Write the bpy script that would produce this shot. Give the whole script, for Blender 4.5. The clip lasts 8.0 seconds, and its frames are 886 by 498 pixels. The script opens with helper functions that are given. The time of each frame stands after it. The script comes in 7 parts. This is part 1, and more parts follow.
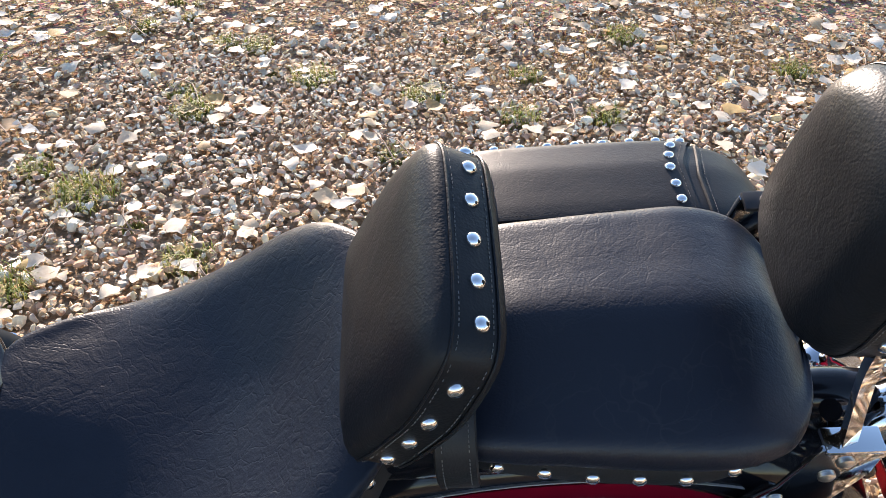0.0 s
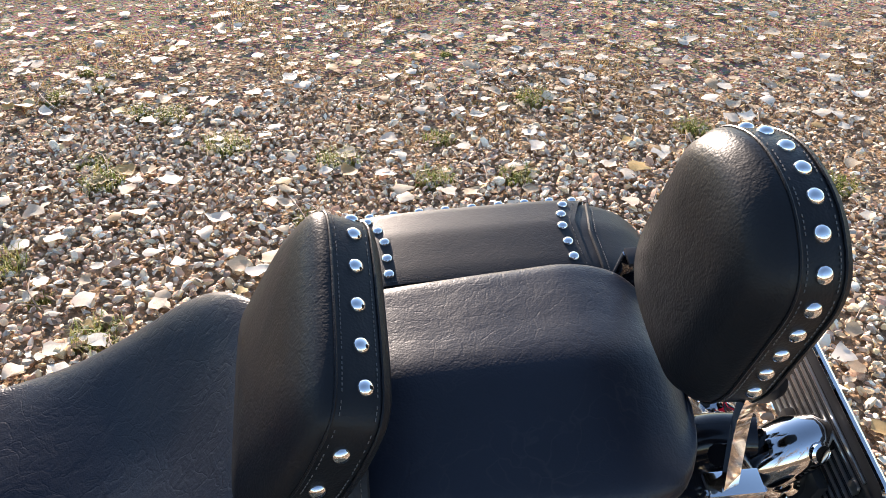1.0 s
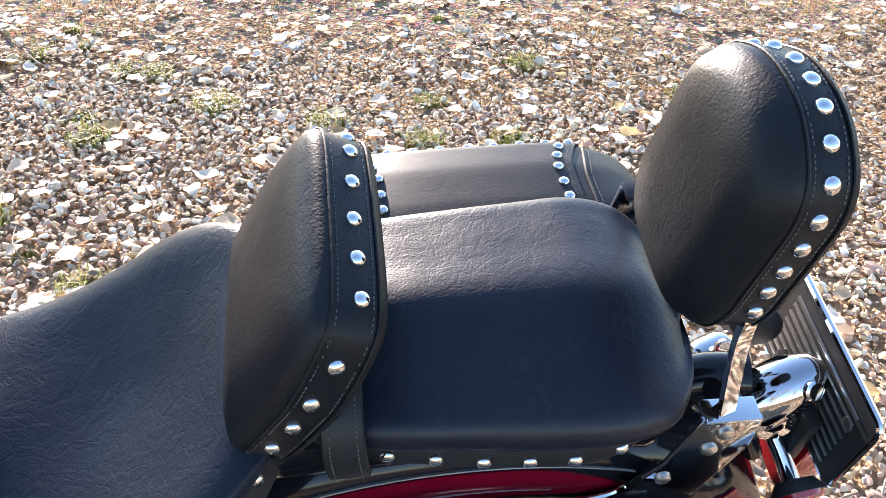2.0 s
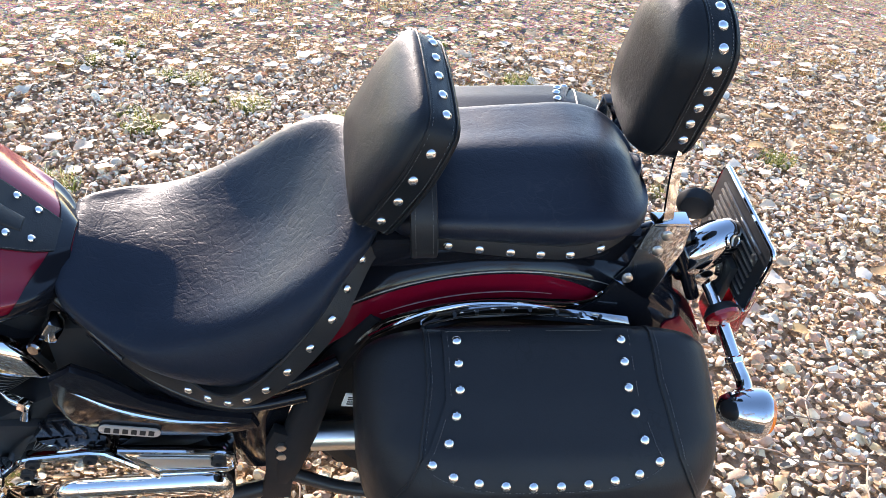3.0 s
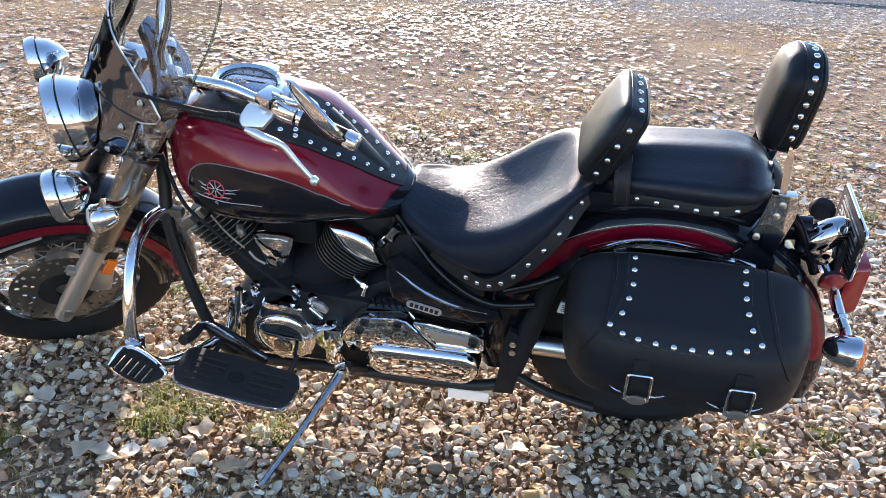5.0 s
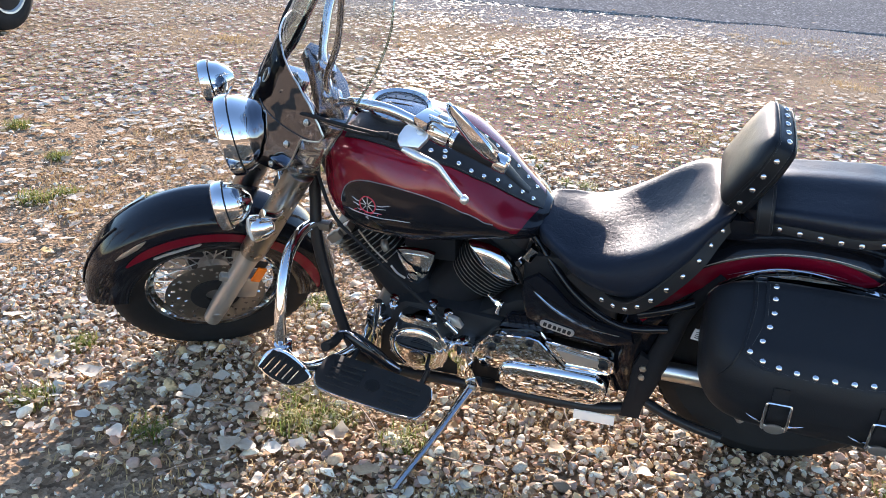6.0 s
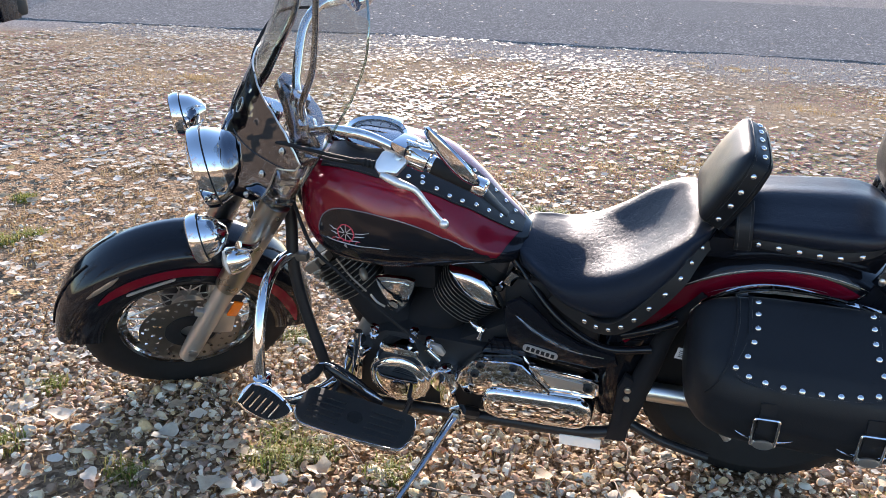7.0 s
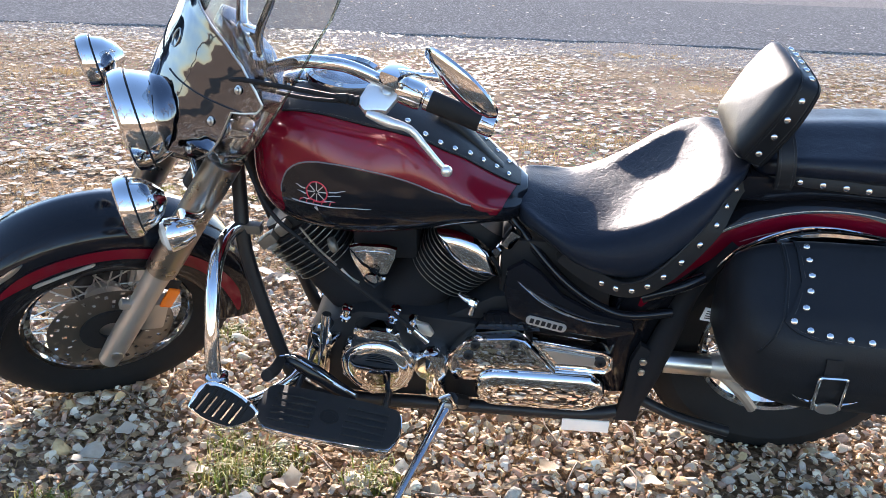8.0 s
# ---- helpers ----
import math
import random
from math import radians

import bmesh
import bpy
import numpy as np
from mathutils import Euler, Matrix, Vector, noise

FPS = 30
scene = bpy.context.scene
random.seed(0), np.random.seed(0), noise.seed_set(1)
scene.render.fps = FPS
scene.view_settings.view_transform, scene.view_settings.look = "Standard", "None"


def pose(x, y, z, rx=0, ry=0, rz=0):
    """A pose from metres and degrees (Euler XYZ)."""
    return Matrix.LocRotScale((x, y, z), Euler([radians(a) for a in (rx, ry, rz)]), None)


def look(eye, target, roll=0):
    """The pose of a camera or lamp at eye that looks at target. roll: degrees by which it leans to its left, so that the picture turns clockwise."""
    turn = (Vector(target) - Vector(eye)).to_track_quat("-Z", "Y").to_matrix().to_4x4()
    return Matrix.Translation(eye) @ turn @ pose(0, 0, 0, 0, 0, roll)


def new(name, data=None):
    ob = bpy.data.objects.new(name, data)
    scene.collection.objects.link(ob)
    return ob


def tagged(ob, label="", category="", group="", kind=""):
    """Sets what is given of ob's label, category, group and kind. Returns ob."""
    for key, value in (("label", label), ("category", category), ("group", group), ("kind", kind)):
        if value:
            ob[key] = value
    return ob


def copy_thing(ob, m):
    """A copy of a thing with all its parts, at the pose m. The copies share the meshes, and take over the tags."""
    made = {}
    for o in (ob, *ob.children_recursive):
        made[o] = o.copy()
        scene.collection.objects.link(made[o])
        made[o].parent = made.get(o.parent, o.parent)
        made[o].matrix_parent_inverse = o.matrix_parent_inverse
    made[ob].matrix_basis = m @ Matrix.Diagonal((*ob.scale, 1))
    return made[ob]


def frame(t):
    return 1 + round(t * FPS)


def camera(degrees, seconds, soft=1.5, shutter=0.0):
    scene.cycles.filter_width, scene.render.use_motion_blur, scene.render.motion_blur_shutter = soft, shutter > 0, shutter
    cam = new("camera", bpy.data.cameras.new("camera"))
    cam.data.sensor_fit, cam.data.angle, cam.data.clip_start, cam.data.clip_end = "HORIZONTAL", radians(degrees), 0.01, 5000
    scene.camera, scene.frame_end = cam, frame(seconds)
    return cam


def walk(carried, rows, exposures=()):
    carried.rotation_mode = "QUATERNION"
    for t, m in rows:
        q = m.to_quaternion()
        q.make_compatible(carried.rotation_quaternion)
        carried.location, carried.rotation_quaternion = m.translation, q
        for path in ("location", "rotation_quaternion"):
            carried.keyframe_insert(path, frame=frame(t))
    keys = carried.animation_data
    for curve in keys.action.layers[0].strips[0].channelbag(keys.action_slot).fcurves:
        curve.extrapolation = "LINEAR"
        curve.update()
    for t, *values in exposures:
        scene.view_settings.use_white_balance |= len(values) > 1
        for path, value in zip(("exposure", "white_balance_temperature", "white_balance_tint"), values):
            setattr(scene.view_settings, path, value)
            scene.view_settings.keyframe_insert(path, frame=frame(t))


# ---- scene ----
from mathutils.bvhtree import BVHTree

cam = camera(55.3, 8.0, soft=0.62)
PATH = [
    (0, (0.014, 0.012, 1.377), (-0.009, 1.576, 0.13), -0.8),
    (0.5, (0.041, -0.007, 1.396), (0.131, 1.574, 0.174), -0.3),
    (1, (0.051, -0.001, 1.389), (0.197, 1.642, 0.258), 0.6),
    (1.2, (0.052, 0.006, 1.394), (0.206, 1.651, 0.266), 0.8),
    (2.3, (0.024, -0.054, 1.328), (0.214, 1.547, 0.145), 2.7),
    (2.5, (-0.003, -0.145, 1.342), (0.21, 1.457, 0.164), 3.0),
    (2.7, (-0.045, -0.283, 1.353), (0.196, 1.330, 0.196), 3.6),
    (3, (-0.084, -0.488, 1.356), (0.14, 1.19, 0.292), 4.4),
    (3.3, (-0.054, -0.633, 1.355), (0.064, 1.102, 0.367), 3.6),
    (3.5, (-0.001, -0.711, 1.354), (-0.037, 1.035, 0.38), 3.0),
    (3.8, (0.103, -0.832, 1.368), (-0.091, 0.910, 0.404), 2.0),
    (4, (0.139, -0.913, 1.377), (-0.199, 0.817, 0.433), 1.4),
    (4.2, (0.141, -0.993, 1.378), (-0.199, 0.752, 0.463), 2.2),
    (5.3, (-0.096, -1.394, 1.373), (-0.438, 0.415, 0.591), 3.3),
    (5.5, (-0.105, -1.412, 1.372), (-0.516, 0.387, 0.6), 3.4),
    (6, (-0.125, -1.432, 1.376), (-0.682, 0.336, 0.623), 2.9),
    (6.5, (-0.128, -1.428, 1.376), (-0.692, 0.355, 0.664), 2.0),
    (7, (-0.15, -1.43, 1.348), (-0.651, 0.386, 0.675), 1.9),
    (7.2, (-0.171, -1.408, 1.324), (-0.659, 0.411, 0.653), 1.7),
    (7.5, (-0.235, -1.331, 1.273), (-0.602, 0.52, 0.609), 1.5),
    (8, (-0.443, -1.208, 1.142), (-0.672, 0.667, 0.486), 1.9),
]
walk(cam, [(t, look(eye, target, roll)) for t, eye, target, roll in PATH], [(0.0, 1.7, 6900, 15), (1.2, 1.55, 6900, 15), (2.3, 2.35, 6500, 15), (3.0, 2.15, 6450, 15), (3.5, 1.95, 6400, 15), (4.2, 1.9, 6350, 15), (5.5, 1.78, 6300, 15), (6.2, 1.78, 6300, 15), (7.0, 1.60, 6300, 15), (7.5, 1.68, 6300, 15), (8.0, 1.86, 6300, 15)])

# the motorcycle's place on the ground: x, y, heading and lean to its stand, degrees
BIKE = (0.0, 0.806, 2.5, 14.5)

# ---- light ----
SUN = Vector((-0.20, 0.92, 0.265)).normalized()      # the way to the sun
world = bpy.data.worlds.new("world")
scene.world = world
world.use_nodes = True
wn = world.node_tree.nodes
sky = wn.new("ShaderNodeTexSky")
sky.sky_type = "NISHITA"
sky.sun_disc = False
sky.sun_elevation = math.asin(SUN.z)
sky.sun_rotation = math.atan2(SUN.x, SUN.y)
sky.air_density, sky.dust_density, sky.ozone_density = 1.0, 0.25, 2.2
wn["Background"].inputs["Strength"].default_value = 0.15
world.node_tree.links.new(sky.outputs[0], wn["Background"].inputs["Color"])
sun = new("sun", bpy.data.lights.new("sun", "SUN"))
sun.data.energy, sun.data.angle, sun.data.color = 5.0, radians(0.55), (1.0, 0.875, 0.765)
sun.matrix_basis = look(SUN * 30, (0, 0, 0))


# ---- materials ----
def material(name, colour, rough=0.5, metal=0.0, coat=0.0, spec=0.5):
    m = bpy.data.materials.new(name)
    m.use_nodes = True
    b = m.node_tree.nodes["Principled BSDF"]
    b.inputs["Base Color"].default_value = (*colour, 1)
    b.inputs["Roughness"].default_value = rough
    b.inputs["Metallic"].default_value = metal
    b.inputs["Coat Weight"].default_value = coat
    b.inputs["Coat Roughness"].default_value = 0.04
    b.inputs["Specular IOR Level"].default_value = spec
    return m


def node(m, kind, **values):
    n = m.node_tree.nodes.new(kind)
    for key, value in values.items():
        n.inputs[key].default_value = value
    return n


def link(m, a, b):
    m.node_tree.links.new(a, b)


def principled(m):
    return m.node_tree.nodes["Principled BSDF"]


def coords(m, island=False):
    return node(m, "ShaderNodeTexCoord").outputs["Object"]


def noise_of(m, scale, detail=3.0, rough=0.55):
    n = node(m, "ShaderNodeTexNoise", Scale=scale, Detail=detail, Roughness=rough)
    link(m, coords(m), n.inputs["Vector"])
    return n.outputs["Fac"]


def ramp(m, fac, stops):
    r = node(m, "ShaderNodeValToRGB")
    el = r.color_ramp.elements
    while len(el) < len(stops):
        el.new(0.5)
    for e, (pos, col) in zip(el, stops):
        e.position, e.color = pos, (*col, 1)
    link(m, fac, r.inputs["Fac"])
    return r.outputs["Color"]


def mixed(m, fac, a, b, kind="MIX"):
    x = node(m, "ShaderNodeMix")
    x.data_type, x.blend_type = "RGBA", kind
    if isinstance(fac, float):
        x.inputs[0].default_value = fac
    else:
        link(m, fac, x.inputs[0])
    for k, v in ((6, a), (7, b)):
        if isinstance(v, tuple):
            x.inputs[k].default_value = (*v, 1)
        else:
            link(m, v, x.inputs[k])
    return x.outputs[2]


def bump(m, height, strength, distance, after=None):
    b = node(m, "ShaderNodeBump", Strength=strength, Distance=distance)
    link(m, height, b.inputs["Height"])
    if after is not None:
        link(m, after, b.inputs["Normal"])
    return b.outputs["Normal"]


def spread(m, fac, low, high):
    r = node(m, "ShaderNodeMapRange")
    r.inputs["To Min"].default_value, r.inputs["To Max"].default_value = low, high
    link(m, fac, r.inputs["Value"])
    return r.outputs["Result"]


def leather(name, colour, rough, creases, spec=0.5, chafed=0.0):
    """Hide: pebbled grain, broad folds and worn pale creases, dust on the colour."""
    m = material(name, colour, rough, spec=spec)
    b = principled(m)
    cells = node(m, "ShaderNodeTexVoronoi", Scale=420.0)
    link(m, coords(m), cells.inputs["Vector"])
    folds = node(m, "ShaderNodeTexNoise", Scale=38.0, Detail=4.0, Roughness=0.6, Distortion=1.2)
    link(m, coords(m), folds.inputs["Vector"])
    lines = node(m, "ShaderNodeTexVoronoi", Scale=34.0)
    lines.feature = "DISTANCE_TO_EDGE"
    bent = node(m, "ShaderNodeTexNoise", Scale=14.0, Detail=3.0)
    link(m, coords(m), bent.inputs["Vector"])
    shift = mixed(m, 0.12, coords(m), bent.outputs["Color"])
    link(m, shift, lines.inputs["Vector"])
    crack = ramp(m, lines.outputs["Distance"], [(0.0, (0, 0, 0)), (0.06, (1, 1, 1))])
    n = bump(m, cells.outputs["Distance"], 0.25, 0.0006)
    n = bump(m, folds.outputs["Fac"], creases, 0.004, n)
    n = bump(m, crack, creases * 0.8, 0.0008, n)
    link(m, n, b.inputs["Normal"])
    dust = noise_of(m, 9.0, 5.0, 0.65)
    hide = mixed(m, dust, colour, tuple(c * 1.5 + 0.002 for c in colour))
    seams = ramp(m, lines.outputs["Distance"], [(0.0, (1, 1, 1)), (0.05, (0, 0, 0))])
    where = ramp(m, noise_of(m, 7.0, 4.0, 0.6), [(0.50, (0, 0, 0)), (0.66, (1, 1, 1))])
    pale = mixed(m, 1.0, seams, where, "MULTIPLY")
    link(m, mixed(m, pale, hide, tuple(chafed + c for c in colour)), b.inputs["Base Color"])
    link(m, spread(m, noise_of(m, 16.0, 4.0), rough - 0.1, rough + 0.12), b.inputs["Roughness"])
    return m


def worn(m, low, high, scale=24.0):
    """Smudges and dust on a smooth surface: its gloss varies."""
    link(m, spread(m, noise_of(m, scale, 5.0, 0.65), low, high), principled(m).inputs["Roughness"])
    return m


SEAT = leather("seat_leather", (0.0085, 0.0110, 0.0175), 0.36, 0.26, 0.11, 0.008)
PILLION = leather("pillion_leather", (0.0046, 0.0062, 0.0118), 0.38, 0.15, 0.28, 0.010)
PAD = leather("pad_leather", (0.0062, 0.0068, 0.0082), 0.40, 0.11, 0.16)
BAG = leather("bag_leather", (0.0095, 0.0099, 0.0115), 0.43, 0.09, 0.18)
STRAP = leather("strap_leather", (0.011, 0.011, 0.012), 0.45, 0.1, 0.2)
DISC = worn(material("brake_steel", (0.20, 0.18, 0.155), 0.42, 0.7), 0.34, 0.55)
THREAD = material("thread", (0.11, 0.105, 0.10), 0.9)
# chrome trim: dark navy base colour stands in for dark surroundings it would mirror
TRIM = worn(material("darkened_trim", (0.17, 0.185, 0.22), 0.06, 1.0), 0.02, 0.07)
link(TRIM, bump(TRIM, noise_of(TRIM, 13.0, 1.5), 0.40, 0.010), principled(TRIM).inputs["Normal"])
COWL = worn(material("black_chrome", (0.20, 0.20, 0.21), 0.08, 1.0), 0.04, 0.14)
CHROME = worn(material("chrome", (0.70, 0.70, 0.70), 0.05, 1.0), 0.015, 0.07)
# brownish tint paints in the ground's reflection on the chrome fork covers
SHROUD = worn(material("fork_tan_reflection", (0.33, 0.305, 0.27), 0.28, 1.0), 0.2, 0.38)
STEEL = worn(material("steel", (0.52, 0.51, 0.49), 0.3, 1.0), 0.22, 0.4)
ALLOY = worn(material("cast_alloy", (0.50, 0.48, 0.45), 0.42, 0.85), 0.34, 0.52)
BLACK = worn(material("black_paint", (0.0075, 0.0078, 0.0105), 0.1, spec=0.28), 0.05, 0.15)
DARKCHROME = worn(material("dark_chrome", (0.44, 0.45, 0.47), 0.06, 1.0), 0.03, 0.10)
FRAME = worn(material("black_frame", (0.013, 0.0135, 0.016), 0.36, spec=0.3), 0.26, 0.5)
MATT = worn(material("matt_black", (0.014, 0.0145, 0.017), 0.75, spec=0.1), 0.6, 0.8)
SATIN = worn(material("satin_black", (0.016, 0.0165, 0.0185), 0.5, spec=0.25), 0.4, 0.65)
RUBBER = worn(material("rubber", (0.011, 0.011, 0.012), 0.7, spec=0.22), 0.6, 0.85)
MATRUBBER = worn(material("dusty_rubber", (0.015, 0.0155, 0.017), 0.65, spec=0.3), 0.5, 0.8)
RED = worn(material("red_paint", (0.145, 0.0030, 0.0135), 0.15, 0.15, coat=0.2, spec=0.3), 0.10, 0.20)
FINS = worn(material("fin_edges", (0.22, 0.215, 0.205), 0.4, 0.8), 0.3, 0.5)
PALE = material("clear_lens", (0.62, 0.62, 0.60), 0.12, coat=0.5)
LEVER = worn(material("polished_alloy", (0.76, 0.74, 0.71), 0.3, 0.85), 0.22, 0.4)
STRIPE = material("grey_line", (0.16, 0.17, 0.19), 0.35, 0.3)
SILVER = material("silver_line", (0.52, 0.50, 0.49), 0.35, 0.6)
PINK = material("red_line", (0.55, 0.03, 0.06), 0.35)
AMBER = material("amber_lens", (0.75, 0.16, 0.01), 0.15, coat=0.5)
REDLENS = material("red_lens", (0.30, 0.006, 0.012), 0.12, coat=0.6)
principled(REDLENS).inputs["Transmission Weight"].default_value = 0.25
DIAL = material("dial", (0.5, 0.5, 0.5), 0.35)
LABEL = material("label", (0.75, 0.75, 0.74), 0.5)
MIRROR = material("mirror", (0.9, 0.9, 0.9), 0.02, 1.0)


def clear(name, tint, mirror=0.0):
    """Sheet of clear acrylic: see-through, with its gloss by the Fresnel law."""
    m = bpy.data.materials.new(name)
    m.use_nodes = True
    t = m.node_tree
    t.nodes.clear()
    out = t.nodes.new("ShaderNodeOutputMaterial")
    mix = t.nodes.new("ShaderNodeMixShader")
    see = t.nodes.new("ShaderNodeBsdfTransparent")
    gloss = t.nodes.new("ShaderNodeBsdfGlossy")
    fres = t.nodes.new("ShaderNodeLayerWeight")
    rise = t.nodes.new("ShaderNodeMath")
    rise.operation = "POWER"
    rise.inputs[1].default_value = 5.0
    see.inputs["Color"].default_value = (*tint, 1)
    gloss.inputs["Roughness"].default_value = 0.03
    fres.inputs["Blend"].default_value = 0.5
    top = t.nodes.new("ShaderNodeMath")
    top.operation = "MAXIMUM"
    top.inputs[1].default_value = max(mirror, 0.035)
    t.links.new(fres.outputs["Facing"], rise.inputs[0])
    t.links.new(rise.outputs[0], top.inputs[0])
    t.links.new(top.outputs[0], mix.inputs[0])
    t.links.new(see.outputs[0], mix.inputs[1])
    t.links.new(gloss.outputs[0], mix.inputs[2])
    t.links.new(mix.outputs[0], out.inputs["Surface"])
    return m


ACRYLIC = clear("acrylic", (0.90, 0.92, 0.92), 0.075)
EDGE = clear("acrylic_edge", (0.55, 0.66, 0.62), 0.25)
LENS = clear("lamp_glass", (0.9, 0.9, 0.9))


# ---- building tools ----
def part(name, bm, mat, parent=None, label="", sharp=38, m=None):
    """Links a bmesh as one mesh object under a thing or a part."""
    bmesh.ops.recalc_face_normals(bm, faces=bm.faces)
    data = bpy.data.meshes.new(name)
    bm.to_mesh(data)
    bm.free()
    for p in data.polygons:
        p.use_smooth = True
    data.set_sharp_from_angle(angle=radians(sharp))
    for one in mat if isinstance(mat, (list, tuple)) else (mat,):
        data.materials.append(one)
    ob = new(name, data)
    ob.parent = parent
    if m is not None:
        ob.matrix_basis = space(parent).inverted() @ m
    return tagged(ob, label)


def space(ob):
    """The pose of a part within its thing."""
    m = Matrix()
    while ob is not None and ob.parent is not None:
        m = ob.matrix_basis @ m
        ob = ob.parent
    return m


def smooth(points, n, closed=False):
    """n points along a Catmull-Rom curve through rows of numbers."""
    p = np.array(points, float)
    k = len(p)
    out = []
    span = k if closed else k - 1
    for i in range(n):
        u = span * i / (n if closed else n - 1)
        j = min(int(u), span - 1)
        f = u - j
        q = [p[(j + d) % k] if closed else p[max(0, min(k - 1, j + d))] for d in (-1, 0, 1, 2)]
        out.append(0.5 * (2 * q[1] + (q[2] - q[0]) * f + (2 * q[0] - 5 * q[1] + 4 * q[2] - q[3]) * f * f + (3 * q[1] - q[0] - 3 * q[2] + q[3]) * f ** 3))
    return out


def loft(rings, bm=None, ring_closed=True, caps=True, mat=0):
    bm = bm or bmesh.new()
    rows = [[bm.verts.new(p) for p in ring] for ring in rings]
    n = len(rows[0])
    for a, b in zip(rows, rows[1:]):
        for i in range(n if ring_closed else n - 1):
            j = (i + 1) % n
            bm.faces.new((a[i], a[j], b[j], b[i])).material_index = mat
    if caps and ring_closed:
        bm.faces.new(rows[0]).material_index = mat
        bm.faces.new(rows[-1]).material_index = mat
    return bm


def tube(points, radius, sides=10, steps=None, bm=None, caps=True, flat=1.0):
    """A bent bar along points; radius: one number or one a point."""
    pts = [Vector(p) for p in points]
    rad = list(radius) if isinstance(radius, (list, tuple)) else [radius] * len(pts)
    if steps:
        rows = smooth([(*p, r) for p, r in zip(pts, rad)], steps)
        pts, rad = [Vector(r[:3]) for r in rows], [float(r[3]) for r in rows]
    side = None
    rings = []
    for i, p in enumerate(pts):
        way = (pts[min(i + 1, len(pts) - 1)] - pts[max(i - 1, 0)]).normalized()
        if side is None:
            side = way.orthogonal().normalized()
        side = (side - way * side.dot(way)).normalized()
        up = way.cross(side)
        rings.append([p + rad[i] * (side * math.cos(a) + up * math.sin(a) * flat) for a in (2 * math.pi * k / sides for k in range(sides))])
    return loft(rings, bm, caps=caps)


def revolve(profile, centre, axis, sides=32, bm=None, closed=False):
    """Turns rows of (along the axis, radius) round the axis."""
    q = Vector(axis).to_track_quat("Z", "Y").to_matrix()
    c = Vector(centre)
    rings = []
    for h, r in profile:
        rings.append([c + q @ Vector((max(r, 1e-4) * math.cos(a), max(r, 1e-4) * math.sin(a), h)) for a in (2 * math.pi * k / sides for k in range(sides))])
    if closed:
        rings.append(rings[0])
    bm = loft(rings, bm, caps=not closed)
    if closed:
        bmesh.ops.remove_doubles(bm, verts=bm.verts, dist=1e-6)
    return bm


def box(centre, size, bevel=0.003, m=None, bm=None, segments=2):
    b = bmesh.new()
    bmesh.ops.create_cube(b, size=1)
    bmesh.ops.scale(b, vec=size, verts=b.verts)
    if bevel:
        bmesh.ops.bevel(b, geom=b.edges, offset=bevel, segments=segments, affect="EDGES", profile=0.6)
    bmesh.ops.transform(b, matrix=Matrix.Translation(centre) @ (m or Matrix()), verts=b.verts)
    if bm is None:
        return b
    data = bpy.data.meshes.new("joined")
    b.to_mesh(data)
    b.free()
    bm.from_mesh(data)
    bpy.data.meshes.remove(data)
    return bm


def prism(outline, depth, bevel=0.003, bm=None):
    """A plate: outline in 3D points, pushed along depth."""
    bm = bm or bmesh.new()
    a = [bm.verts.new(p) for p in outline]
    b = [bm.verts.new(Vector(p) + Vector(depth)) for p in outline]
    n = len(a)
    faces = [bm.faces.new(a), bm.faces.new(b[::-1])]
    faces += [bm.faces.new((a[i], b[i], b[(i + 1) % n], a[(i + 1) % n])) for i in range(n)]
    if bevel:
        rim = [e for e in bm.edges if (e.verts[0] in a) == (e.verts[1] in a) and e.verts[0] in a + b]
        bmesh.ops.recalc_face_normals(bm, faces=bm.faces)
        bmesh.ops.bevel(bm, geom=rim, offset=bevel, segments=2, affect="EDGES", profile=0.6)
    return bm


def rounded(w, h, r, n=5):
    """Outline of a rounded rectangle in two numbers."""
    out = []
    for cx, cy, a0 in ((w / 2 - r, h / 2 - r, 0), (r - w / 2, h / 2 - r, 90), (r - w / 2, r - h / 2, 180), (w / 2 - r, r - h / 2, 270)):
        for k in range(n + 1):
            a = radians(a0 + 90 * k / n)
            out.append((cx + r * math.cos(a), cy + r * math.sin(a)))
    return out


def nearest(ob):
    """A finder of the nearest surface point and normal of a part, in its own space."""
    return BVHTree.FromPolygons([v.co for v in ob.data.vertices], [tuple(p.vertices) for p in ob.data.polygons])


def facing(at, normal):
    return Matrix.Translation(at) @ Vector(normal).to_track_quat("Z", "Y").to_matrix().to_4x4()


def dashes(rows, normals, length=0.0026, gap=0.0019, width=0.0009):
    """Stitches: short raised threads along a line."""
    bm = bmesh.new()
    pts = [Vector(r) for r in rows]
    nor = [Vector(n).normalized() for n in normals]
    step, since = length + gap, 0.0
    for a, b, n in zip(pts, pts[1:], nor):
        run = (b - a).length
        if run < 1e-6:
            continue
        way = (b - a) / run
        at = (step - since) % step
        while at + length < run + 0.001:
            p, q = a + way * at, a + way * (at + length)
            s = way.cross(n).normalized() * width / 2
            up = n * 0.0009
            v = [bm.verts.new(x) for x in (p - s, p + s, q + s, q - s, p + way * length * 0.2 + up, q - way * length * 0.2 + up)]
            for f in ((v[0], v[1], v[4]), (v[2], v[3], v[5]), (v[1], v[2], v[5], v[4]), (v[3], v[0], v[4], v[5])):
                bm.faces.new(f)
            at += step
        since = (since + run) % step
    return bm


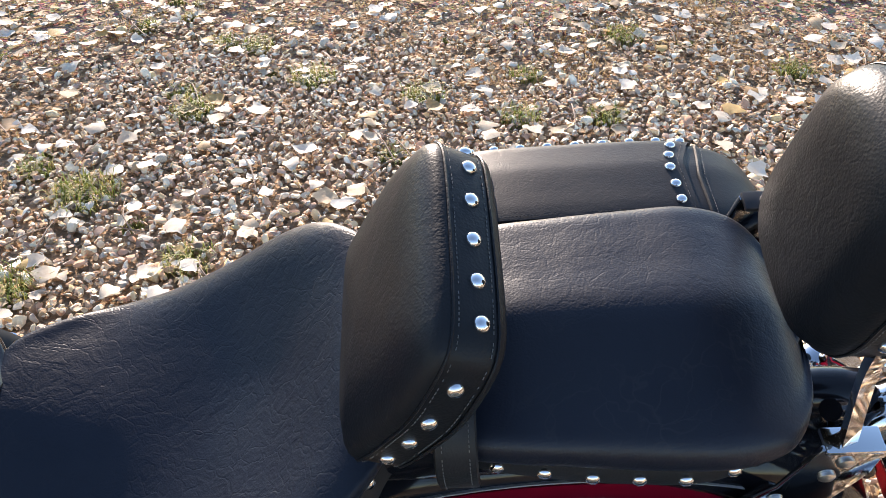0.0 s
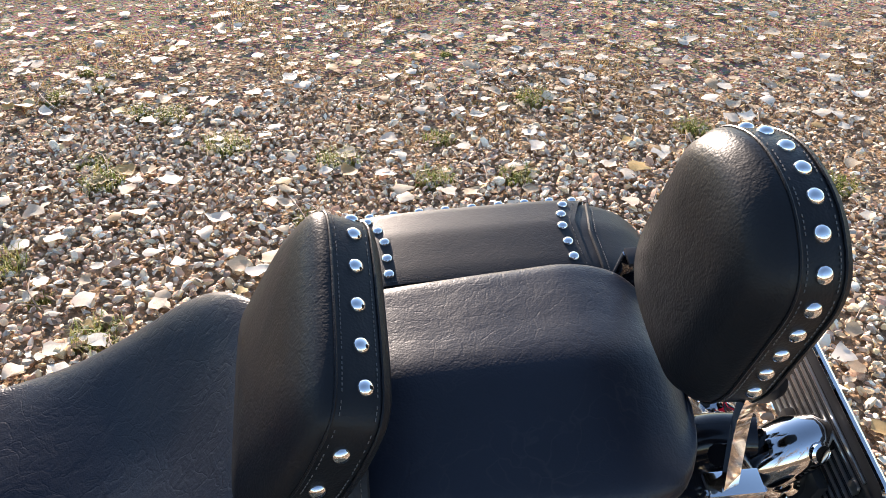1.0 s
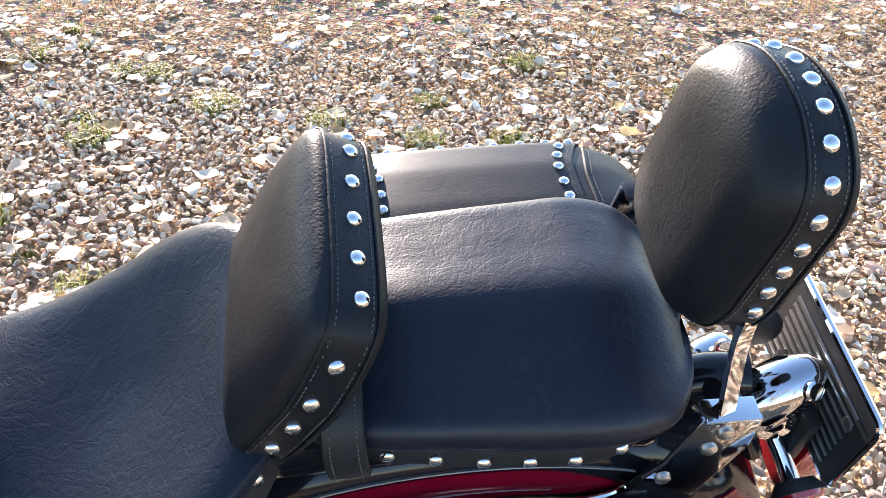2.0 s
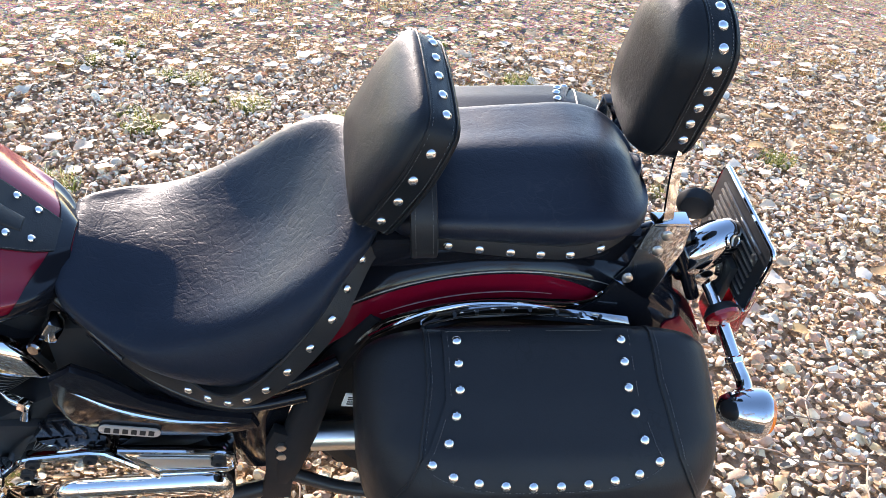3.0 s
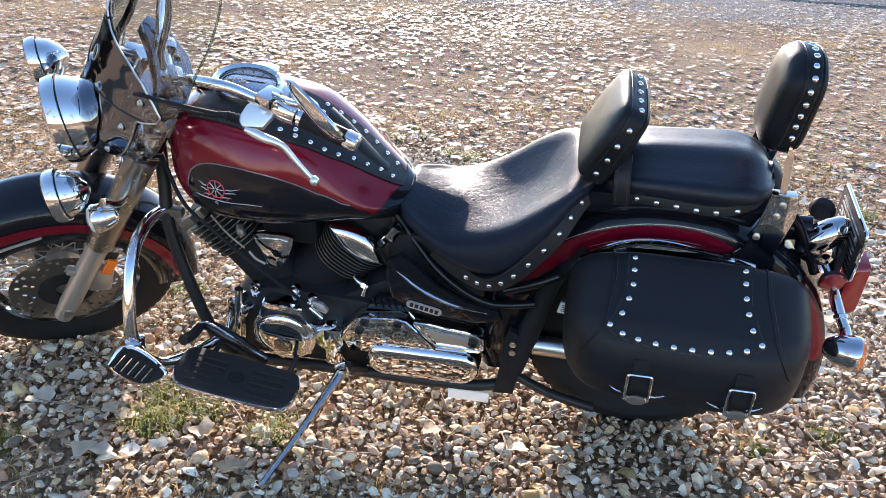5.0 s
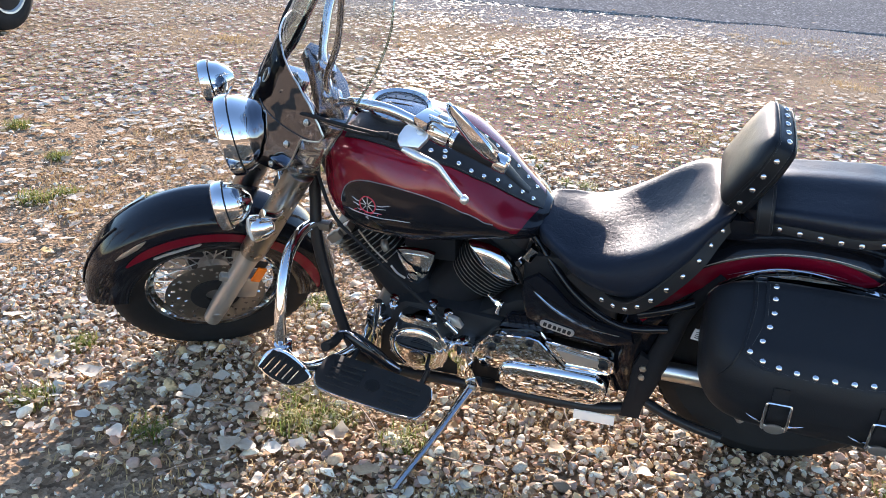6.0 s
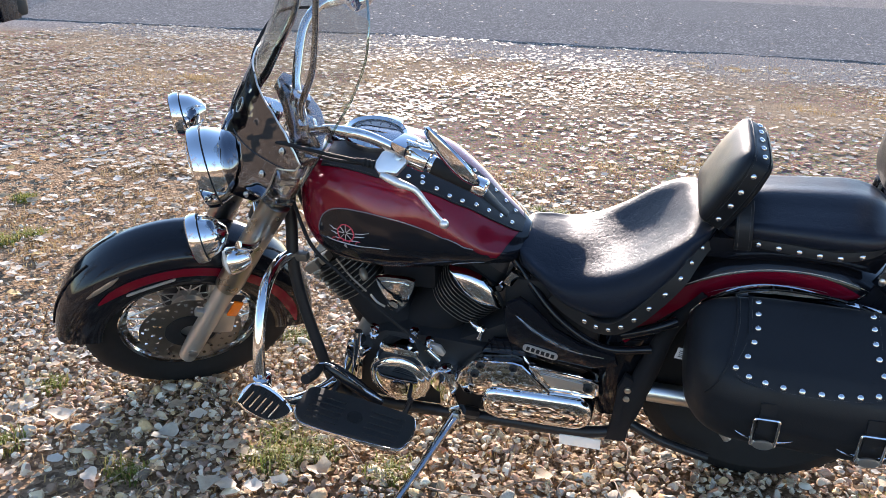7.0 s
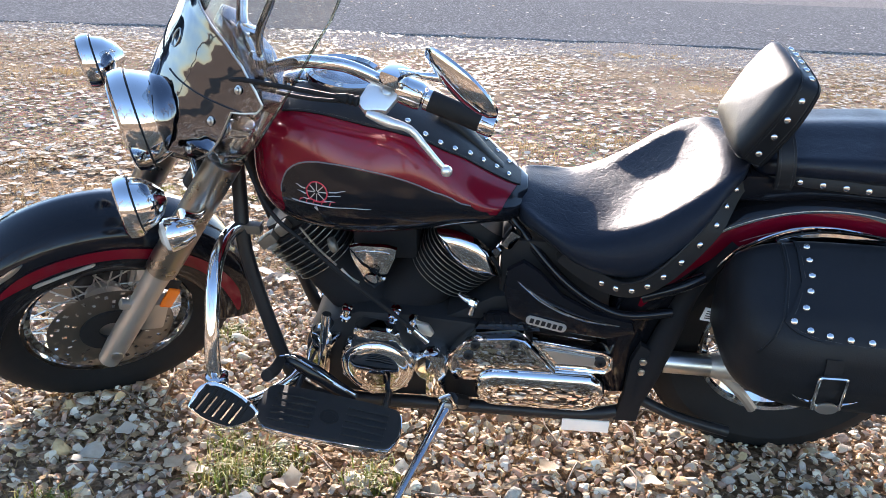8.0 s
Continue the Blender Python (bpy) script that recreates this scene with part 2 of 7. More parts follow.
# ---- the motorcycle: x to its rear, y to its right, z up along its lean ----
moto = new("motorcycle")
moto.matrix_basis = pose(BIKE[0], BIKE[1], 0, 0, 0, BIKE[2]) @ pose(0, 0, 0, BIKE[3], 0, 0)
moto.empty_display_size = 0.1
tagged(moto, "black and red cruiser motorcycle leaning on its side stand", "motorcycle")

# the steered front end turns about the raked steering axis
RAKE = Vector((math.sin(radians(33)), 0, math.cos(radians(33))))
PIVOT = Vector((-1.668, 0, 0))
STEER = Matrix.Translation(PIVOT) @ Matrix.Rotation(radians(34), 4, RAKE) @ Matrix.Translation(-PIVOT)
REAR = Vector((0.13, 0, 0.315))
FRONT = Vector((-1.534, 0, 0.290))

dome = bmesh.new()
loft([[(r * math.cos(a), r * math.sin(a), h) for a in (2 * math.pi * k / 12 for k in range(12))] for h, r in ((-0.001, 0.0078), (0.0008, 0.0080), (0.0030, 0.0069), (0.0048, 0.0045), (0.0055, 0.0012))], dome)
STUD = part("stud", dome, CHROME)
STUD_MESH = STUD.data
bpy.data.objects.remove(STUD)


def studs(places, host, size=1.0, lift=0.0, mirror=True, owner=None):
    """Domed chrome studs set on a part's surface, on both sides of the machine."""
    find = nearest(host)
    for p in places:
        for s in ((1, -1) if mirror and abs(p[1]) > 0.004 else (1,)):
            at, normal, _, _ = find.find_nearest(Vector((p[0], p[1] * s, p[2])))
            o = new("stud", STUD_MESH)
            o.parent = owner or host
            o.matrix_basis = facing(at + normal * lift, normal) @ Matrix.Scale(size * 0.92, 4)


def saddle(name, stations, ring_points, steps, mat, label, flat=0.45):
    """A padded seat: stations along x of (x, base half width, base z, bulge half width, bulge z, shoulder half width, shoulder z, middle z)."""
    rings = []
    for x, wb, zb, ws, zs, wt, zt, zc in smooth(stations, steps):
        ctl = [(0, zc), (wt * 0.55, zc * flat + zt * (1 - flat)), (wt, zt), ((wt + ws) / 2 + 0.011, (zt + zs) / 2 + 0.008), (ws, zs), (wb, zb), (wb * 0.75, zb + 0.012), (wb * 0.35, zb + 0.03)]
        full = ctl + [(-y, z) for y, z in ctl[:0:-1]]
        rings.append([Vector((x, y, z)) for y, z in smooth(full, ring_points, True)])
    return part(name, loft(rings), mat, moto, label, sharp=60)


# ---- wheels ----
def wheel(name, label, centre, tyre_r, tyre_w, rim_r, m, spokes, disc):
    hub = part(name, revolve([(-0.055, 0.018), (-0.055, 0.045), (-0.03, 0.05), (-0.025, 0.034), (0.025, 0.034), (0.03, 0.05), (0.055, 0.045), (0.055, 0.018)], centre, (0, 1, 0), 24), ALLOY, moto, label, m=m)
    w, t = tyre_w / 2, tyre_r - rim_r
    prof = [(-w * 0.62, rim_r - 0.006), (-w * 0.86, rim_r + t * 0.25), (-w, rim_r + t * 0.52), (-w * 0.93, rim_r + t * 0.74), (-w * 0.72, tyre_r - t * 0.10), (-w * 0.4, tyre_r - t * 0.02), (0, tyre_r)]
    prof = prof + [(-a, r) for a, r in prof[-2::-1]] + [(w * 0.5, rim_r + 0.01), (-w * 0.5, rim_r + 0.01)]
    tyre = part("tyre", revolve(prof, centre, (0, 1, 0), 64, closed=True), RUBBER, hub, "black road tyre dusty from gravel", sharp=30)
    bm = bmesh.new()
    # tread blocks cut by slanting grooves
    for k in range(56):
        for s in (-1, 1):
            a = 2 * math.pi * (k + (0.5 if s > 0 else 0)) / 56
            rad = Vector((math.cos(a), 0, math.sin(a)))
            tan = Vector((-math.sin(a), 0, math.cos(a)))
            mid = Vector(centre) + rad * (tyre_r - t * 0.045) + Vector((0, s * w * 0.42, 0))
            rot = Matrix((tan, Vector((0, 1, 0)), rad)).transposed().to_4x4()
            v = [bm.verts.new(mid + rot @ Vector(c)) for c in ((-0.011, -s * w * 0.3, -0.004), (0.009, -s * w * 0.3, -0.004), (0.015, s * w * 0.36, -0.014), (-0.005, s * w * 0.36, -0.014), (-0.010, -s * w * 0.28, 0.005), (0.008, -s * w * 0.28, 0.005), (0.013, s * w * 0.33, -0.005), (-0.004, s * w * 0.33, -0.005))]
            for f in ((4, 5, 6, 7), (0, 1, 5, 4), (1, 2, 6, 5), (2, 3, 7, 6), (3, 0, 4, 7)):
                bm.faces.new([v[i] for i in f])
    part("tyre_tread", bm, RUBBER, tyre, sharp=30)["kind"] = "stuff"
    e = w * 0.62
    rim = [(-e, rim_r + 0.002), (-e - 0.004, rim_r - 0.004), (-e, rim_r - 0.012), (-e * 0.7, rim_r - 0.013), (-e * 0.45, rim_r - 0.028), (e * 0.45, rim_r - 0.028), (e * 0.7, rim_r - 0.013), (e, rim_r - 0.012), (e + 0.004, rim_r - 0.004), (e, rim_r + 0.002)]
    part("rim", revolve(rim, centre, (0, 1, 0), 56, closed=True), DARKCHROME, hub, "chrome wire wheel rim")
    if spokes:
        first = None
        for k in range(spokes):
            a = 2 * math.pi * k / spokes
            s = 1 if k % 2 else -1
            lead = radians(34) * (1 if (k // 2) % 2 else -1)
            p = Vector(centre) + Vector((math.cos(a - lead) * 0.046, s * 0.042, math.sin(a - lead) * 0.046))
            q = Vector(centre) + Vector((math.cos(a) * (rim_r - 0.026), s * e * 0.3, math.sin(a) * (rim_r - 0.026)))
            part("spoke", tube([p, q], 0.0021, 6), STEEL, hub)
    if disc:
        for s in disc:
            bm = bmesh.new()
            rr = [0.072, 0.086, 0.096, 0.104, 0.114, 0.122, 0.134, 0.141, 0.149]
            n = 90
            c = Vector(centre) + Vector((0, s * 0.068, 0))
            vs = [[bm.verts.new(c + Vector((r * math.cos(2 * math.pi * k / n), 0, r * math.sin(2 * math.pi * k / n)))) for k in range(n)] for r in rr]
            for i in range(len(rr) - 1):
                for k in range(n):
                    if (i in (3,) and k % 6 == 0) or (i in (5,) and k % 6 == 2) or (i == 6 and k % 6 == 4) or (i == 1 and k % 9 == 0):
                        continue
                    j = (k + 1) % n
                    bm.faces.new((vs[i][k], vs[i][j], vs[i + 1][j], vs[i + 1][k]))
            bmesh.ops.solidify(bm, geom=bm.faces, thickness=0.005)
            part("brake_disc", bm, DISC, hub, "drilled steel brake disc")
            part("disc_carrier", revolve([(-0.004, 0.03), (-0.004, 0.075), (0.004, 0.075), (0.004, 0.03)], c, (0, 1, 0), 30, closed=True), SATIN, hub)
    return hub


front_wheel = wheel("front_wheel", "front spoked wheel turned to its left", FRONT, 0.312, 0.128, 0.208, STEER, 40, (-1, 1))
rear_wheel = wheel("rear_wheel", "wide rear wheel half hidden by a saddlebag", REAR, 0.322, 0.165, 0.195, None, 40, (1,))


# ---- fenders ----
def fender(name, label, centre, profile, half, r0, a0, a1, mat, m=None, flare=None):
    """A mudguard swept round the axle. profile: rows of (share of the half width, radius less r0)."""
    rings = []
    n = 44
    for k in range(n):
        u = k / (n - 1)
        a = radians(a0 + (a1 - a0) * u)
        w, dr = flare(u) if flare else (1.0, 0.0)
        ring = []
        inner = []
        for s, d in profile:
            rad = Vector((math.cos(a), 0, math.sin(a)))
            ring.append(centre + rad * (r0 + d + dr) + Vector((0, s * half * w, 0)))
            inner.append(centre + rad * (r0 + d + dr - 0.004) + Vector((0, s * (half * w - 0.004), 0)))
        rings.append(ring + inner[::-1])
    return part(name, loft(rings), mat, moto, label, m=m, sharp=50)


SECTION = [(-1.0, -0.105), (-1.0, -0.07), (-0.985, -0.045), (-0.93, -0.022), (-0.78, -0.006), (-0.5, -0.001), (0, 0.002), (0.5, -0.001), (0.78, -0.006), (0.93, -0.022), (0.985, -0.045), (1.0, -0.07), (1.0, -0.105)]


def band(name, label, centre, half, r0, low, high, a0, a1, mat, parent, side, m=None, proud=0.0025, flare=None, ends=0.12):
    """A painted panel that lies on a fender's flank."""
    rings = []
    n = 40
    for k in range(n):
        u = k / (n - 1)
        a = radians(a0 + (a1 - a0) * u)
        w, dr = flare(u) if flare else (1.0, 0.0)
        taper = min(1.0, 0.06 + min(u, 1 - u) / ends) ** 0.6
        rad = Vector((math.cos(a), 0, math.sin(a)))
        mid = (low + high) / 2
        ring = []
        for d in np.linspace(mid - (mid - low) * taper, mid + (high - mid) * taper, 6):
            y = np.interp(d, [-0.105, -0.07, -0.045, -0.022, -0.006], [1.0, 1.0, 0.985, 0.93, 0.78]) * half * w + proud
            ring.append(centre + rad * (r0 + dr + d + proud * 0.6) + Vector((0, side * y, 0)))
        back = [p - rad * 0.003 - Vector((0, side * 0.005, 0)) for p in ring[::-1]]
        rings.append(ring + back)
    return part(name, loft(rings), mat, parent, label, m=m)


rear_fender = fender("rear_fender", "glossy black rear fender with dark red flanks", REAR, SECTION, 0.118, 0.437, 196, -12, BLACK)
for s in (-1, 1):
    band("red_panel", "dark red fender panel edged in silver", REAR, 0.118, 0.437, -0.073, -0.028, 157, 64, RED, rear_fender, s, ends=0.2)
    band("red_panel", "dark red fender panel edged in silver", REAR, 0.118, 0.437, -0.058, -0.014, 45, 8, RED, rear_fender, s, ends=0.08)
    for d, a0, a1 in ((-0.060, 118, 78), (-0.0235, 128, 66)):
        band("pinstripe", "thin silver line", REAR, 0.118, 0.437, d - 0.0009, d + 0.0009, a0, a1, SILVER, rear_fender, s, proud=0.0034, ends=0.3)


def front_flare(u):
    """The front fender skirts outward a little to its tail and nose."""
    return 1.0, 0.010 * (1 - u) ** 2 + 0.012 * u ** 3


FSECTION = [(-1.0, -0.12), (-1.0, -0.085), (-0.985, -0.055), (-0.93, -0.03), (-0.78, -0.010), (-0.5, -0.002), (0, 0.002), (0.5, -0.002), (0.78, -0.010), (0.93, -0.03), (0.985, -0.055), (1.0, -0.085), (1.0, -0.12)]
front_fender = fender("front_fender", "deep glossy black front fender with dark red skirt", FRONT, FSECTION, 0.088, 0.362, 164, -14, BLACK, STEER, front_flare)
for s in (-1, 1):
    band("red_panel", "dark red skirt panel", FRONT, 0.088, 0.362, -0.080, -0.048, 128, -8, RED, front_fender, s, STEER, flare=front_flare)
    band("trim_strip", "polished strip with raised lettering", FRONT, 0.088, 0.362, -0.097, -0.087, 113, 84, SILVER, front_fender, s, STEER, proud=0.006, flare=front_flare, ends=0.04)
    band("fender_lens", "small clear lens on the nose", FRONT, 0.088, 0.362, -0.031, -0.019, 127, 108, STEEL, front_fender, s, STEER, proud=0.004, flare=front_flare, ends=0.3)
part("fender_edge", tube([FRONT + Vector((math.cos(radians(a)) * (0.366 + front_flare((164 - a) / 178)[1]), 0, math.sin(radians(a)) * (0.366 + front_flare((164 - a) / 178)[1]))) for a in range(164, 120, -6)], 0.003, 8), BLACK, front_fender, m=STEER)

# ---- fork, lamps and bars, all steered ----
FORWARD = Vector((-math.cos(radians(33)), 0, math.sin(radians(33))))      # square to the steering axis
HEAD = PIVOT + RAKE * 0.93                                                # the steering head


def leg(s, along):
    """A point on a fork leg, so far up from the axle."""
    return FRONT + RAKE * along + Vector((0, s * 0.125, 0))


fork = part("front_fork", tube([HEAD - RAKE * 0.16, HEAD + RAKE * 0.09], 0.032, 18), FRAME, moto, "telescopic fork with polished sliders", m=STEER)
for s in (-1, 1):
    slider = part("fork_slider", revolve([(-0.052, 0.006), (-0.052, 0.019), (-0.046, 0.0255), (0.02, 0.0285), (0.10, 0.0285), (0.255, 0.0285), (0.29, 0.030), (0.30, 0.0305), (0.305, 0.02)], leg(s, 0), RAKE, 24), ALLOY, fork, "dull cast alloy fork slider", m=STEER)
    part("axle_cap", revolve([(0, 0.0), (0, 0.015), (0.012, 0.015), (0.014, 0.011), (0.014, 0.0)], leg(s, 0) + Vector((0, s * 0.018, 0)), (0, s, 0), 16), STEEL, fork, m=STEER)
    part("caliper_lug", box(leg(s, 0.165) + FORWARD * 0.034, (0.030, 0.022, 0.022), 0.005, Matrix.Rotation(radians(33), 4, "Y")), ALLOY, fork, m=STEER)
    part("fork_shroud", revolve([(0.29, 0.030), (0.295, 0.036), (0.33, 0.037), (0.60, 0.037), (0.64, 0.0375), (0.645, 0.028)], leg(s, 0), RAKE, 24), SHROUD, fork, "tall fork cover with the ground's tan reflection put into its colour", m=STEER)
    part("fork_tube", revolve([(0.64, 0.024), (0.74, 0.024), (0.745, 0.02), (0.745, 0.0)], leg(s, 0), RAKE, 18), CHROME, fork, m=STEER)
    part("brake_caliper", box(FRONT + Vector((0.105, s * 0.072, 0.035)), (0.065, 0.05, 0.10), 0.012, Matrix.Rotation(radians(20), 4, "Y")), ALLOY, fork, "cast brake caliper", m=STEER)
    part("reflector", box(leg(s, 0.19) + Vector((0.055, s * 0.02, 0.0)), (0.028, 0.008, 0.062), 0.003, Matrix.Rotation(radians(33), 4, "Y")), AMBER, fork, "amber side reflector", m=STEER)
    part("reflector_bracket", box(leg(s, 0.235) + Vector((0.04, s * 0.012, 0.0)), (0.045, 0.006, 0.03), 0.002, Matrix.Rotation(radians(33), 4, "Y")), FRAME, fork, m=STEER)
for up in (0.655, 0.80):
    mid = leg(0, up)
    out = [mid + Vector((0, y, 0)) + FORWARD * f for y, f in ((-0.16, 0.018), (-0.125, 0.036), (-0.05, 0.025), (0.05, 0.025), (0.125, 0.036), (0.16, 0.018), (0.155, -0.025), (0.04, -0.07), (-0.04, -0.07), (-0.155, -0.025))]
    part("fork_yoke", prism(out, RAKE * 0.032, 0.006), COWL, fork, "chrome triple clamp", m=STEER)


def lamp(name, label, centre, r, depth, way, bezel):
    """A bullet lamp: shell, rim ring and glass."""
    w = Vector(way).normalized()
    shell = part(name, revolve([(-depth, 0.012), (-depth * 0.97, r * 0.25), (-depth * 0.82, r * 0.55), (-depth * 0.55, r * 0.83), (-depth * 0.25, r * 0.97), (0.0, r), (0.004, r)], centre, w, 36), CHROME, moto, label, m=STEER)
    part("bezel", revolve([(-0.012, r * 1.0), (-0.014, r + 0.005), (0.0, r + 0.006), (bezel * 0.7, r + 0.003), (bezel, r * 0.94), (bezel, r * 0.88), (0.0, r * 0.9)], centre, w, 36, closed=True), CHROME, shell, "chrome rim ring", m=STEER)
    part("seam", revolve([(-0.018, r * 0.985), (-0.018, r + 0.0015), (-0.0145, r + 0.0015), (-0.0145, r * 0.985)], centre, w, 36, closed=True), SATIN, shell, m=STEER)
    part("reflector_bowl", revolve([(0.001, r * 0.9), (-depth * 0.3, r * 0.6), (-depth * 0.55, r * 0.2), (-depth * 0.56, 0.0)], centre, w, 30), MIRROR, shell, m=STEER)
    part("glass", revolve([(bezel * 0.5, r * 0.9), (bezel * 0.9, r * 0.75), (bezel * 1.25, r * 0.4), (bezel * 1.35, 0.0)], centre, w, 30), LENS, shell, "clear domed lamp glass", m=STEER)
    return shell


AHEAD = Vector((-1, 0, -0.06))
headlight = lamp("headlight", "large chrome bullet headlight", (-1.340, -0.006, 0.882), 0.101, 0.112, AHEAD, 0.022)
part("headlight_peak", tube([(-1.365, -0.07, 0.923), (-1.367, -0.04, 0.946), (-1.368, 0, 0.955), (-1.367, 0.04, 0.946), (-1.365, 0.07, 0.923)], 0.004, 8, 16), CHROME, headlight, m=STEER)
part("headlight_mount", tube([(-1.28, 0, 0.77), (-1.24, 0, 0.74), (-1.20, 0, 0.70)], 0.016, 10, 10), COWL, headlight, m=STEER)
for s in (-1, 1):
    spot = lamp("spotlight", "chrome passing lamp beside the headlight", (-1.393, 0.244 if s > 0 else -0.180, 0.849 if s > 0 else 0.818), 0.058, 0.074, AHEAD, 0.016)
    part("lamp_arm", tube([(-1.30, s * 0.215, 0.80), (-1.27, s * 0.19, 0.755), (-1.25, s * 0.13, 0.735), (-1.24, 0, 0.735)], 0.011, 10, 16), CHROME, spot, "chrome lamp bar", m=STEER)
    sig = part("front_indicator", revolve([(-0.045, 0.006), (-0.042, 0.02), (-0.02, 0.033), (0.008, 0.037), (0.012, 0.036)], (-1.325, s * 0.205, 0.735), AHEAD, 24), CHROME, moto, "chrome bullet turn signal", m=STEER)
    part("clear_lens", revolve([(0.010, 0.034), (0.020, 0.030), (0.027, 0.015), (0.029, 0.0)], (-1.325, s * 0.205, 0.735), AHEAD, 24), PALE, sig, "clear lens", m=STEER)
    part("indicator_stem", tube([(-1.29, s * 0.2, 0.74), (-1.265, s * 0.165, 0.735), (-1.25, s * 0.12, 0.735)], 0.009, 8, 8), CHROME, sig, m=STEER)

# handlebar, pulled back
BAR = [(-1.075, 0.0, 0.985), (-1.075, 0.07, 0.99), (-1.06, 0.115, 1.03), (-1.025, 0.185, 1.088), (-0.988, 0.228, 1.110), (-0.950, 0.257, 1.112), (-0.905, 0.283, 1.092), (-0.862, 0.303, 1.073), (-0.82, 0.334, 1.058), (-0.735, 0.406, 1.036)]
bar_path = [(x, -y, z) for x, y, z in BAR[:0:-1]] + BAR
handlebar = part("handlebar", tube(bar_path, 0.0125, 14, 70), CHROME, moto, "wide pulled-back chrome handlebar", m=STEER)
for s in (-1, 1):
    a, b = Vector((-0.825, s * 0.330, 1.059)), Vector((-0.738, s * 0.404, 1.037))
    way = (b - a).normalized()
    grip = part("grip", revolve([(0, 0.014), (0, 0.0205), (0.006, 0.021), (0.055, 0.0200), (0.103, 0.0205), (0.106, 0.014)], a, way, 20), RUBBER, handlebar, "black rubber grip", m=STEER)
    part("grip_end", revolve([(-0.012, 0.0205), (-0.010, 0.0215), (0.014, 0.0215), (0.018, 0.018), (0.018, 0.0)], b, way, 20), CHROME, handlebar, "chrome bar end", m=STEER)
    pod = part("switch_pod", revolve([(-0.068, 0.016), (-0.066, 0.024), (-0.058, 0.027), (-0.018, 0.027), (-0.010, 0.024), (-0.008, 0.014)], a, way, 20), CHROME, handlebar, "chrome switch housing", m=STEER)
    part("collar", revolve([(-0.006, 0.017), (-0.004, 0.021), (0.004, 0.021), (0.006, 0.017)], a, way, 20), CHROME, handlebar, m=STEER)
    part("switch", box(a - way * 0.035 + Vector((-0.024, 0, 0.006)), (0.014, 0.02, 0.012), 0.003), SATIN, handlebar, m=STEER)
    plate_p = [(-0.954, 0.306, 1.073), (-0.928, 0.286, 1.088), (-0.882, 0.280, 1.098), (-0.866, 0.296, 1.090), (-0.884, 0.324, 1.074), (-0.909, 0.337, 1.063), (-0.930, 0.330, 1.066), (-0.948, 0.325, 1.066)]
    perch = part("lever_perch", prism([Vector((x, s * y, z)) for x, y, z in plate_p], (0.002, s * -0.004, -0.015), 0.004), LEVER, handlebar, "bright alloy lever bracket", m=STEER)
    part("control_box", box((-0.880, s * 0.301, 1.108), (0.052, 0.040, 0.028), 0.008, Matrix.Rotation(radians(s * -40), 4, "Z") @ Matrix.Rotation(radians(14), 4, "Y")), CHROME, handlebar, "chrome control housing", m=STEER)
    part("pivot_bolt", revolve([(0, 0.0095), (0.003, 0.0095), (0.004, 0.0065), (0.004, 0)], Vector((-0.896, s * 0.306, 1.0825)), (-0.15, s * 0.45, 0.88), 16), STEEL, handlebar, m=STEER)
    lev = [(-0.944, s * 0.328, 1.060), (-0.925, s * 0.344, 1.056), (-0.908, s * 0.361, 1.054), (-0.890, s * 0.376, 1.053), (-0.876, s * 0.388, 1.045), (-0.862, s * 0.408, 1.026), (-0.846, s * 0.430, 1.004), (-0.832, s * 0.446, 0.986)]
    part("lever", tube(lev, [0.006, 0.010, 0.0095, 0.0078, 0.0070, 0.0062, 0.0056, 0.0052], 10, 30, flat=0.75), LEVER, handlebar, "polished hand lever", m=STEER)
    ball = bmesh.new()
    bmesh.ops.create_uvsphere(ball, u_segments=14, v_segments=10, radius=0.0110)
    bmesh.ops.translate(ball, vec=lev[-1], verts=ball.verts)
    part("lever_ball", ball, LEVER, handlebar, m=STEER)
    part("boot", revolve([(0, 0.006), (0.004, 0.011), (0.010, 0.008), (0.014, 0.011), (0.02, 0.008), (0.024, 0.011), (0.03, 0.008), (0.045, 0.005)], Vector((-0.950, s * 0.306, 1.070)), (-0.85, s * -0.42, 0.22), 14), RUBBER, handlebar, "ribbed rubber cable boot", m=STEER)
    # mirror on its stem, its back towards the road ahead
    mc = Vector((-0.800, s * 0.424, 1.160))
    part("mirror_stem", tube([(-0.872, s * 0.304, 1.115), (-0.860, s * 0.338, 1.136), (-0.848, s * 0.372, 1.155), mc + Vector((-0.022, s * -0.034, -0.004))], [0.008, 0.0065, 0.0065, 0.008], 10, 20), CHROME, handlebar, "chrome mirror stem", m=STEER)
    ax = (Vector((0.45, s * 0.84, -0.31))).normalized()
    nor = Vector((0.80, s * -0.30, 0.30)).normalized()
    nor = (nor - ax * nor.dot(ax)).normalized()
    across = nor.cross(ax)
    rings = []
    for d, k in ((-0.020, 0.25), (-0.016, 0.62), (-0.008, 0.9), (0.0, 1.0), (0.004, 0.985)):
        rings.append([mc + ax * (0.086 * k * math.cos(t) * (1 - 0.12 * math.cos(t))) + across * 0.047 * k * math.sin(t) - nor * d * -1 for t in (2 * math.pi * i / 28 for i in range(28))])
    part("mirror_shell", loft(rings), CHROME, handlebar, "teardrop chrome mirror", m=STEER)
    pane = [mc + ax * (0.082 * math.cos(t) * (1 - 0.12 * math.cos(t))) + across * 0.044 * math.sin(t) + nor * 0.0052 for t in (2 * math.pi * i / 28 for i in range(28))]
    part("mirror_glass", prism(pane, nor * 0.001, 0), MIRROR, handlebar, "mirror glass", m=STEER)
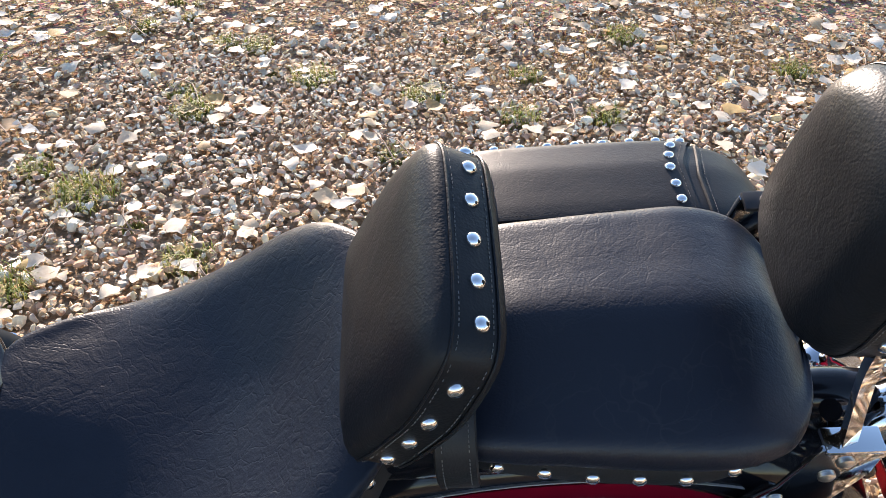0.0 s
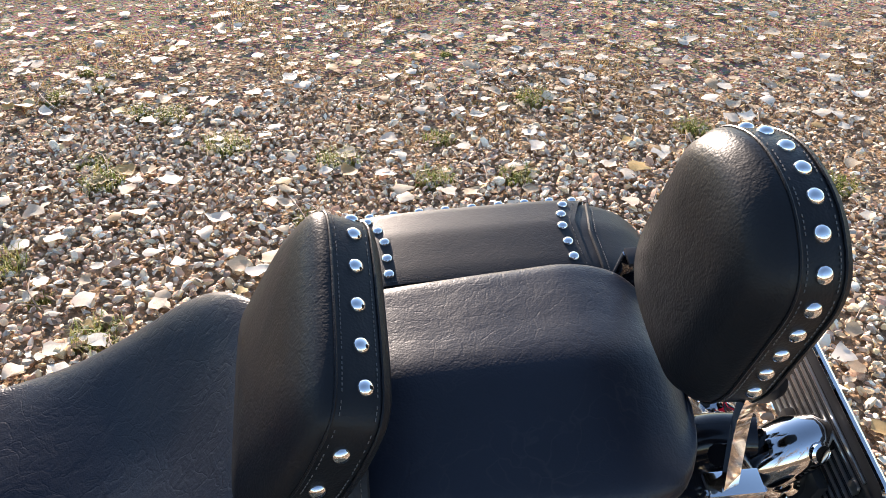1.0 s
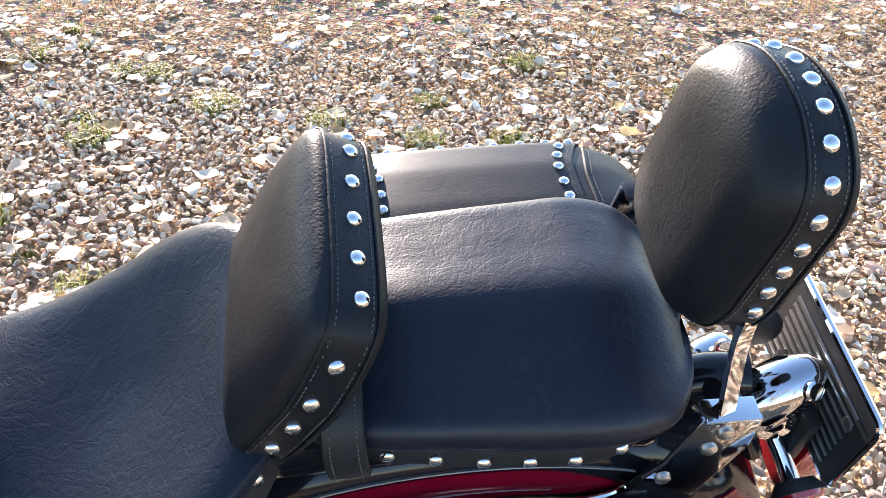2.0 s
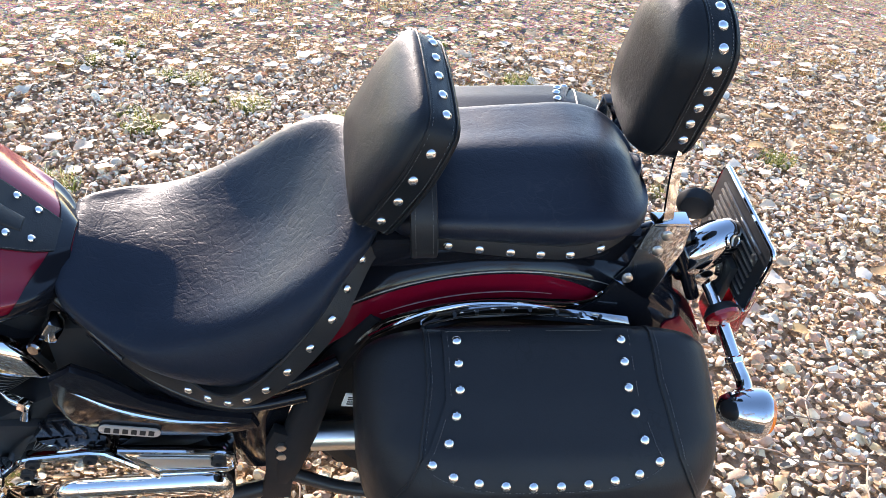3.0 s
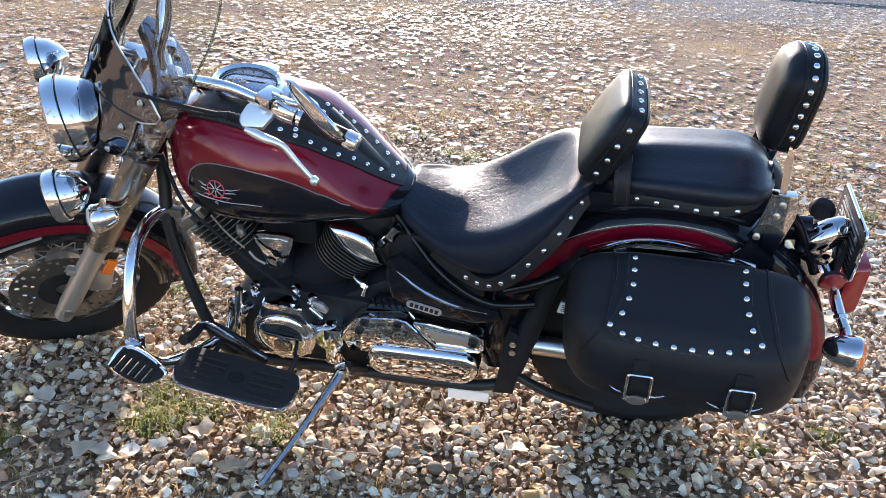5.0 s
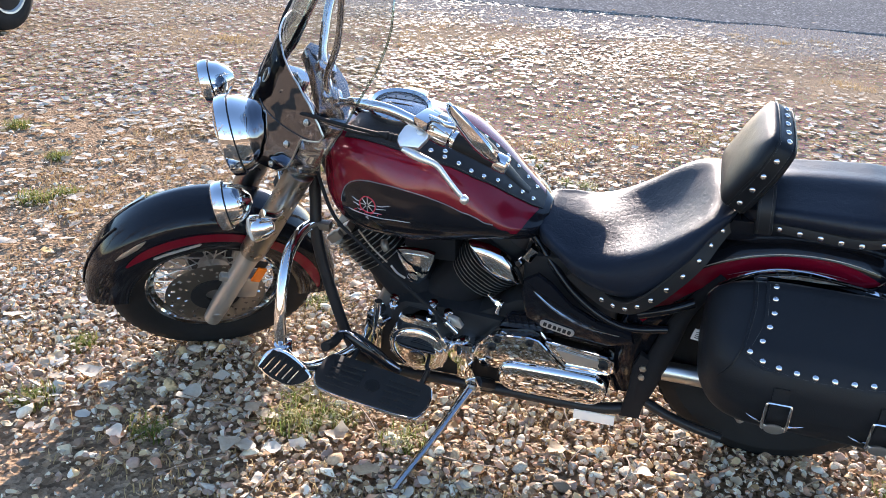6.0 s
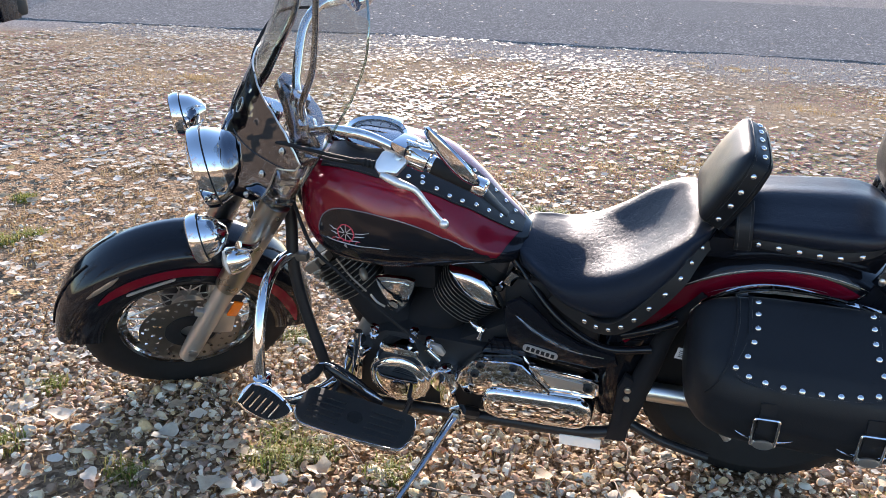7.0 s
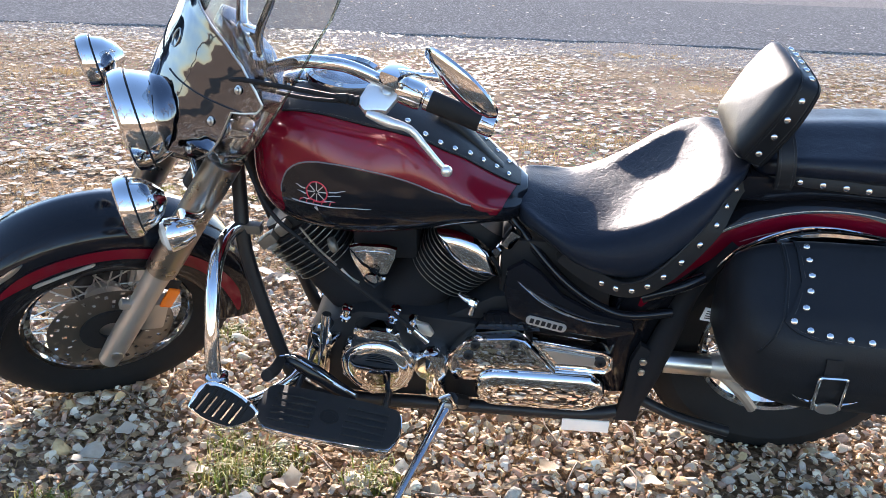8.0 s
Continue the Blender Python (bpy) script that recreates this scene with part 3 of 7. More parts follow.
for s in (-1, 1):
    part("riser", tube([(-1.11, s * 0.05, 0.90), (-1.075, s * 0.05, 0.985)], 0.017, 14), CHROME, handlebar, m=STEER)
    part("riser_cap", box((-1.073, s * 0.05, 0.99), (0.05, 0.036, 0.036), 0.008, Matrix.Rotation(radians(33), 4, "Y")), CHROME, handlebar, m=STEER)
# cables that sweep from the levers to the head
part("clutch_cable", tube([(-0.985, -0.290, 1.079), (-1.06, -0.25, 1.088), (-1.15, -0.16, 1.06), (-1.16, -0.07, 0.95), (-1.10, -0.045, 0.84)], 0.0045, 8, 40), RUBBER, handlebar, "black control cable", m=STEER)
part("switch_cable", tube([(-0.92, -0.300, 1.055), (-1.03, -0.25, 1.055), (-1.13, -0.15, 1.035), (-1.17, -0.05, 0.97), (-1.13, -0.03, 0.86)], 0.004, 8, 40), RUBBER, handlebar, "black control cable", m=STEER)
part("brake_hose", tube([(-0.99, 0.30, 1.075), (-1.08, 0.26, 1.10), (-1.17, 0.14, 1.05), (-1.18, 0.06, 0.9), (-1.2, 0.05, 0.75)], 0.0045, 8, 40), RUBBER, handlebar, "black brake hose", m=STEER)


# ---- windscreen ----
def screen(u, v):
    """The screen's sheet: u across from -1 to 1, v up from 0 to 1."""
    w = np.interp(v, [0, 0.08, 0.16, 0.6, 0.82, 0.93, 1.0], [0.165, 0.215, 0.24, 0.248, 0.238, 0.205, 0.13])
    z = 0.86 + 0.60 * v
    x = np.interp(z, [0.86, 0.90, 1.01, 1.11, 1.23, 1.314, 1.46], [-1.328, -1.303, -1.232, -1.168, -1.104, -1.070, -1.030]) + 0.13 * abs(u) ** 2.0
    return Vector((x, u * w, z - 0.05 * abs(u) ** 3 * max(0.0, v - 0.5) * 2))


OUTWARD = Vector((-0.86, 0, 0.5)).normalized()


def sheet(rows, width, nu, thick, offset=0.0):
    """A bent sheet on the screen's form: rows of v, each with its share of the width."""
    bm = bmesh.new()
    layers = []
    for d in (offset, offset + thick):
        layers.append([[bm.verts.new(screen(width(v) * (2 * i / nu - 1), v) + OUTWARD * d) for i in range(nu + 1)] for v in rows])
    nv = len(rows) - 1
    for lay in layers:
        for j in range(nv):
            for i in range(nu):
                bm.faces.new((lay[j][i], lay[j][i + 1], lay[j + 1][i + 1], lay[j + 1][i]))
    a, c = layers
    rim = [(0, i) for i in range(nu)] + [(j, nu) for j in range(nv)] + [(nv, nu - i) for i in range(nu)] + [(nv - j, 0) for j in range(nv)]
    for (j0, i0), (j1, i1) in zip(rim, rim[1:] + rim[:1]):
        bm.faces.new((a[j0][i0], a[j1][i1], c[j1][i1], c[j0][i0]))
    return bm


def trim_half(v):
    """Half width of the chrome lower trim: narrow below, wings above, an arched top."""
    return float(np.interp(v, [0.0, 0.055, 0.165, 0.24, 0.250, 0.265, 0.29, 0.325, 0.38, 0.42, 0.445, 0.456], [0.86, 0.85, 0.81, 0.79, 0.86, 0.93, 0.94, 0.86, 0.70, 0.50, 0.24, 0.02]))


windscreen = part("windscreen", sheet(np.linspace(0, 1, 30), lambda v: 1.0, 28, 0.0045), ACRYLIC, moto, "tall clear acrylic touring windscreen with chrome lower trim", m=STEER, sharp=30)
windscreen.visible_shadow = False
levels = sorted(list(np.linspace(0.0, 0.24, 12)) + list(np.linspace(0.245, 0.456, 32)))
part("lower_trim", sheet(levels, trim_half, 26, 0.003, 0.007), TRIM, windscreen, "chrome trim over the lower screen, its dark reflections put into the colour", m=STEER, sharp=25)
for s in (-1, 1):
    part("trim_edge", tube([screen(s * trim_half(v), v) + OUTWARD * 0.0095 for v in levels], 0.0022, 6), STEEL, windscreen, m=STEER)
    part("trim_fold", tube([screen(s * u, 0.252 - 0.02 * (0.85 - u)) + OUTWARD * 0.0105 for u in np.linspace(0.85, 0.12, 14)], 0.0016, 6), FRAME, windscreen, m=STEER)
    lower = [Vector((-1.062, s * 0.11, 0.965)), Vector((-1.072, s * 0.095, 1.03)), Vector((-1.075, s * 0.10, 1.10))] if s < 0 else [screen(0.5, v) + Vector((0.048, 0, 0)) for v in (0.16, 0.30, 0.44)]
    part("screen_strut", tube([Vector((-1.115, s * 0.135, 0.885))] + lower + [screen(s * 0.45, 0.62) + Vector((0.045, 0, -0.01)), screen(s * 0.45, 0.95) + Vector((0.02, 0, -0.006))], [0.0104, 0.0100, 0.0096, 0.0084, 0.0076, 0.0068], 10, 34), DARKCHROME, windscreen, "bent chrome screen strut", m=STEER)
    if s < 0:
        part("strut_clamp", revolve([(-0.02, 0.014), (-0.018, 0.020), (0.018, 0.020), (0.02, 0.014)], lower[1], lower[2] - lower[0], 14), CHROME, windscreen, m=STEER)
    if s < 0:
        part("strut_clamp", revolve([(-0.016, 0.014), (-0.014, 0.019), (0.014, 0.019), (0.016, 0.014)], lower[0].lerp(Vector((-1.115, s * 0.135, 0.885)), 0.25), lower[0] - Vector((-1.115, s * 0.135, 0.885)), 14), CHROME, windscreen, m=STEER)
    part("clamp", box((-1.150, s * 0.140, 0.915), (0.05, 0.036, 0.022), 0.006, Matrix.Rotation(radians(33), 4, "Y")), CHROME, windscreen, "bright chrome fork clamp", m=STEER)
    for u, v in ((0.76, 0.312), (0.70, 0.19), (0.72, 0.05)):
        p = screen(s * u, v)
        part("bolt", revolve([(0, 0.009), (0.002, 0.009), (0.003, 0.006), (0.006, 0.0055), (0.007, 0.004), (0.007, 0)], p + OUTWARD * 0.010, OUTWARD + Vector((0, s * 0.3, 0)), 14), STEEL, windscreen, m=STEER)
part("oval_badge", tube([screen(0.055 * math.cos(a), 0.315 + 0.028 * math.sin(a)) + OUTWARD * 0.0108 for a in np.linspace(0, 2 * math.pi, 25)], 0.0014, 6), STEEL, windscreen, "small oval badge ring", m=STEER)
part("edge_trim", tube([screen(1, v) for v in np.linspace(0, 1, 24)] + [screen(u, 1) for u in np.linspace(1, -1, 20)][1:] + [screen(-1, v) for v in np.linspace(1, 0, 24)][1:], 0.0026, 6), EDGE, windscreen, "greenish polished edge", m=STEER)

# ---- tank ----
TANK = [  # x, half width at the belly, its z, bottom half width, bottom z, shoulder half width, shoulder z, top z
    (-1.085, 0.045, 0.770, 0.03, 0.725, 0.035, 0.815, 0.825),
    (-1.060, 0.110, 0.765, 0.085, 0.690, 0.090, 0.850, 0.870),
    (-1.010, 0.165, 0.765, 0.130, 0.668, 0.140, 0.872, 0.905),
    (-0.930, 0.202, 0.768, 0.160, 0.655, 0.165, 0.880, 0.925),
    (-0.830, 0.210, 0.765, 0.165, 0.650, 0.165, 0.865, 0.915),
    (-0.730, 0.198, 0.752, 0.155, 0.656, 0.160, 0.846, 0.884),
    (-0.640, 0.174, 0.738, 0.132, 0.662, 0.146, 0.786, 0.828),
    (-0.570, 0.145, 0.710, 0.106, 0.658, 0.122, 0.726, 0.763),
    (-0.520, 0.106, 0.692, 0.080, 0.652, 0.086, 0.700, 0.723),
    (-0.490, 0.056, 0.682, 0.045, 0.655, 0.042, 0.690, 0.702),
]
tank_rings = []
for x, w, z, wb, zb, ws, zs, zt in smooth(TANK, 56):
    ctl = [(0, zt), (ws * 0.58, zt * 0.84 + zs * 0.16), (ws, zs), (w, z), (w * 0.97, z * 0.45 + zb * 0.55), (wb, zb), (wb * 0.5, zb - 0.002)]
    full = ctl + [(0, zb)] + [(-y, q) for y, q in ctl[:0:-1]]
    tank_rings.append([Vector((x, y, q)) for y, q in smooth(full, 56, True)])
tank = part("fuel_tank", loft(tank_rings), RED, moto, "teardrop fuel tank, dark red over black", sharp=60)

tail_rings = []
ring_x = [ring[0].x for ring in tank_rings]
for k in range(19):
    row = []
    for j in range(len(tank_rings[0])):
        z0 = tank_rings[44][j].z
        start = np.interp(-0.556 + 0.75 * max(0.0, min(0.075, z0 - 0.690)), ring_x, range(56))
        at = start + (55 - start) * k / 18
        a = tank_rings[int(at)][j].lerp(tank_rings[min(55, int(at) + 1)][j], at - int(at))
        mid = Vector((a.x, 0, 0.685))
        row.append(a + (a - mid).normalized() * 0.003)
    tail_rings.append(row)
part("tail_panel", loft(tail_rings), BLACK, tank, "black tail of the tank", sharp=60)


def skin(parent, name, label, mat, outline_fn, n_u, n_v, proud, near):
    """A panel laid on a curved part: points by outline_fn(u, v), moved onto the surface."""
    find = nearest(near)
    bm = bmesh.new()
    top, low = [], []
    for i in range(n_u + 1):
        rt, rl = [], []
        for j in range(n_v + 1):
            at, nor, _, _ = find.find_nearest(Vector(outline_fn(i / n_u, j / n_v)))
            rt.append(bm.verts.new(at + nor * proud))
            rl.append(bm.verts.new(at - nor * 0.003))
        top.append(rt)
        low.append(rl)
    for i in range(n_u):
        for j in range(n_v):
            bm.faces.new((top[i][j], top[i + 1][j], top[i + 1][j + 1], top[i][j + 1]))
    rim = [(i, 0) for i in range(n_u)] + [(n_u, j) for j in range(n_v)] + [(n_u - i, n_v) for i in range(n_u)] + [(0, n_v - j) for j in range(n_v)]
    for (a, b), (c, d) in zip(rim, rim[1:] + rim[:1]):
        bm.faces.new((top[a][b], top[c][d], low[c][d], low[a][b]))
    return part(name, bm, mat, parent, label, sharp=50)


def panel_edge(u, side):
    """Upper edge of the black tank panel, front to rear: x, z."""
    rows = [(-1.022, 0.738), (-1.014, 0.773), (-0.996, 0.803), (-0.962, 0.824), (-0.918, 0.833), (-0.866, 0.832), (-0.795, 0.820), (-0.720, 0.800), (-0.648, 0.773), (-0.596, 0.750), (-0.560, 0.730), (-0.535, 0.715)]
    x, z = smooth(rows, 101)[int(round(u * 100))]
    return x, z


def black_panel(side):
    def fn(u, v):
        x, z = panel_edge(u, side)
        lx = -1.010 + 0.505 * u
        lz = 0.655 + 0.02 * u
        e = v * v * (3 - 2 * v)
        y = 0.23 if v < 0.55 else 0.23 - 0.10 * (v - 0.55) / 0.45
        return (x + (lx - x) * e, side * y, z + (lz - z) * v)
    return fn


def line_on(near, points, radius, mat, name, parent, label="", lift=0.001, steps=None):
    find = nearest(near)
    pts = smooth(points, steps) if steps else points
    rows = []
    for p in pts:
        at, nor, _, _ = find.find_nearest(Vector(p))
        rows.append(at + nor * lift)
    return part(name, tube(rows, radius, 6), mat, parent, label)


for s in (-1, 1):
    panel = skin(tank, "side_panel", "glossy black tank panel", BLACK, black_panel(s), 40, 14, 0.0022, tank)
    edge = [(*panel_edge(u, s),) for u in np.linspace(0.02, 0.87, 44)]
    line_on(tank, [(x, s * 0.23, z + 0.003) for x, z in edge], 0.0016, STRIPE, "pinstripe", tank, "thin dark grey line", 0.0022)
    # winged wheel emblem with a plain streak below
    find = nearest(panel)
    c0 = Vector((-0.918, s * 0.25, 0.772))

    def mark(y, z):
        at, nor, _, _ = find.find_nearest(Vector((c0.x + y * 1.22, c0.y, c0.z + z * 1.22)))
        return at + nor * 0.0012
    ring = [mark(0.021 * math.cos(a), 0.021 * math.sin(a)) for a in np.linspace(0, 2 * math.pi, 29)]
    part("emblem", tube(ring, 0.0015, 6), PINK, tank, "red wheel emblem with silver wings")
    for k in range(8):
        a = 2 * math.pi * k / 8
        part("emblem_spoke", tube([mark(0.004 * math.cos(a), 0.004 * math.sin(a)), mark(0.02 * math.cos(a), 0.02 * math.sin(a))], 0.0010, 5), SILVER, tank)
    for q, (x0, x1, z0, z1) in enumerate(((0.024, 0.056, 0.002, 0.010), (0.022, 0.046, -0.006, -0.004), (-0.024, -0.048, 0.004, 0.012), (-0.022, -0.042, -0.006, -0.002), (0.014, 0.034, -0.017, -0.016), (-0.014, -0.030, -0.017, -0.014))):
        part("emblem_wing", tube([mark(x0 + (x1 - x0) * t, z0 + (z1 - z0) * t) for t in np.linspace(0, 1, 6)], [0.0013, 0.0013, 0.0012, 0.0010, 0.0008, 0.0004], 6), SILVER, tank)
    part("emblem_streak", tube([mark(-0.062 + 0.160 * t, -0.028 - 0.006 * t) for t in np.linspace(0, 1, 16)], [0.0006] + [0.0014] * 8 + [0.0010] * 6 + [0.0005], 6), SILVER, tank, "silver streak")
    for k in range(5):
        part("emblem_bar", tube([mark(-0.040 + 0.016 * k, -0.028), mark(-0.037 + 0.016 * k, -0.020), mark(-0.029 + 0.016 * k, -0.0195)], 0.0010, 5), PINK, tank, "small dark red bar")
    part("emblem_tip", tube([mark(-0.004, -0.034), mark(0.0, -0.047)], [0.0035, 0.0008], 6), SILVER, tank)


# leather console with studs down the spine
def bib(u, v):
    """Point of the leather bib seen from above, u from the tank's front to its tail, v from the near edge to the far one."""
    x = -0.99 + 0.492 * u
    near_y = np.interp(x, [-0.99, -0.93, -0.825, -0.736, -0.650, -0.585, -0.525, -0.498], [0.125, 0.140, 0.148, 0.143, 0.121, 0.089, 0.060, 0.043])
    far_y = np.interp(x, [-0.99, -0.80, -0.70, -0.57, -0.536, -0.498], [0.062, 0.052, 0.046, 0.043, 0.034, 0.018])
    return (x, -near_y + (near_y + far_y) * v, 1.0)


def bib_point(u, v):
    x, y, _ = bib(u, v)
    zt = np.interp(x, [r[0] for r in TANK], [r[7] for r in TANK])
    return (x, y, zt + 0.02 - 1.9 * y * y)


console = skin(moto, "tank_bib", "black leather tank bib with chrome studs", STRAP, bib_point, 44, 18, 0.004, tank)
near_studs = [(-0.771, -0.122), (-0.739, -0.108), (-0.736, -0.124), (-0.703, -0.119), (-0.672, -0.115), (-0.641, -0.104), (-0.611, -0.083), (-0.582, -0.066), (-0.553, -0.047), (-0.526, -0.039)]
far_studs = [(-0.700, 0.034), (-0.668, 0.034), (-0.636, 0.033), (-0.608, 0.033), (-0.580, 0.032), (-0.552, 0.026), (-0.526, 0.017), (-0.700, -0.004), (-0.697, -0.034)]
studs([(x, y, float(np.interp(x, [r[0] for r in TANK], [r[7] for r in TANK])) + 0.02 - 1.9 * y * y) for x, y in near_studs + far_studs], console, 0.92, mirror=False)
for v in (0.02, 0.98):
    rows = [bib_point(u, v) for u in np.linspace(0, 1, 60)]
    find = nearest(console)
    hit = [find.find_nearest(Vector(r)) for r in rows]
    part("stitching", dashes([h[0] + h[1] * 0.0005 for h in hit], [h[1] for h in hit]), THREAD, console)["kind"] = "stuff"
# pouch flap standing up from the bib
rings = []
for t in np.linspace(0, 1, 12):
    x = -0.680 + 0.135 * t
    zt = np.interp(x, [r[0] for r in TANK], [r[7] for r in TANK])
    h = 0.034 * (1 - t) ** 1.2 + 0.004
    w = 0.034 - 0.020 * t
    rings.append([Vector((x, w * math.cos(a) - 0.020, zt + 0.003 + h * math.sin(a) ** 0.7)) for a in np.linspace(0.02, math.pi - 0.02, 13)])
part("pouch", loft([r + [Vector((r[0].x, r[-1].y + 0.002, r[-1].z - 0.006)), Vector((r[0].x, r[0].y - 0.002, r[0].z - 0.006))] for r in rings]), STRAP, console, "soft leather pouch with an open mouth")

# chrome instrument housing and gauge on the tank
rings = []
for t in np.linspace(0, 1, 22):
    x = -1.02 + 0.325 * t
    w = 0.066 * math.sin(math.pi * min(1, 0.12 + 0.88 * (1 - t) ** 0.75)) ** 0.6 * (1 - 0.75 * t ** 4) + 0.004
    h = 0.022 * (1 - t) ** 0.5 + 0.003
    zt = np.interp(x, [r[0] for r in TANK], [r[7] for r in TANK]) - 0.012
    rings.append([Vector((x, w * math.cos(a), zt + (h + 0.010) * math.sin(a) ** 0.6)) for a in np.linspace(0.02, math.pi - 0.02, 17)])
console_top = part("gauge_housing", loft([r + [Vector((r[0].x, r[-1].y, r[-1].z - 0.02)), Vector((r[0].x, r[0].y, r[0].z - 0.02))] for r in rings]), DARKCHROME, moto, "chrome instrument housing", sharp=50)
gc, gn = Vector((-0.884, 0, 0.934)), Vector((0.15, 0, 0.99)).normalized()
part("gauge_ring", revolve([(-0.025, 0.076), (-0.008, 0.084), (0.004, 0.083), (0.010, 0.076), (0.004, 0.068), (-0.025, 0.067)], gc, gn, 36, closed=True), CHROME, console_top, "chrome speedometer ring")
part("dial", revolve([(0.0, 0.0), (0.0, 0.068), (0.002, 0.068), (0.002, 0.0)], gc + gn * -0.004, gn, 36), DIAL, console_top, "pale speedometer face")
part("gauge_glass", revolve([(0.0, 0.069), (0.003, 0.05), (0.004, 0.0)], gc + gn * 0.003, gn, 30), LENS, console_top)
part("inner_ring", revolve([(-0.006, 0.069), (0.002, 0.070), (0.003, 0.065), (-0.006, 0.062)], gc, gn, 36, closed=True), SATIN, console_top)
tx = gn.orthogonal().normalized()
ty = gn.cross(tx)
for k in range(11):
    a = radians(-130 + 26 * k)
    p = gc + gn * -0.0015 + (tx * math.cos(a) + ty * math.sin(a)) * 0.056
    part("dial_mark", box(p, (0.009, 0.003, 0.0008), 0, Matrix((tx * math.cos(a) + ty * math.sin(a), ty * math.cos(a) - tx * math.sin(a), gn)).transposed().to_4x4()), SATIN, console_top)
part("switch_knob", revolve([(0, 0.013), (0.008, 0.012), (0.010, 0.009), (0.010, 0)], (-0.775, 0, 0.910), (0.35, 0, 0.93), 18), STEEL, console_top)
part("fuel_cap", revolve([(-0.03, 0.028), (0.0, 0.030), (0.006, 0.036), (0.011, 0.034), (0.015, 0.022), (0.016, 0.0)], (-0.880, 0.100, 0.918), (0.1, 0.25, 0.96), 30), CHROME, tank, "chrome fuel cap")

# ---- seats ----
rider_seat = saddle("rider_seat", [
    (-0.512, 0.040, 0.655, 0.050, 0.668, 0.034, 0.680, 0.684),
    (-0.498, 0.088, 0.648, 0.100, 0.665, 0.072, 0.692, 0.700),
    (-0.450, 0.125, 0.638, 0.143, 0.650, 0.112, 0.673, 0.686),
    (-0.390, 0.160, 0.605, 0.178, 0.624, 0.140, 0.660, 0.675),
    (-0.320, 0.182, 0.590, 0.202, 0.616, 0.162, 0.675, 0.677),
    (-0.250, 0.205, 0.608, 0.222, 0.640, 0.172, 0.711, 0.696),
    (-0.190, 0.208, 0.668, 0.222, 0.696, 0.170, 0.755, 0.733),
    (-0.140, 0.186, 0.724, 0.201, 0.746, 0.155, 0.789, 0.777),
    (-0.100, 0.145, 0.768, 0.160, 0.782, 0.128, 0.810, 0.813),
    (-0.065, 0.102, 0.788, 0.116, 0.798, 0.094, 0.814, 0.824),
    (-0.045, 0.052, 0.794, 0.064, 0.802, 0.050, 0.810, 0.814),
], 64, 52, SEAT, "black leather rider's seat with a deep dished bucket", 0.60)
RS = [(-0.081, -0.120, 0.773), (-0.102, -0.155, 0.752), (-0.123, -0.188, 0.728), (-0.152, -0.207, 0.694), (-0.183, -0.219, 0.659), (-0.213, -0.224, 0.626), (-0.240, -0.222, 0.600), (-0.267, -0.213, 0.580), (-0.296, -0.199, 0.571), (-0.325, -0.184, 0.573)]
# skirt of the seat that carries the studs
skirt_line = smooth([(-0.066, -0.104, 0.786)] + RS + [(-0.37, -0.168, 0.592), (-0.41, -0.150, 0.615)], 50)
for s in (-1, 1):
    rows = [Vector((x, y * -s, z)) for x, y, z in skirt_line]
    mid = Vector((-0.26, 0, 0.74))
    rings = []
    for i, p in enumerate(rows):
        way = (rows[min(i + 1, 49)] - rows[max(i - 1, 0)]).normalized()
        out = Vector((0, s, 0))
        down = way.cross(out).normalized()
        if down.dot(p - mid) < 0:
            down = -down
        rings.append([p + out * 0.004 + down * -0.018, p + out * 0.006, p + out * 0.003 + down * 0.021, p - out * 0.02 + down * 0.023, p - out * 0.03 - down * 0.014])
    skirt = part("seat_skirt", loft(rings), STRAP, rider_seat, "studded leather skirt")
    studs([(x, y * -s, z) for x, y, z in RS], skirt, mirror=False, owner=rider_seat)
    lines = [r[0] + Vector((0, s * 0.001, 0)) for r in rings]
    part("piping", tube(lines, 0.0028, 6), STRAP, rider_seat)

pillion = saddle("pillion_seat", [
    (-0.040, 0.070, 0.796, 0.085, 0.810, 0.070, 0.824, 0.830),
    (-0.020, 0.100, 0.798, 0.114, 0.814, 0.085, 0.838, 0.850),
    (0.040, 0.110, 0.802, 0.128, 0.820, 0.092, 0.849, 0.866),
    (0.120, 0.118, 0.801, 0.136, 0.822, 0.097, 0.854, 0.872),
    (0.190, 0.122, 0.799, 0.142, 0.822, 0.102, 0.856, 0.875),
    (0.252, 0.116, 0.801, 0.143, 0.824, 0.106, 0.857, 0.875),
    (0.300, 0.096, 0.806, 0.127, 0.825, 0.094, 0.849, 0.864),
    (0.326, 0.064, 0.812, 0.088, 0.826, 0.064, 0.838, 0.846),
    (0.336, 0.028, 0.818, 0.040, 0.826, 0.028, 0.831, 0.833),
], 60, 46, PILLION, "black leather passenger seat with pale creases")
PS = [(0.039, -0.122, 0.798), (0.082, -0.129, 0.797), (0.125, -0.135, 0.796), (0.168, -0.137, 0.793), (0.210, -0.139, 0.793), (0.254, -0.134, 0.799)]
rows = smooth([(-0.03, -0.095, 0.802), (0.0, -0.112, 0.80)] + PS + [(0.303, -0.105, 0.808), (0.332, -0.05, 0.82)], 46)
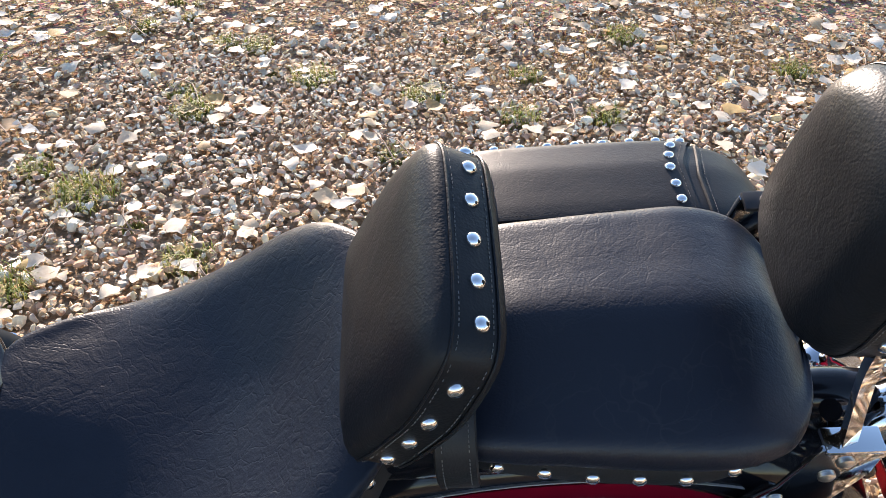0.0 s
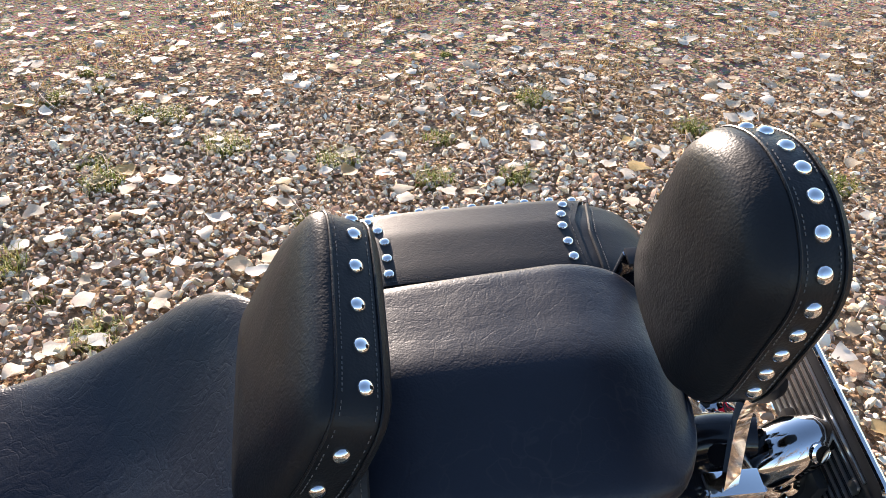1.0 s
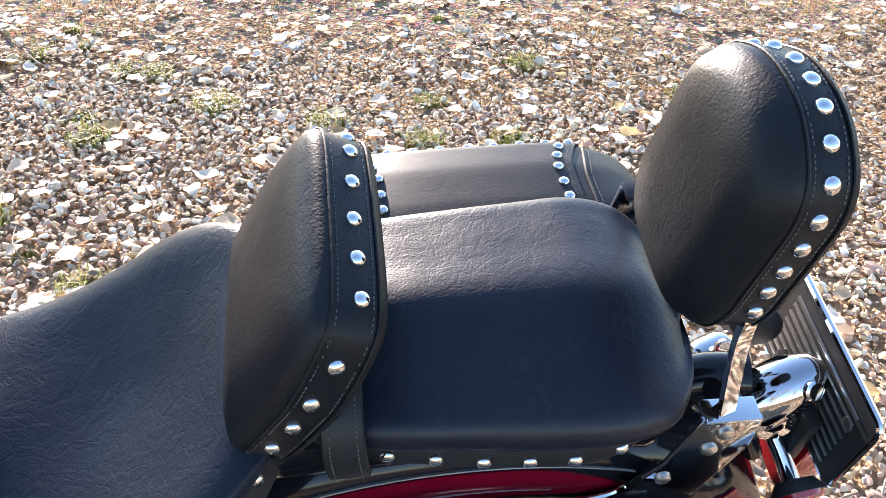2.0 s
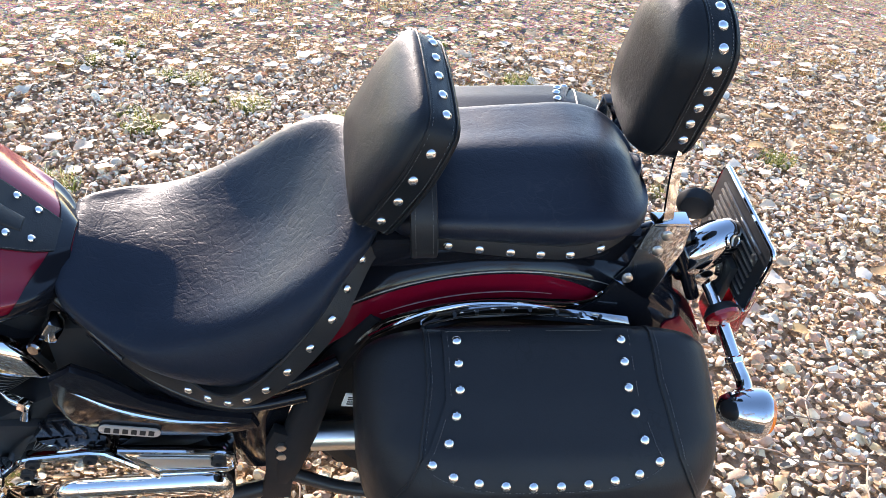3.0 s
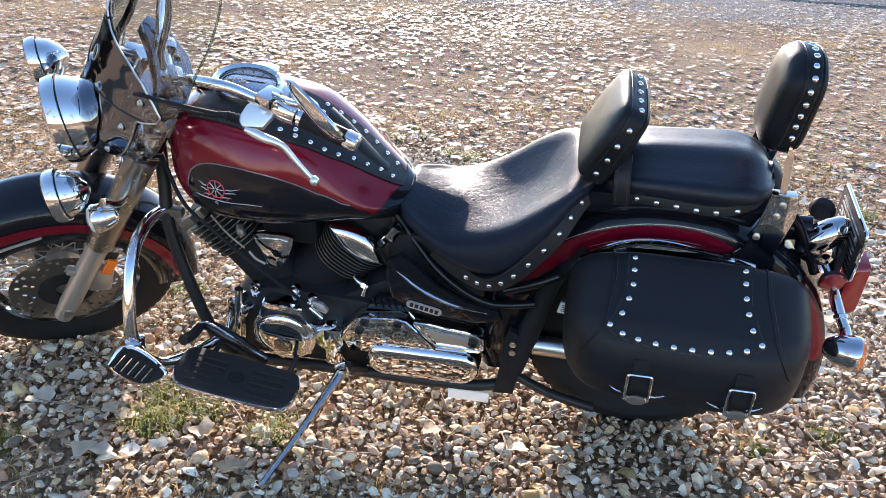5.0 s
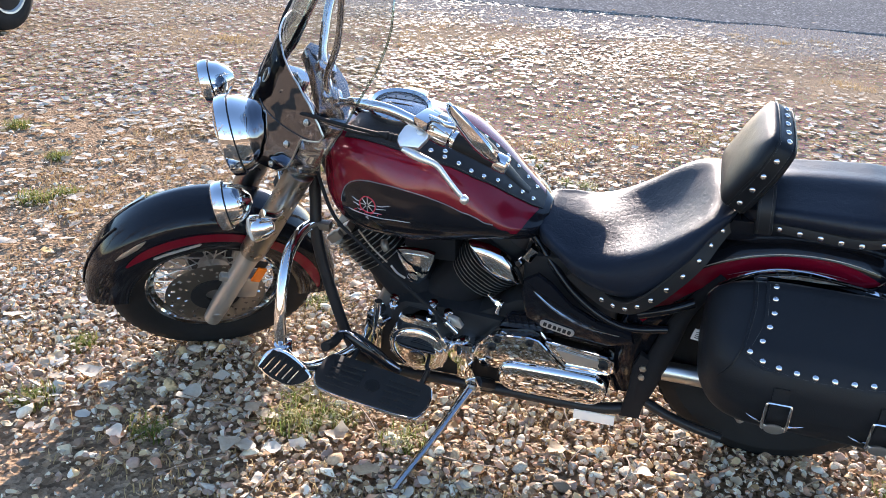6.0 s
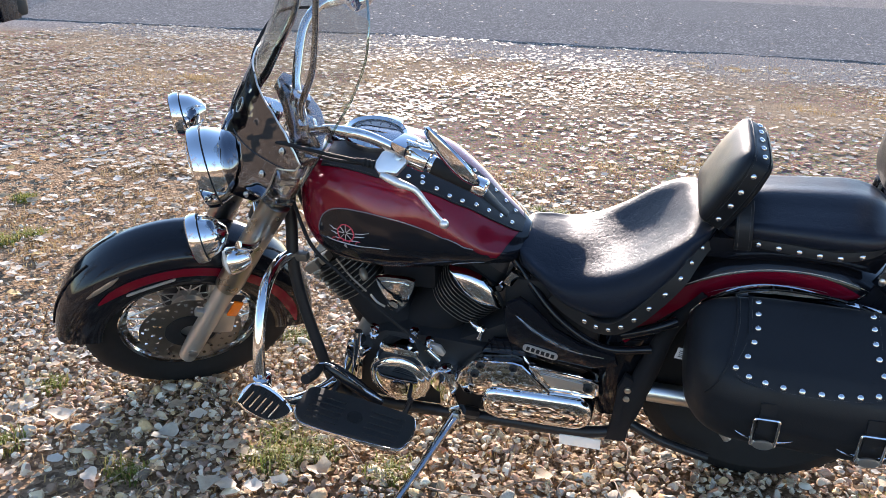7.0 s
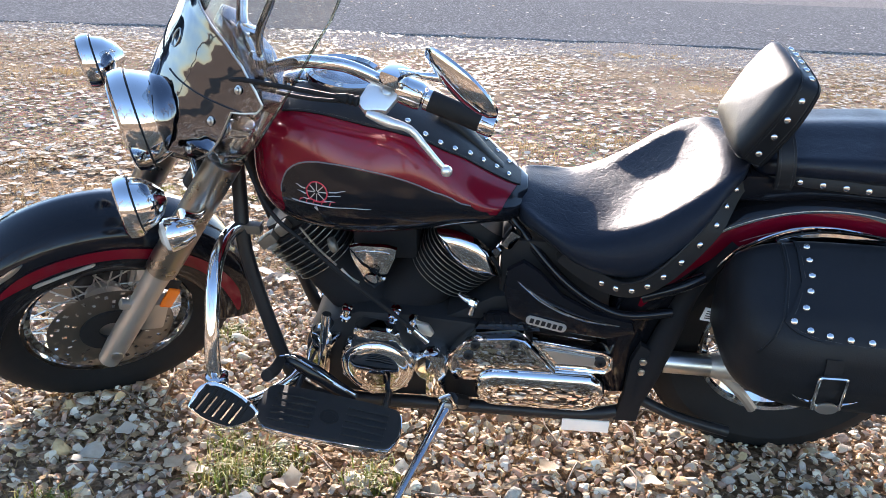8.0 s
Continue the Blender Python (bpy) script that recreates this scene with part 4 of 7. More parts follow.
for s in (-1, 1):
    rings = []
    for i, r in enumerate(rows):
        p = Vector((r[0], r[1] * -s, r[2]))
        q = Vector((rows[min(i + 1, 45)][0] - rows[max(i - 1, 0)][0], (rows[min(i + 1, 45)][1] - rows[max(i - 1, 0)][1]) * -s, 0)).normalized()
        out = Vector((-q.y, q.x, 0)) * (1 if s > 0 else -1)
        out = out if out.y * s > 0 or abs(out.y) < 0.2 else -out
        rings.append([p + out * -0.006 + Vector((0, 0, 0.014)), p + out * 0.0 + Vector((0, 0, 0.004)), p + out * 0.001 - Vector((0, 0, 0.009)), p - out * 0.02 - Vector((0, 0, 0.02)), p - out * 0.03 + Vector((0, 0, 0.01))])
    skirt = part("seat_skirt", loft(rings), STRAP, pillion, "studded leather skirt")
    studs([(x, y * -s, z) for x, y, z in PS], skirt, mirror=False, owner=pillion)
    part("piping", tube([r[0] for r in rings], 0.0028, 6), STRAP, pillion)
# grab straps that hang from under the rider's backrest to the seat's skirt
for s in (-1, 1):
    line = smooth([(0.000, 0.085, 0.885), (0.000, 0.118, 0.868), (0.001, 0.136, 0.845), (0.003, 0.140, 0.820), (0.005, 0.137, 0.800), (0.006, 0.128, 0.785)], 16)
    rings, lines, outs = [], ([], []), []
    for i, (x, y, z) in enumerate(line):
        a, b = line[max(0, i - 1)], line[min(15, i + 1)]
        way = Vector((b[0] - a[0], (b[1] - a[1]) * s, b[2] - a[2])).normalized()
        out = Vector((1, 0, 0)).cross(way).normalized()
        out = out if out.y * s > 0 else -out
        p, w = Vector((x, y * s, z)), Vector((0.019, 0, 0))
        rings.append([p - w, p - w * 0.9 + out * 0.004, p + w * 0.9 + out * 0.004, p + w, p - out * 0.002])
        outs.append(out)
        for side, row in zip((-0.62, 0.62), lines):
            row.append(p + w * side + out * 0.0045)
    strap = part("passenger_strap", loft(rings), STRAP, pillion, "stitched leather grab strap")
    for row in lines:
        part("stitching", dashes(row, outs), THREAD, strap)["kind"] = "stuff"


def backrest(name, label, outline, thick, m, puff, mat, drop=0.0, seam=0.55, firm=False):
    """A buttoned pad: outline in its own y and z, its face to -x, chrome studs round its edge."""
    shape = smooth(outline, 84, True)
    t = thick / 2
    depth = [(t, 0.55), (t, 0.90), (t - 0.006, 0.985), (t - 0.016, 1.0), (0, 1.0), (-t * seam, 1.0), (-t * seam - 0.008, 0.99), (-t - 0.002, 0.965), (-t - puff * 0.50, 0.91), (-t - puff * 0.85, 0.78), (-t - puff * 0.97, 0.45), (-t - puff, 0.10)]
    if firm:
        depth[6:] = [(-t * seam - 0.003, 0.996), (-t * seam - 0.008, 0.978), (-t - puff * 0.45, 0.930), (-t - puff * 0.75, 0.80), (-t - puff * 0.92, 0.48), (-t - puff, 0.10)]
    rings = [[Vector((x, y * k, z * k - (drop * (1 - k) if x < 0 else 0.0))) for y, z in shape] for x, k in depth]
    pad = part(name, loft(rings), mat, moto, label, m=m, sharp=60)
    for x, k in ((-t * seam, 1.0), (t - 0.012, 1.0)):
        line = [Vector((x, y * k * 1.004, z * k * 1.004)) for y, z in shape]
        line.append(line[0])
        part("piping", tube(line, 0.0013, 6), mat, pad)
        side = [Vector((x + (0.005 if x < 0 else -0.005), p.y * 1.001, p.z * 1.001)) for p in line]
        part("stitching", dashes(side, [Vector((0, p.y, p.z)) for p in side]), THREAD, pad)["kind"] = "stuff"
    return pad, shape


def along(shape, start, step, count):
    """Points at equal steps round a closed outline, from the row nearest to start."""
    i = min(range(len(shape)), key=lambda k: (shape[k][0] - start[0]) ** 2 + (shape[k][1] - start[1]) ** 2)
    out = [shape[i]]
    run = 0.0
    while len(out) < count:
        a, b = shape[i % len(shape)], shape[(i + 1) % len(shape)]
        d = math.hypot(b[0] - a[0], b[1] - a[1])
        if run + d >= step:
            f = (step - run) / d
            out.append((a[0] + (b[0] - a[0]) * f, a[1] + (b[1] - a[1]) * f))
            run = d * (1 - f)
        else:
            run += d
        i += 1
    return out


rider_m = Matrix.Translation((-0.018, -0.016, 0.925)) @ Matrix.Rotation(radians(27), 4, "Y")
half = [(0.0, 0.087), (0.060, 0.086), (0.096, 0.080), (0.113, 0.060), (0.126, 0.012), (0.125, -0.034), (0.121, -0.076), (0.112, -0.099), (0.070, -0.107), (0.0, -0.108)]
rider_back, shape = backrest("rider_backrest", "black leather rider's backrest edged with chrome studs", half + [(-y, z) for y, z in half[-2:0:-1]], 0.054, rider_m, 0.022, PAD, 0.036, 0.90, True)
inv = rider_m.inverted()
top_row = [(0.023, 0.100, 0.997), (0.022, 0.061, 1.005), (0.020, 0.022, 1.005), (0.017, -0.019, 1.001), (0.015, -0.058, 0.995), (0.013, -0.093, 0.986)]
side_row = [(-0.001, -0.131, 0.971), (-0.021, -0.143, 0.937), (-0.037, -0.136, 0.901), (-0.056, -0.128, 0.864)]
studs([tuple(inv @ Vector(p)) for p in top_row + side_row + [(x, -0.032 - y, z) for x, y, z in side_row]], rider_back, mirror=False)
part("backrest_post", tube([(-0.02, 0, 0.86), (-0.015, 0, 0.80), (0.0, 0, 0.76)], 0.012, 10, 8), CHROME, rider_back, m=Matrix())

pass_m = Matrix.Translation((0.331, -0.022, 1.028)) @ Matrix.Rotation(radians(7.4), 4, "Y")
half = [(0.0, 0.106), (0.030, 0.103), (0.056, 0.093), (0.078, 0.077), (0.089, 0.054), (0.091, 0.020), (0.091, -0.022), (0.090, -0.056), (0.079, -0.086), (0.056, -0.104), (0.030, -0.110), (0.0, -0.111)]
pass_back, shape = backrest("passenger_backrest", "tall black leather passenger backrest edged with chrome studs", half + [(-y, z) for y, z in half[-2:0:-1]], 0.058, pass_m, 0.024, PAD, 0.01, 0.66)
inv = pass_m.inverted()
edge_row = [(0.345, -0.048, 1.128), (0.342, -0.074, 1.118), (0.340, -0.097, 1.103), (0.336, -0.110, 1.081), (0.334, -0.112, 1.054), (0.330, -0.113, 1.029), (0.327, -0.113, 1.004), (0.326, -0.112, 0.978)]
studs([tuple(inv @ Vector(p)) for p in [(0.346, -0.022, 1.131)] + edge_row + [(x, -0.044 - y, z) for x, y, z in edge_row]], pass_back, mirror=False)
# sissy bar: uprights, side plates
for s in (-1, 1):
    up = part("sissy_bar", tube([(0.340, s * 0.096, 0.955), (0.337, s * 0.106, 0.92), (0.337, s * 0.132, 0.857)], 0.0155, 4, 12, flat=0.5), CHROME, moto, "flat chrome backrest upright")
    part("upright_foot", box((0.340, s * 0.134, 0.855), (0.052, 0.024, 0.006), 0.002), CHROME if s < 0 else FRAME, up)
    out = [Vector((x, s * 0.143, z)) for x, z in ((0.312, 0.855), (0.370, 0.852), (0.374, 0.800), (0.360, 0.735), (0.350, 0.692), (0.286, 0.742), (0.300, 0.770))]
    plate = part("side_plate", prism(out, (0, -s * 0.006, 0), 0.0015), DARKCHROME, moto, "polished backrest side plate")
    for x, z in ((0.340, 0.832), (0.334, 0.802), (0.305, 0.745)):
        part("bolt", revolve([(0, 0.008), (0.003, 0.008), (0.005, 0.005), (0.005, 0)], (x, s * 0.143, z), (0, s, 0), 12), STEEL, plate)

# ---- saddlebags ----
BAG_X0, BAG_X1 = -0.088, 0.434


def bag_arc(w, side=-1):
    """Section of a bag, w from the lid's inner edge (0) over the front to the bottom (1): distance out, z."""
    rows = [(0.0, 0.174, 0.672), (0.05, 0.188, 0.698), (0.10, 0.206, 0.708), (0.16, 0.228, 0.706), (0.30, 0.300, 0.681), (0.44, 0.372, 0.648), (0.52, 0.405, 0.618), (0.60, 0.420, 0.585), (0.72, 0.426, 0.530), (0.84, 0.415, 0.468), (0.93, 0.370, 0.436), (1.0, 0.160, 0.428)]
    if side > 0:      # the far bag sits higher, its lid nearly level
        rows = [(0.0, 0.172, 0.732), (0.05, 0.190, 0.744), (0.10, 0.208, 0.746), (0.16, 0.228, 0.745), (0.30, 0.292, 0.737), (0.44, 0.345, 0.722), (0.52, 0.368, 0.695), (0.60, 0.384, 0.655), (0.72, 0.395, 0.590), (0.84, 0.390, 0.520), (0.93, 0.350, 0.475), (1.0, 0.160, 0.460)]
    t = [r[0] for r in rows]
    return np.interp(w, t, [r[1] for r in rows]), np.interp(w, t, [r[2] for r in rows])


def bag_point(x, w, side, grow=0.0):
    """Surface of a bag: its ends are rounded, its rear stands a little wider."""
    y, z = bag_arc(w, side)
    e = 2 * (x - (BAG_X0 + BAG_X1) / 2) / (BAG_X1 - BAG_X0)
    k = max(0.0, 1 - abs(e) ** 5.0) ** 0.45
    yc, zc = 0.20, 0.575
    z = zc + (z - zc) * (0.42 + 0.58 * k) - 0.012 * (e < 0) * abs(e) ** 3
    y = yc + (y - yc) * (0.30 + 0.70 * k) + 0.010 * e
    return Vector((x, side * (y + grow), z + grow * 0.8))


def saddlebag(side):
    rings = []
    for e in np.sin(np.linspace(-math.pi / 2, math.pi / 2, 44)):
        x = (BAG_X0 + BAG_X1) / 2 + e * (BAG_X1 - BAG_X0) / 2
        ring = [bag_point(x, w, side) for w in np.linspace(0, 1, 40)]
        back = [Vector((x, side * 0.165, ring[-1].z + (ring[0].z - ring[-1].z) * t)) for t in (0.15, 0.5, 0.85)]
        rings.append(ring + back)
    bag = part("saddlebag", loft(rings), BAG, moto, "black leather saddlebag with a studded flap and chrome buckles", sharp=55)
    find = nearest(bag)

    def lid_x(w, u):
        """Where the flap's width share u lies at w: its sides curve outward to the lower corners."""
        a = np.interp(w, [0.0, 0.16, 0.30, 0.42, 0.52, 0.58], [0.028, 0.030, 0.028, 0.002, -0.034, -0.042])
        b = np.interp(w, [0.0, 0.16, 0.30, 0.42, 0.52, 0.58], [0.305, 0.300, 0.300, 0.318, 0.345, 0.350])
        return a + (b - a) * u + (0.012 if side > 0 else 0.0)

    def lid(u, v, lift):
        drop = 0.455 + 0.045 * (1 - (2 * u - 1) ** 2) + 0.03 * (1 - abs(2 * u - 1) ** 6)
        w = 0.085 + (drop - 0.085) * v
        at, nor, _, _ = find.find_nearest(bag_point(lid_x(w, u), w, side, 0.004))
        if nor.y * side < 0 and nor.z < 0.2:
            nor = -nor
        return at + nor * lift, nor
    bm = bmesh.new()
    nu, nv = 30, 26
    top = [[bm.verts.new(lid(i / nu, j / nv, 0.0045)[0]) for j in range(nv + 1)] for i in range(nu + 1)]
    low = [[bm.verts.new(lid(i / nu, j / nv, -0.002)[0]) for j in range(nv + 1)] for i in range(nu + 1)]
    for i in range(nu):
        for j in range(nv):
            bm.faces.new((top[i][j], top[i + 1][j], top[i + 1][j + 1], top[i][j + 1]))
    rim = [(i, 0) for i in range(nu)] + [(nu, j) for j in range(nv)] + [(nu - i, nv) for i in range(nu)] + [(0, nv - j) for j in range(nv)]
    for (a, b), (c, d) in zip(rim, rim[1:] + rim[:1]):
        bm.faces.new((top[a][b], top[c][d], low[c][d], low[a][b]))
    flap = part("flap", bm, BAG, bag, "broad leather flap with rows of studs", sharp=55)
    spots = [lid(0.07, v, 0)[0] for v in (0.13, 0.30, 0.47, 0.63, 0.79)] + [lid(0.93, v, 0)[0] for v in (0.13, 0.30, 0.47, 0.63, 0.79)]
    spots += [lid(0.045 + 0.91 * k / 9, 0.945, 0)[0] for k in range(10)]
    studs([tuple(p) for p in spots], flap, mirror=False, owner=bag)
    # seams: round the flap, and a second curved line on each end
    for u in (0.025, 0.975):
        rows = [lid(u, v, 0.0052) for v in np.linspace(0.02, 0.97, 50)]
        part("stitching", dashes([r[0] for r in rows], [r[1] for r in rows]), THREAD, bag)["kind"] = "stuff"
    for v in (0.03, 0.98):
        rows = [lid(u, v, 0.0052) for u in np.linspace(0.03, 0.97, 60)]
        part("stitching", dashes([r[0] for r in rows], [r[1] for r in rows]), THREAD, bag)["kind"] = "stuff"
    for x0, x1, x2, x3 in ((0.006, 0.006, -0.012, -0.050), (0.330, 0.330, 0.345, 0.380)):
        rows = []
        for v in np.linspace(0.02, 0.62, 44):
            x = np.interp(v, [0, 0.25, 0.45, 0.62], [x0, x1, x2, x3])
            at, nor, _, _ = find.find_nearest(bag_point(x, v, side, 0.004))
            rows.append((at, nor))
        part("seam", tube([p + n * 0.0005 for p, n in rows], 0.0028, 6), BAG, bag)
        part("stitching", dashes([p + n * 0.0012 + Vector((0.006, 0, 0)) for p, n in rows], [n for _, n in rows]), THREAD, bag)["kind"] = "stuff"
    # two straps with chrome buckles below the flap
    for x in (0.079, 0.286):
        rows = [find.find_nearest(bag_point(x, w, side, 0.004)) for w in np.linspace(0.585, 0.92, 14)]
        rings = [[p + n * 0.004 + Vector((-0.016, 0, 0)), p + n * 0.004 + Vector((0.016, 0, 0)), p + Vector((0.016, 0, 0)), p + Vector((-0.016, 0, 0))] for p, n, _, _ in rows]
        part("strap", loft(rings), STRAP, bag, "narrow leather strap")
        at, nor, _, _ = find.find_nearest(bag_point(x, 0.735, side, 0.004))
        nor = (nor + Vector((0, side * 0.9, 0.25))).normalized()
        mm = Matrix((Vector((1, 0, 0)), nor.cross(Vector((1, 0, 0))), nor)).transposed().to_4x4()
        mm.translation = at + nor * 0.011
        k = 1.08
        outer = rounded(0.052 * k, 0.072 * k, 0.008)
        inner = rounded(0.041 * k, 0.054 * k, 0.004)
        b = bmesh.new()
        lay = []
        for (ps, zz, dy) in ((outer, -0.003, 0), (outer, 0.002, 0), ([(x_ * 0.94, y_ * 0.95) for x_, y_ in outer], 0.004, 0), (inner, 0.003, -0.006 * side), (inner, -0.003, -0.006 * side)):
            lay.append([mm @ Vector((px, py + dy, zz)) for px, py in ps])
        lay.append(lay[0])
        loft(lay, b, caps=False)
        bmesh.ops.remove_doubles(b, verts=b.verts, dist=1e-6)
        part("buckle", b, CHROME, bag, "square chrome buckle")
        # oval chrome strap end below the opening, with two slim wings
        oval = [mm @ Vector((0.021 * math.cos(a), side * 0.030 + 0.013 * math.sin(a), 0.003)) for a in np.linspace(0, 2 * math.pi, 25)[:-1]]
        part("strap_end", prism(oval, mm.to_3x3() @ Vector((0, 0, 0.005)), 0.002), STEEL, bag, "oval chrome strap end")
        for e in (-1, 1):
            tip = [find.find_nearest(mm @ Vector((e * (0.026 + 0.034 * t), side * (0.040 - 0.013 * t * t), 0)))[:2] for t in np.linspace(0, 1, 9)]
            part("buckle_wing", tube([p + n * 0.0015 for p, n in tip], [0.0030, 0.0031, 0.0030, 0.0027, 0.0024, 0.0020, 0.0015, 0.0010, 0.0005], 6), DARKCHROME, bag, "slim chrome wing")
    return bag


saddlebag(-1)
saddlebag(1)
# chrome guard rails over the bags
for s in (-1, 1):
    pts = [(x, s * 0.129, z) for x, z in ((-0.084, 0.592), (-0.060, 0.625), (-0.033, 0.648), (0.028, 0.671), (0.092, 0.681), (0.158, 0.680), (0.227, 0.671), (0.266, 0.678), (0.285, 0.697))]
    part("fender_moulding", tube(pts, 0.0036, 8, 44), CHROME, rear_fender, "thin chrome moulding along the fender")
    wire = [(x, s * 0.163, z) for x, z in ((-0.066, 0.650), (-0.038, 0.671), (-0.007, 0.692), (0.035, 0.711), (0.084, 0.719), (0.146, 0.715), (0.200, 0.700), (0.252, 0.673), (0.325, 0.640))]
    band_pts = [(x, s * 0.177, z) for x, z in ((0.004, 0.694), (0.034, 0.704), (0.082, 0.715), (0.144, 0.714), (0.210, 0.705), (0.264, 0.694), (0.314, 0.682))]
    rings = []
    curve = [Vector(p) for p in smooth(band_pts, 40)]
    for i, p in enumerate(curve):
        k = min(1.0, 0.35 + i / 6)
        rings.append([p + Vector((0, s * -0.010 * k, 0.002)), p + Vector((0, s * -0.008 * k, 0.0050)), p + Vector((0, s * 0.003, 0.0025)), p + Vector((0, s * 0.007, 0.004)), p + Vector((0, s * 0.009, -0.003)), p + Vector((0, s * -0.010 * k, -0.003))])
    rail = part("bag_rail", loft(rings), DARKCHROME, moto, "curved chrome saddlebag guard with small screws")
    part("rail_wire", tube(wire, 0.0036, 8, 44), CHROME, rail, "slim chrome rod along the guard")
    for k in range(9, 34, 4):
        p = curve[k]
        part("screw", revolve([(0, 0.0030), (0.0012, 0.0028), (0.0016, 0.0)], p + Vector((0, s * -0.001, 0.0055)), (0, s * 0.4, 1), 8), FRAME, rail)
    # black cover between seat and fender
    strut = [Vector((x, s * 0.124, z)) for x, z in ((0.236, 0.652), (0.262, 0.671), (0.286, 0.696), (0.303, 0.748), (0.330, 0.728), (0.364, 0.676), (0.360, 0.620), (0.350, 0.585), (0.300, 0.615))]
    part("fender_strut", prism(strut, (0, s * 0.010, 0), 0.003), BLACK, moto, "black fender strut")
part("seat_pan", loft([[Vector((x, -w, z + 0.008)), Vector((x, -w, z - 0.014)), Vector((x, w, z - 0.014)), Vector((x, w, z + 0.008))] for x, w, z in ((-0.50, 0.075, 0.655), (-0.45, 0.115, 0.638), (-0.39, 0.150, 0.606), (-0.32, 0.172, 0.590), (-0.25, 0.195, 0.606), (-0.19, 0.198, 0.664), (-0.14, 0.176, 0.720), (-0.10, 0.135, 0.764))]), SATIN, moto, "black plastic pan under the rider's seat")
part("seat_base", prism([Vector((x, -0.112, z)) for x, z in ((-0.09, 0.74), (0.0, 0.742), (0.10, 0.752), (0.22, 0.752), (0.30, 0.74), (0.325, 0.80), (0.0, 0.80), (-0.06, 0.80))], (0, 0.224, 0), 0.012), BLACK, moto, "glossy black panel under the passenger seat")

# ---- tail: licence plate holder, lamps, turn signals ----
plate_m = Matrix.Translation((0.532, -0.020, 0.697))
frame_pts = rounded(0.210, 0.134, 0.014)
plate = part("plate_holder", prism([Vector((0, y, z)) for y, z in frame_pts], (0.006, 0, 0), 0.001), SATIN, moto, "ribbed black plate holder with a bright rim", m=plate_m)
part("plate_rim", tube([Vector((0.004, y, z)) for y, z in frame_pts] + [Vector((0.004, *frame_pts[0]))], 0.0045, 8), CHROME, plate)
for k in range(8):
    z = -0.048 + 0.0135 * k
    part("plate_rib", box((-0.002, 0, z), (0.003, 0.16, 0.0045), 0.0012), STEEL, plate)
part("plate_bolt", revolve([(0, 0.008), (0.003, 0.008), (0.004, 0.004), (0.004, 0)], (-0.003, -0.075, 0.03), (-1, 0, 0), 12), STEEL, plate)
tail = part("tail_light", revolve([(-0.02, 0.008), (-0.005, 0.03), (0.03, 0.042), (0.055, 0.045), (0.06, 0.042)], (0.455, -0.02, 0.64), (0.9, 0, 0.1), 28), CHROME, moto, "chrome tail lamp housing")
part("lamp_cowl", revolve([(-0.05, 0.010), (-0.035, 0.028), (0.0, 0.036), (0.045, 0.034), (0.075, 0.022), (0.085, 0.006)], (0.470, -0.030, 0.672), (0.72, 0.05, 0.66), 24), DARKCHROME, tail, "teardrop chrome cowl")
part("cowl_lens", revolve([(0.0, 0.013), (0.004, 0.013), (0.006, 0.010), (0.005, 0.008), (0.005, 0.0)], (0.510, -0.050, 0.722), (0.2, -0.75, 0.62), 18), CHROME, tail, "small round lamp on the cowl")
part("red_lens", prism([Vector((0.553, y, z)) for y, z in rounded(0.088, 0.150, 0.02)], (0.050, 0, 0.01), 0.014), REDLENS, tail, "red tail lamp lens", m=Matrix.Translation((0.0, -0.020, 0.548)))
part("tail_bracket", tube([(0.36, 0, 0.66), (0.41, 0, 0.68), (0.46, -0.01, 0.69)], 0.03, 10, 10), BLACK, tail)
part("tail_tube", tube([(0.38, -0.06, 0.76), (0.41, -0.05, 0.73), (0.45, -0.05, 0.66), (0.48, -0.06, 0.60)], 0.012, 10, 16), BLACK, tail)
part("lamp_bracket", box((0.522, -0.022, 0.636), (0.014, 0.105, 0.090), 0.004), SATIN, tail, "black lamp bracket")
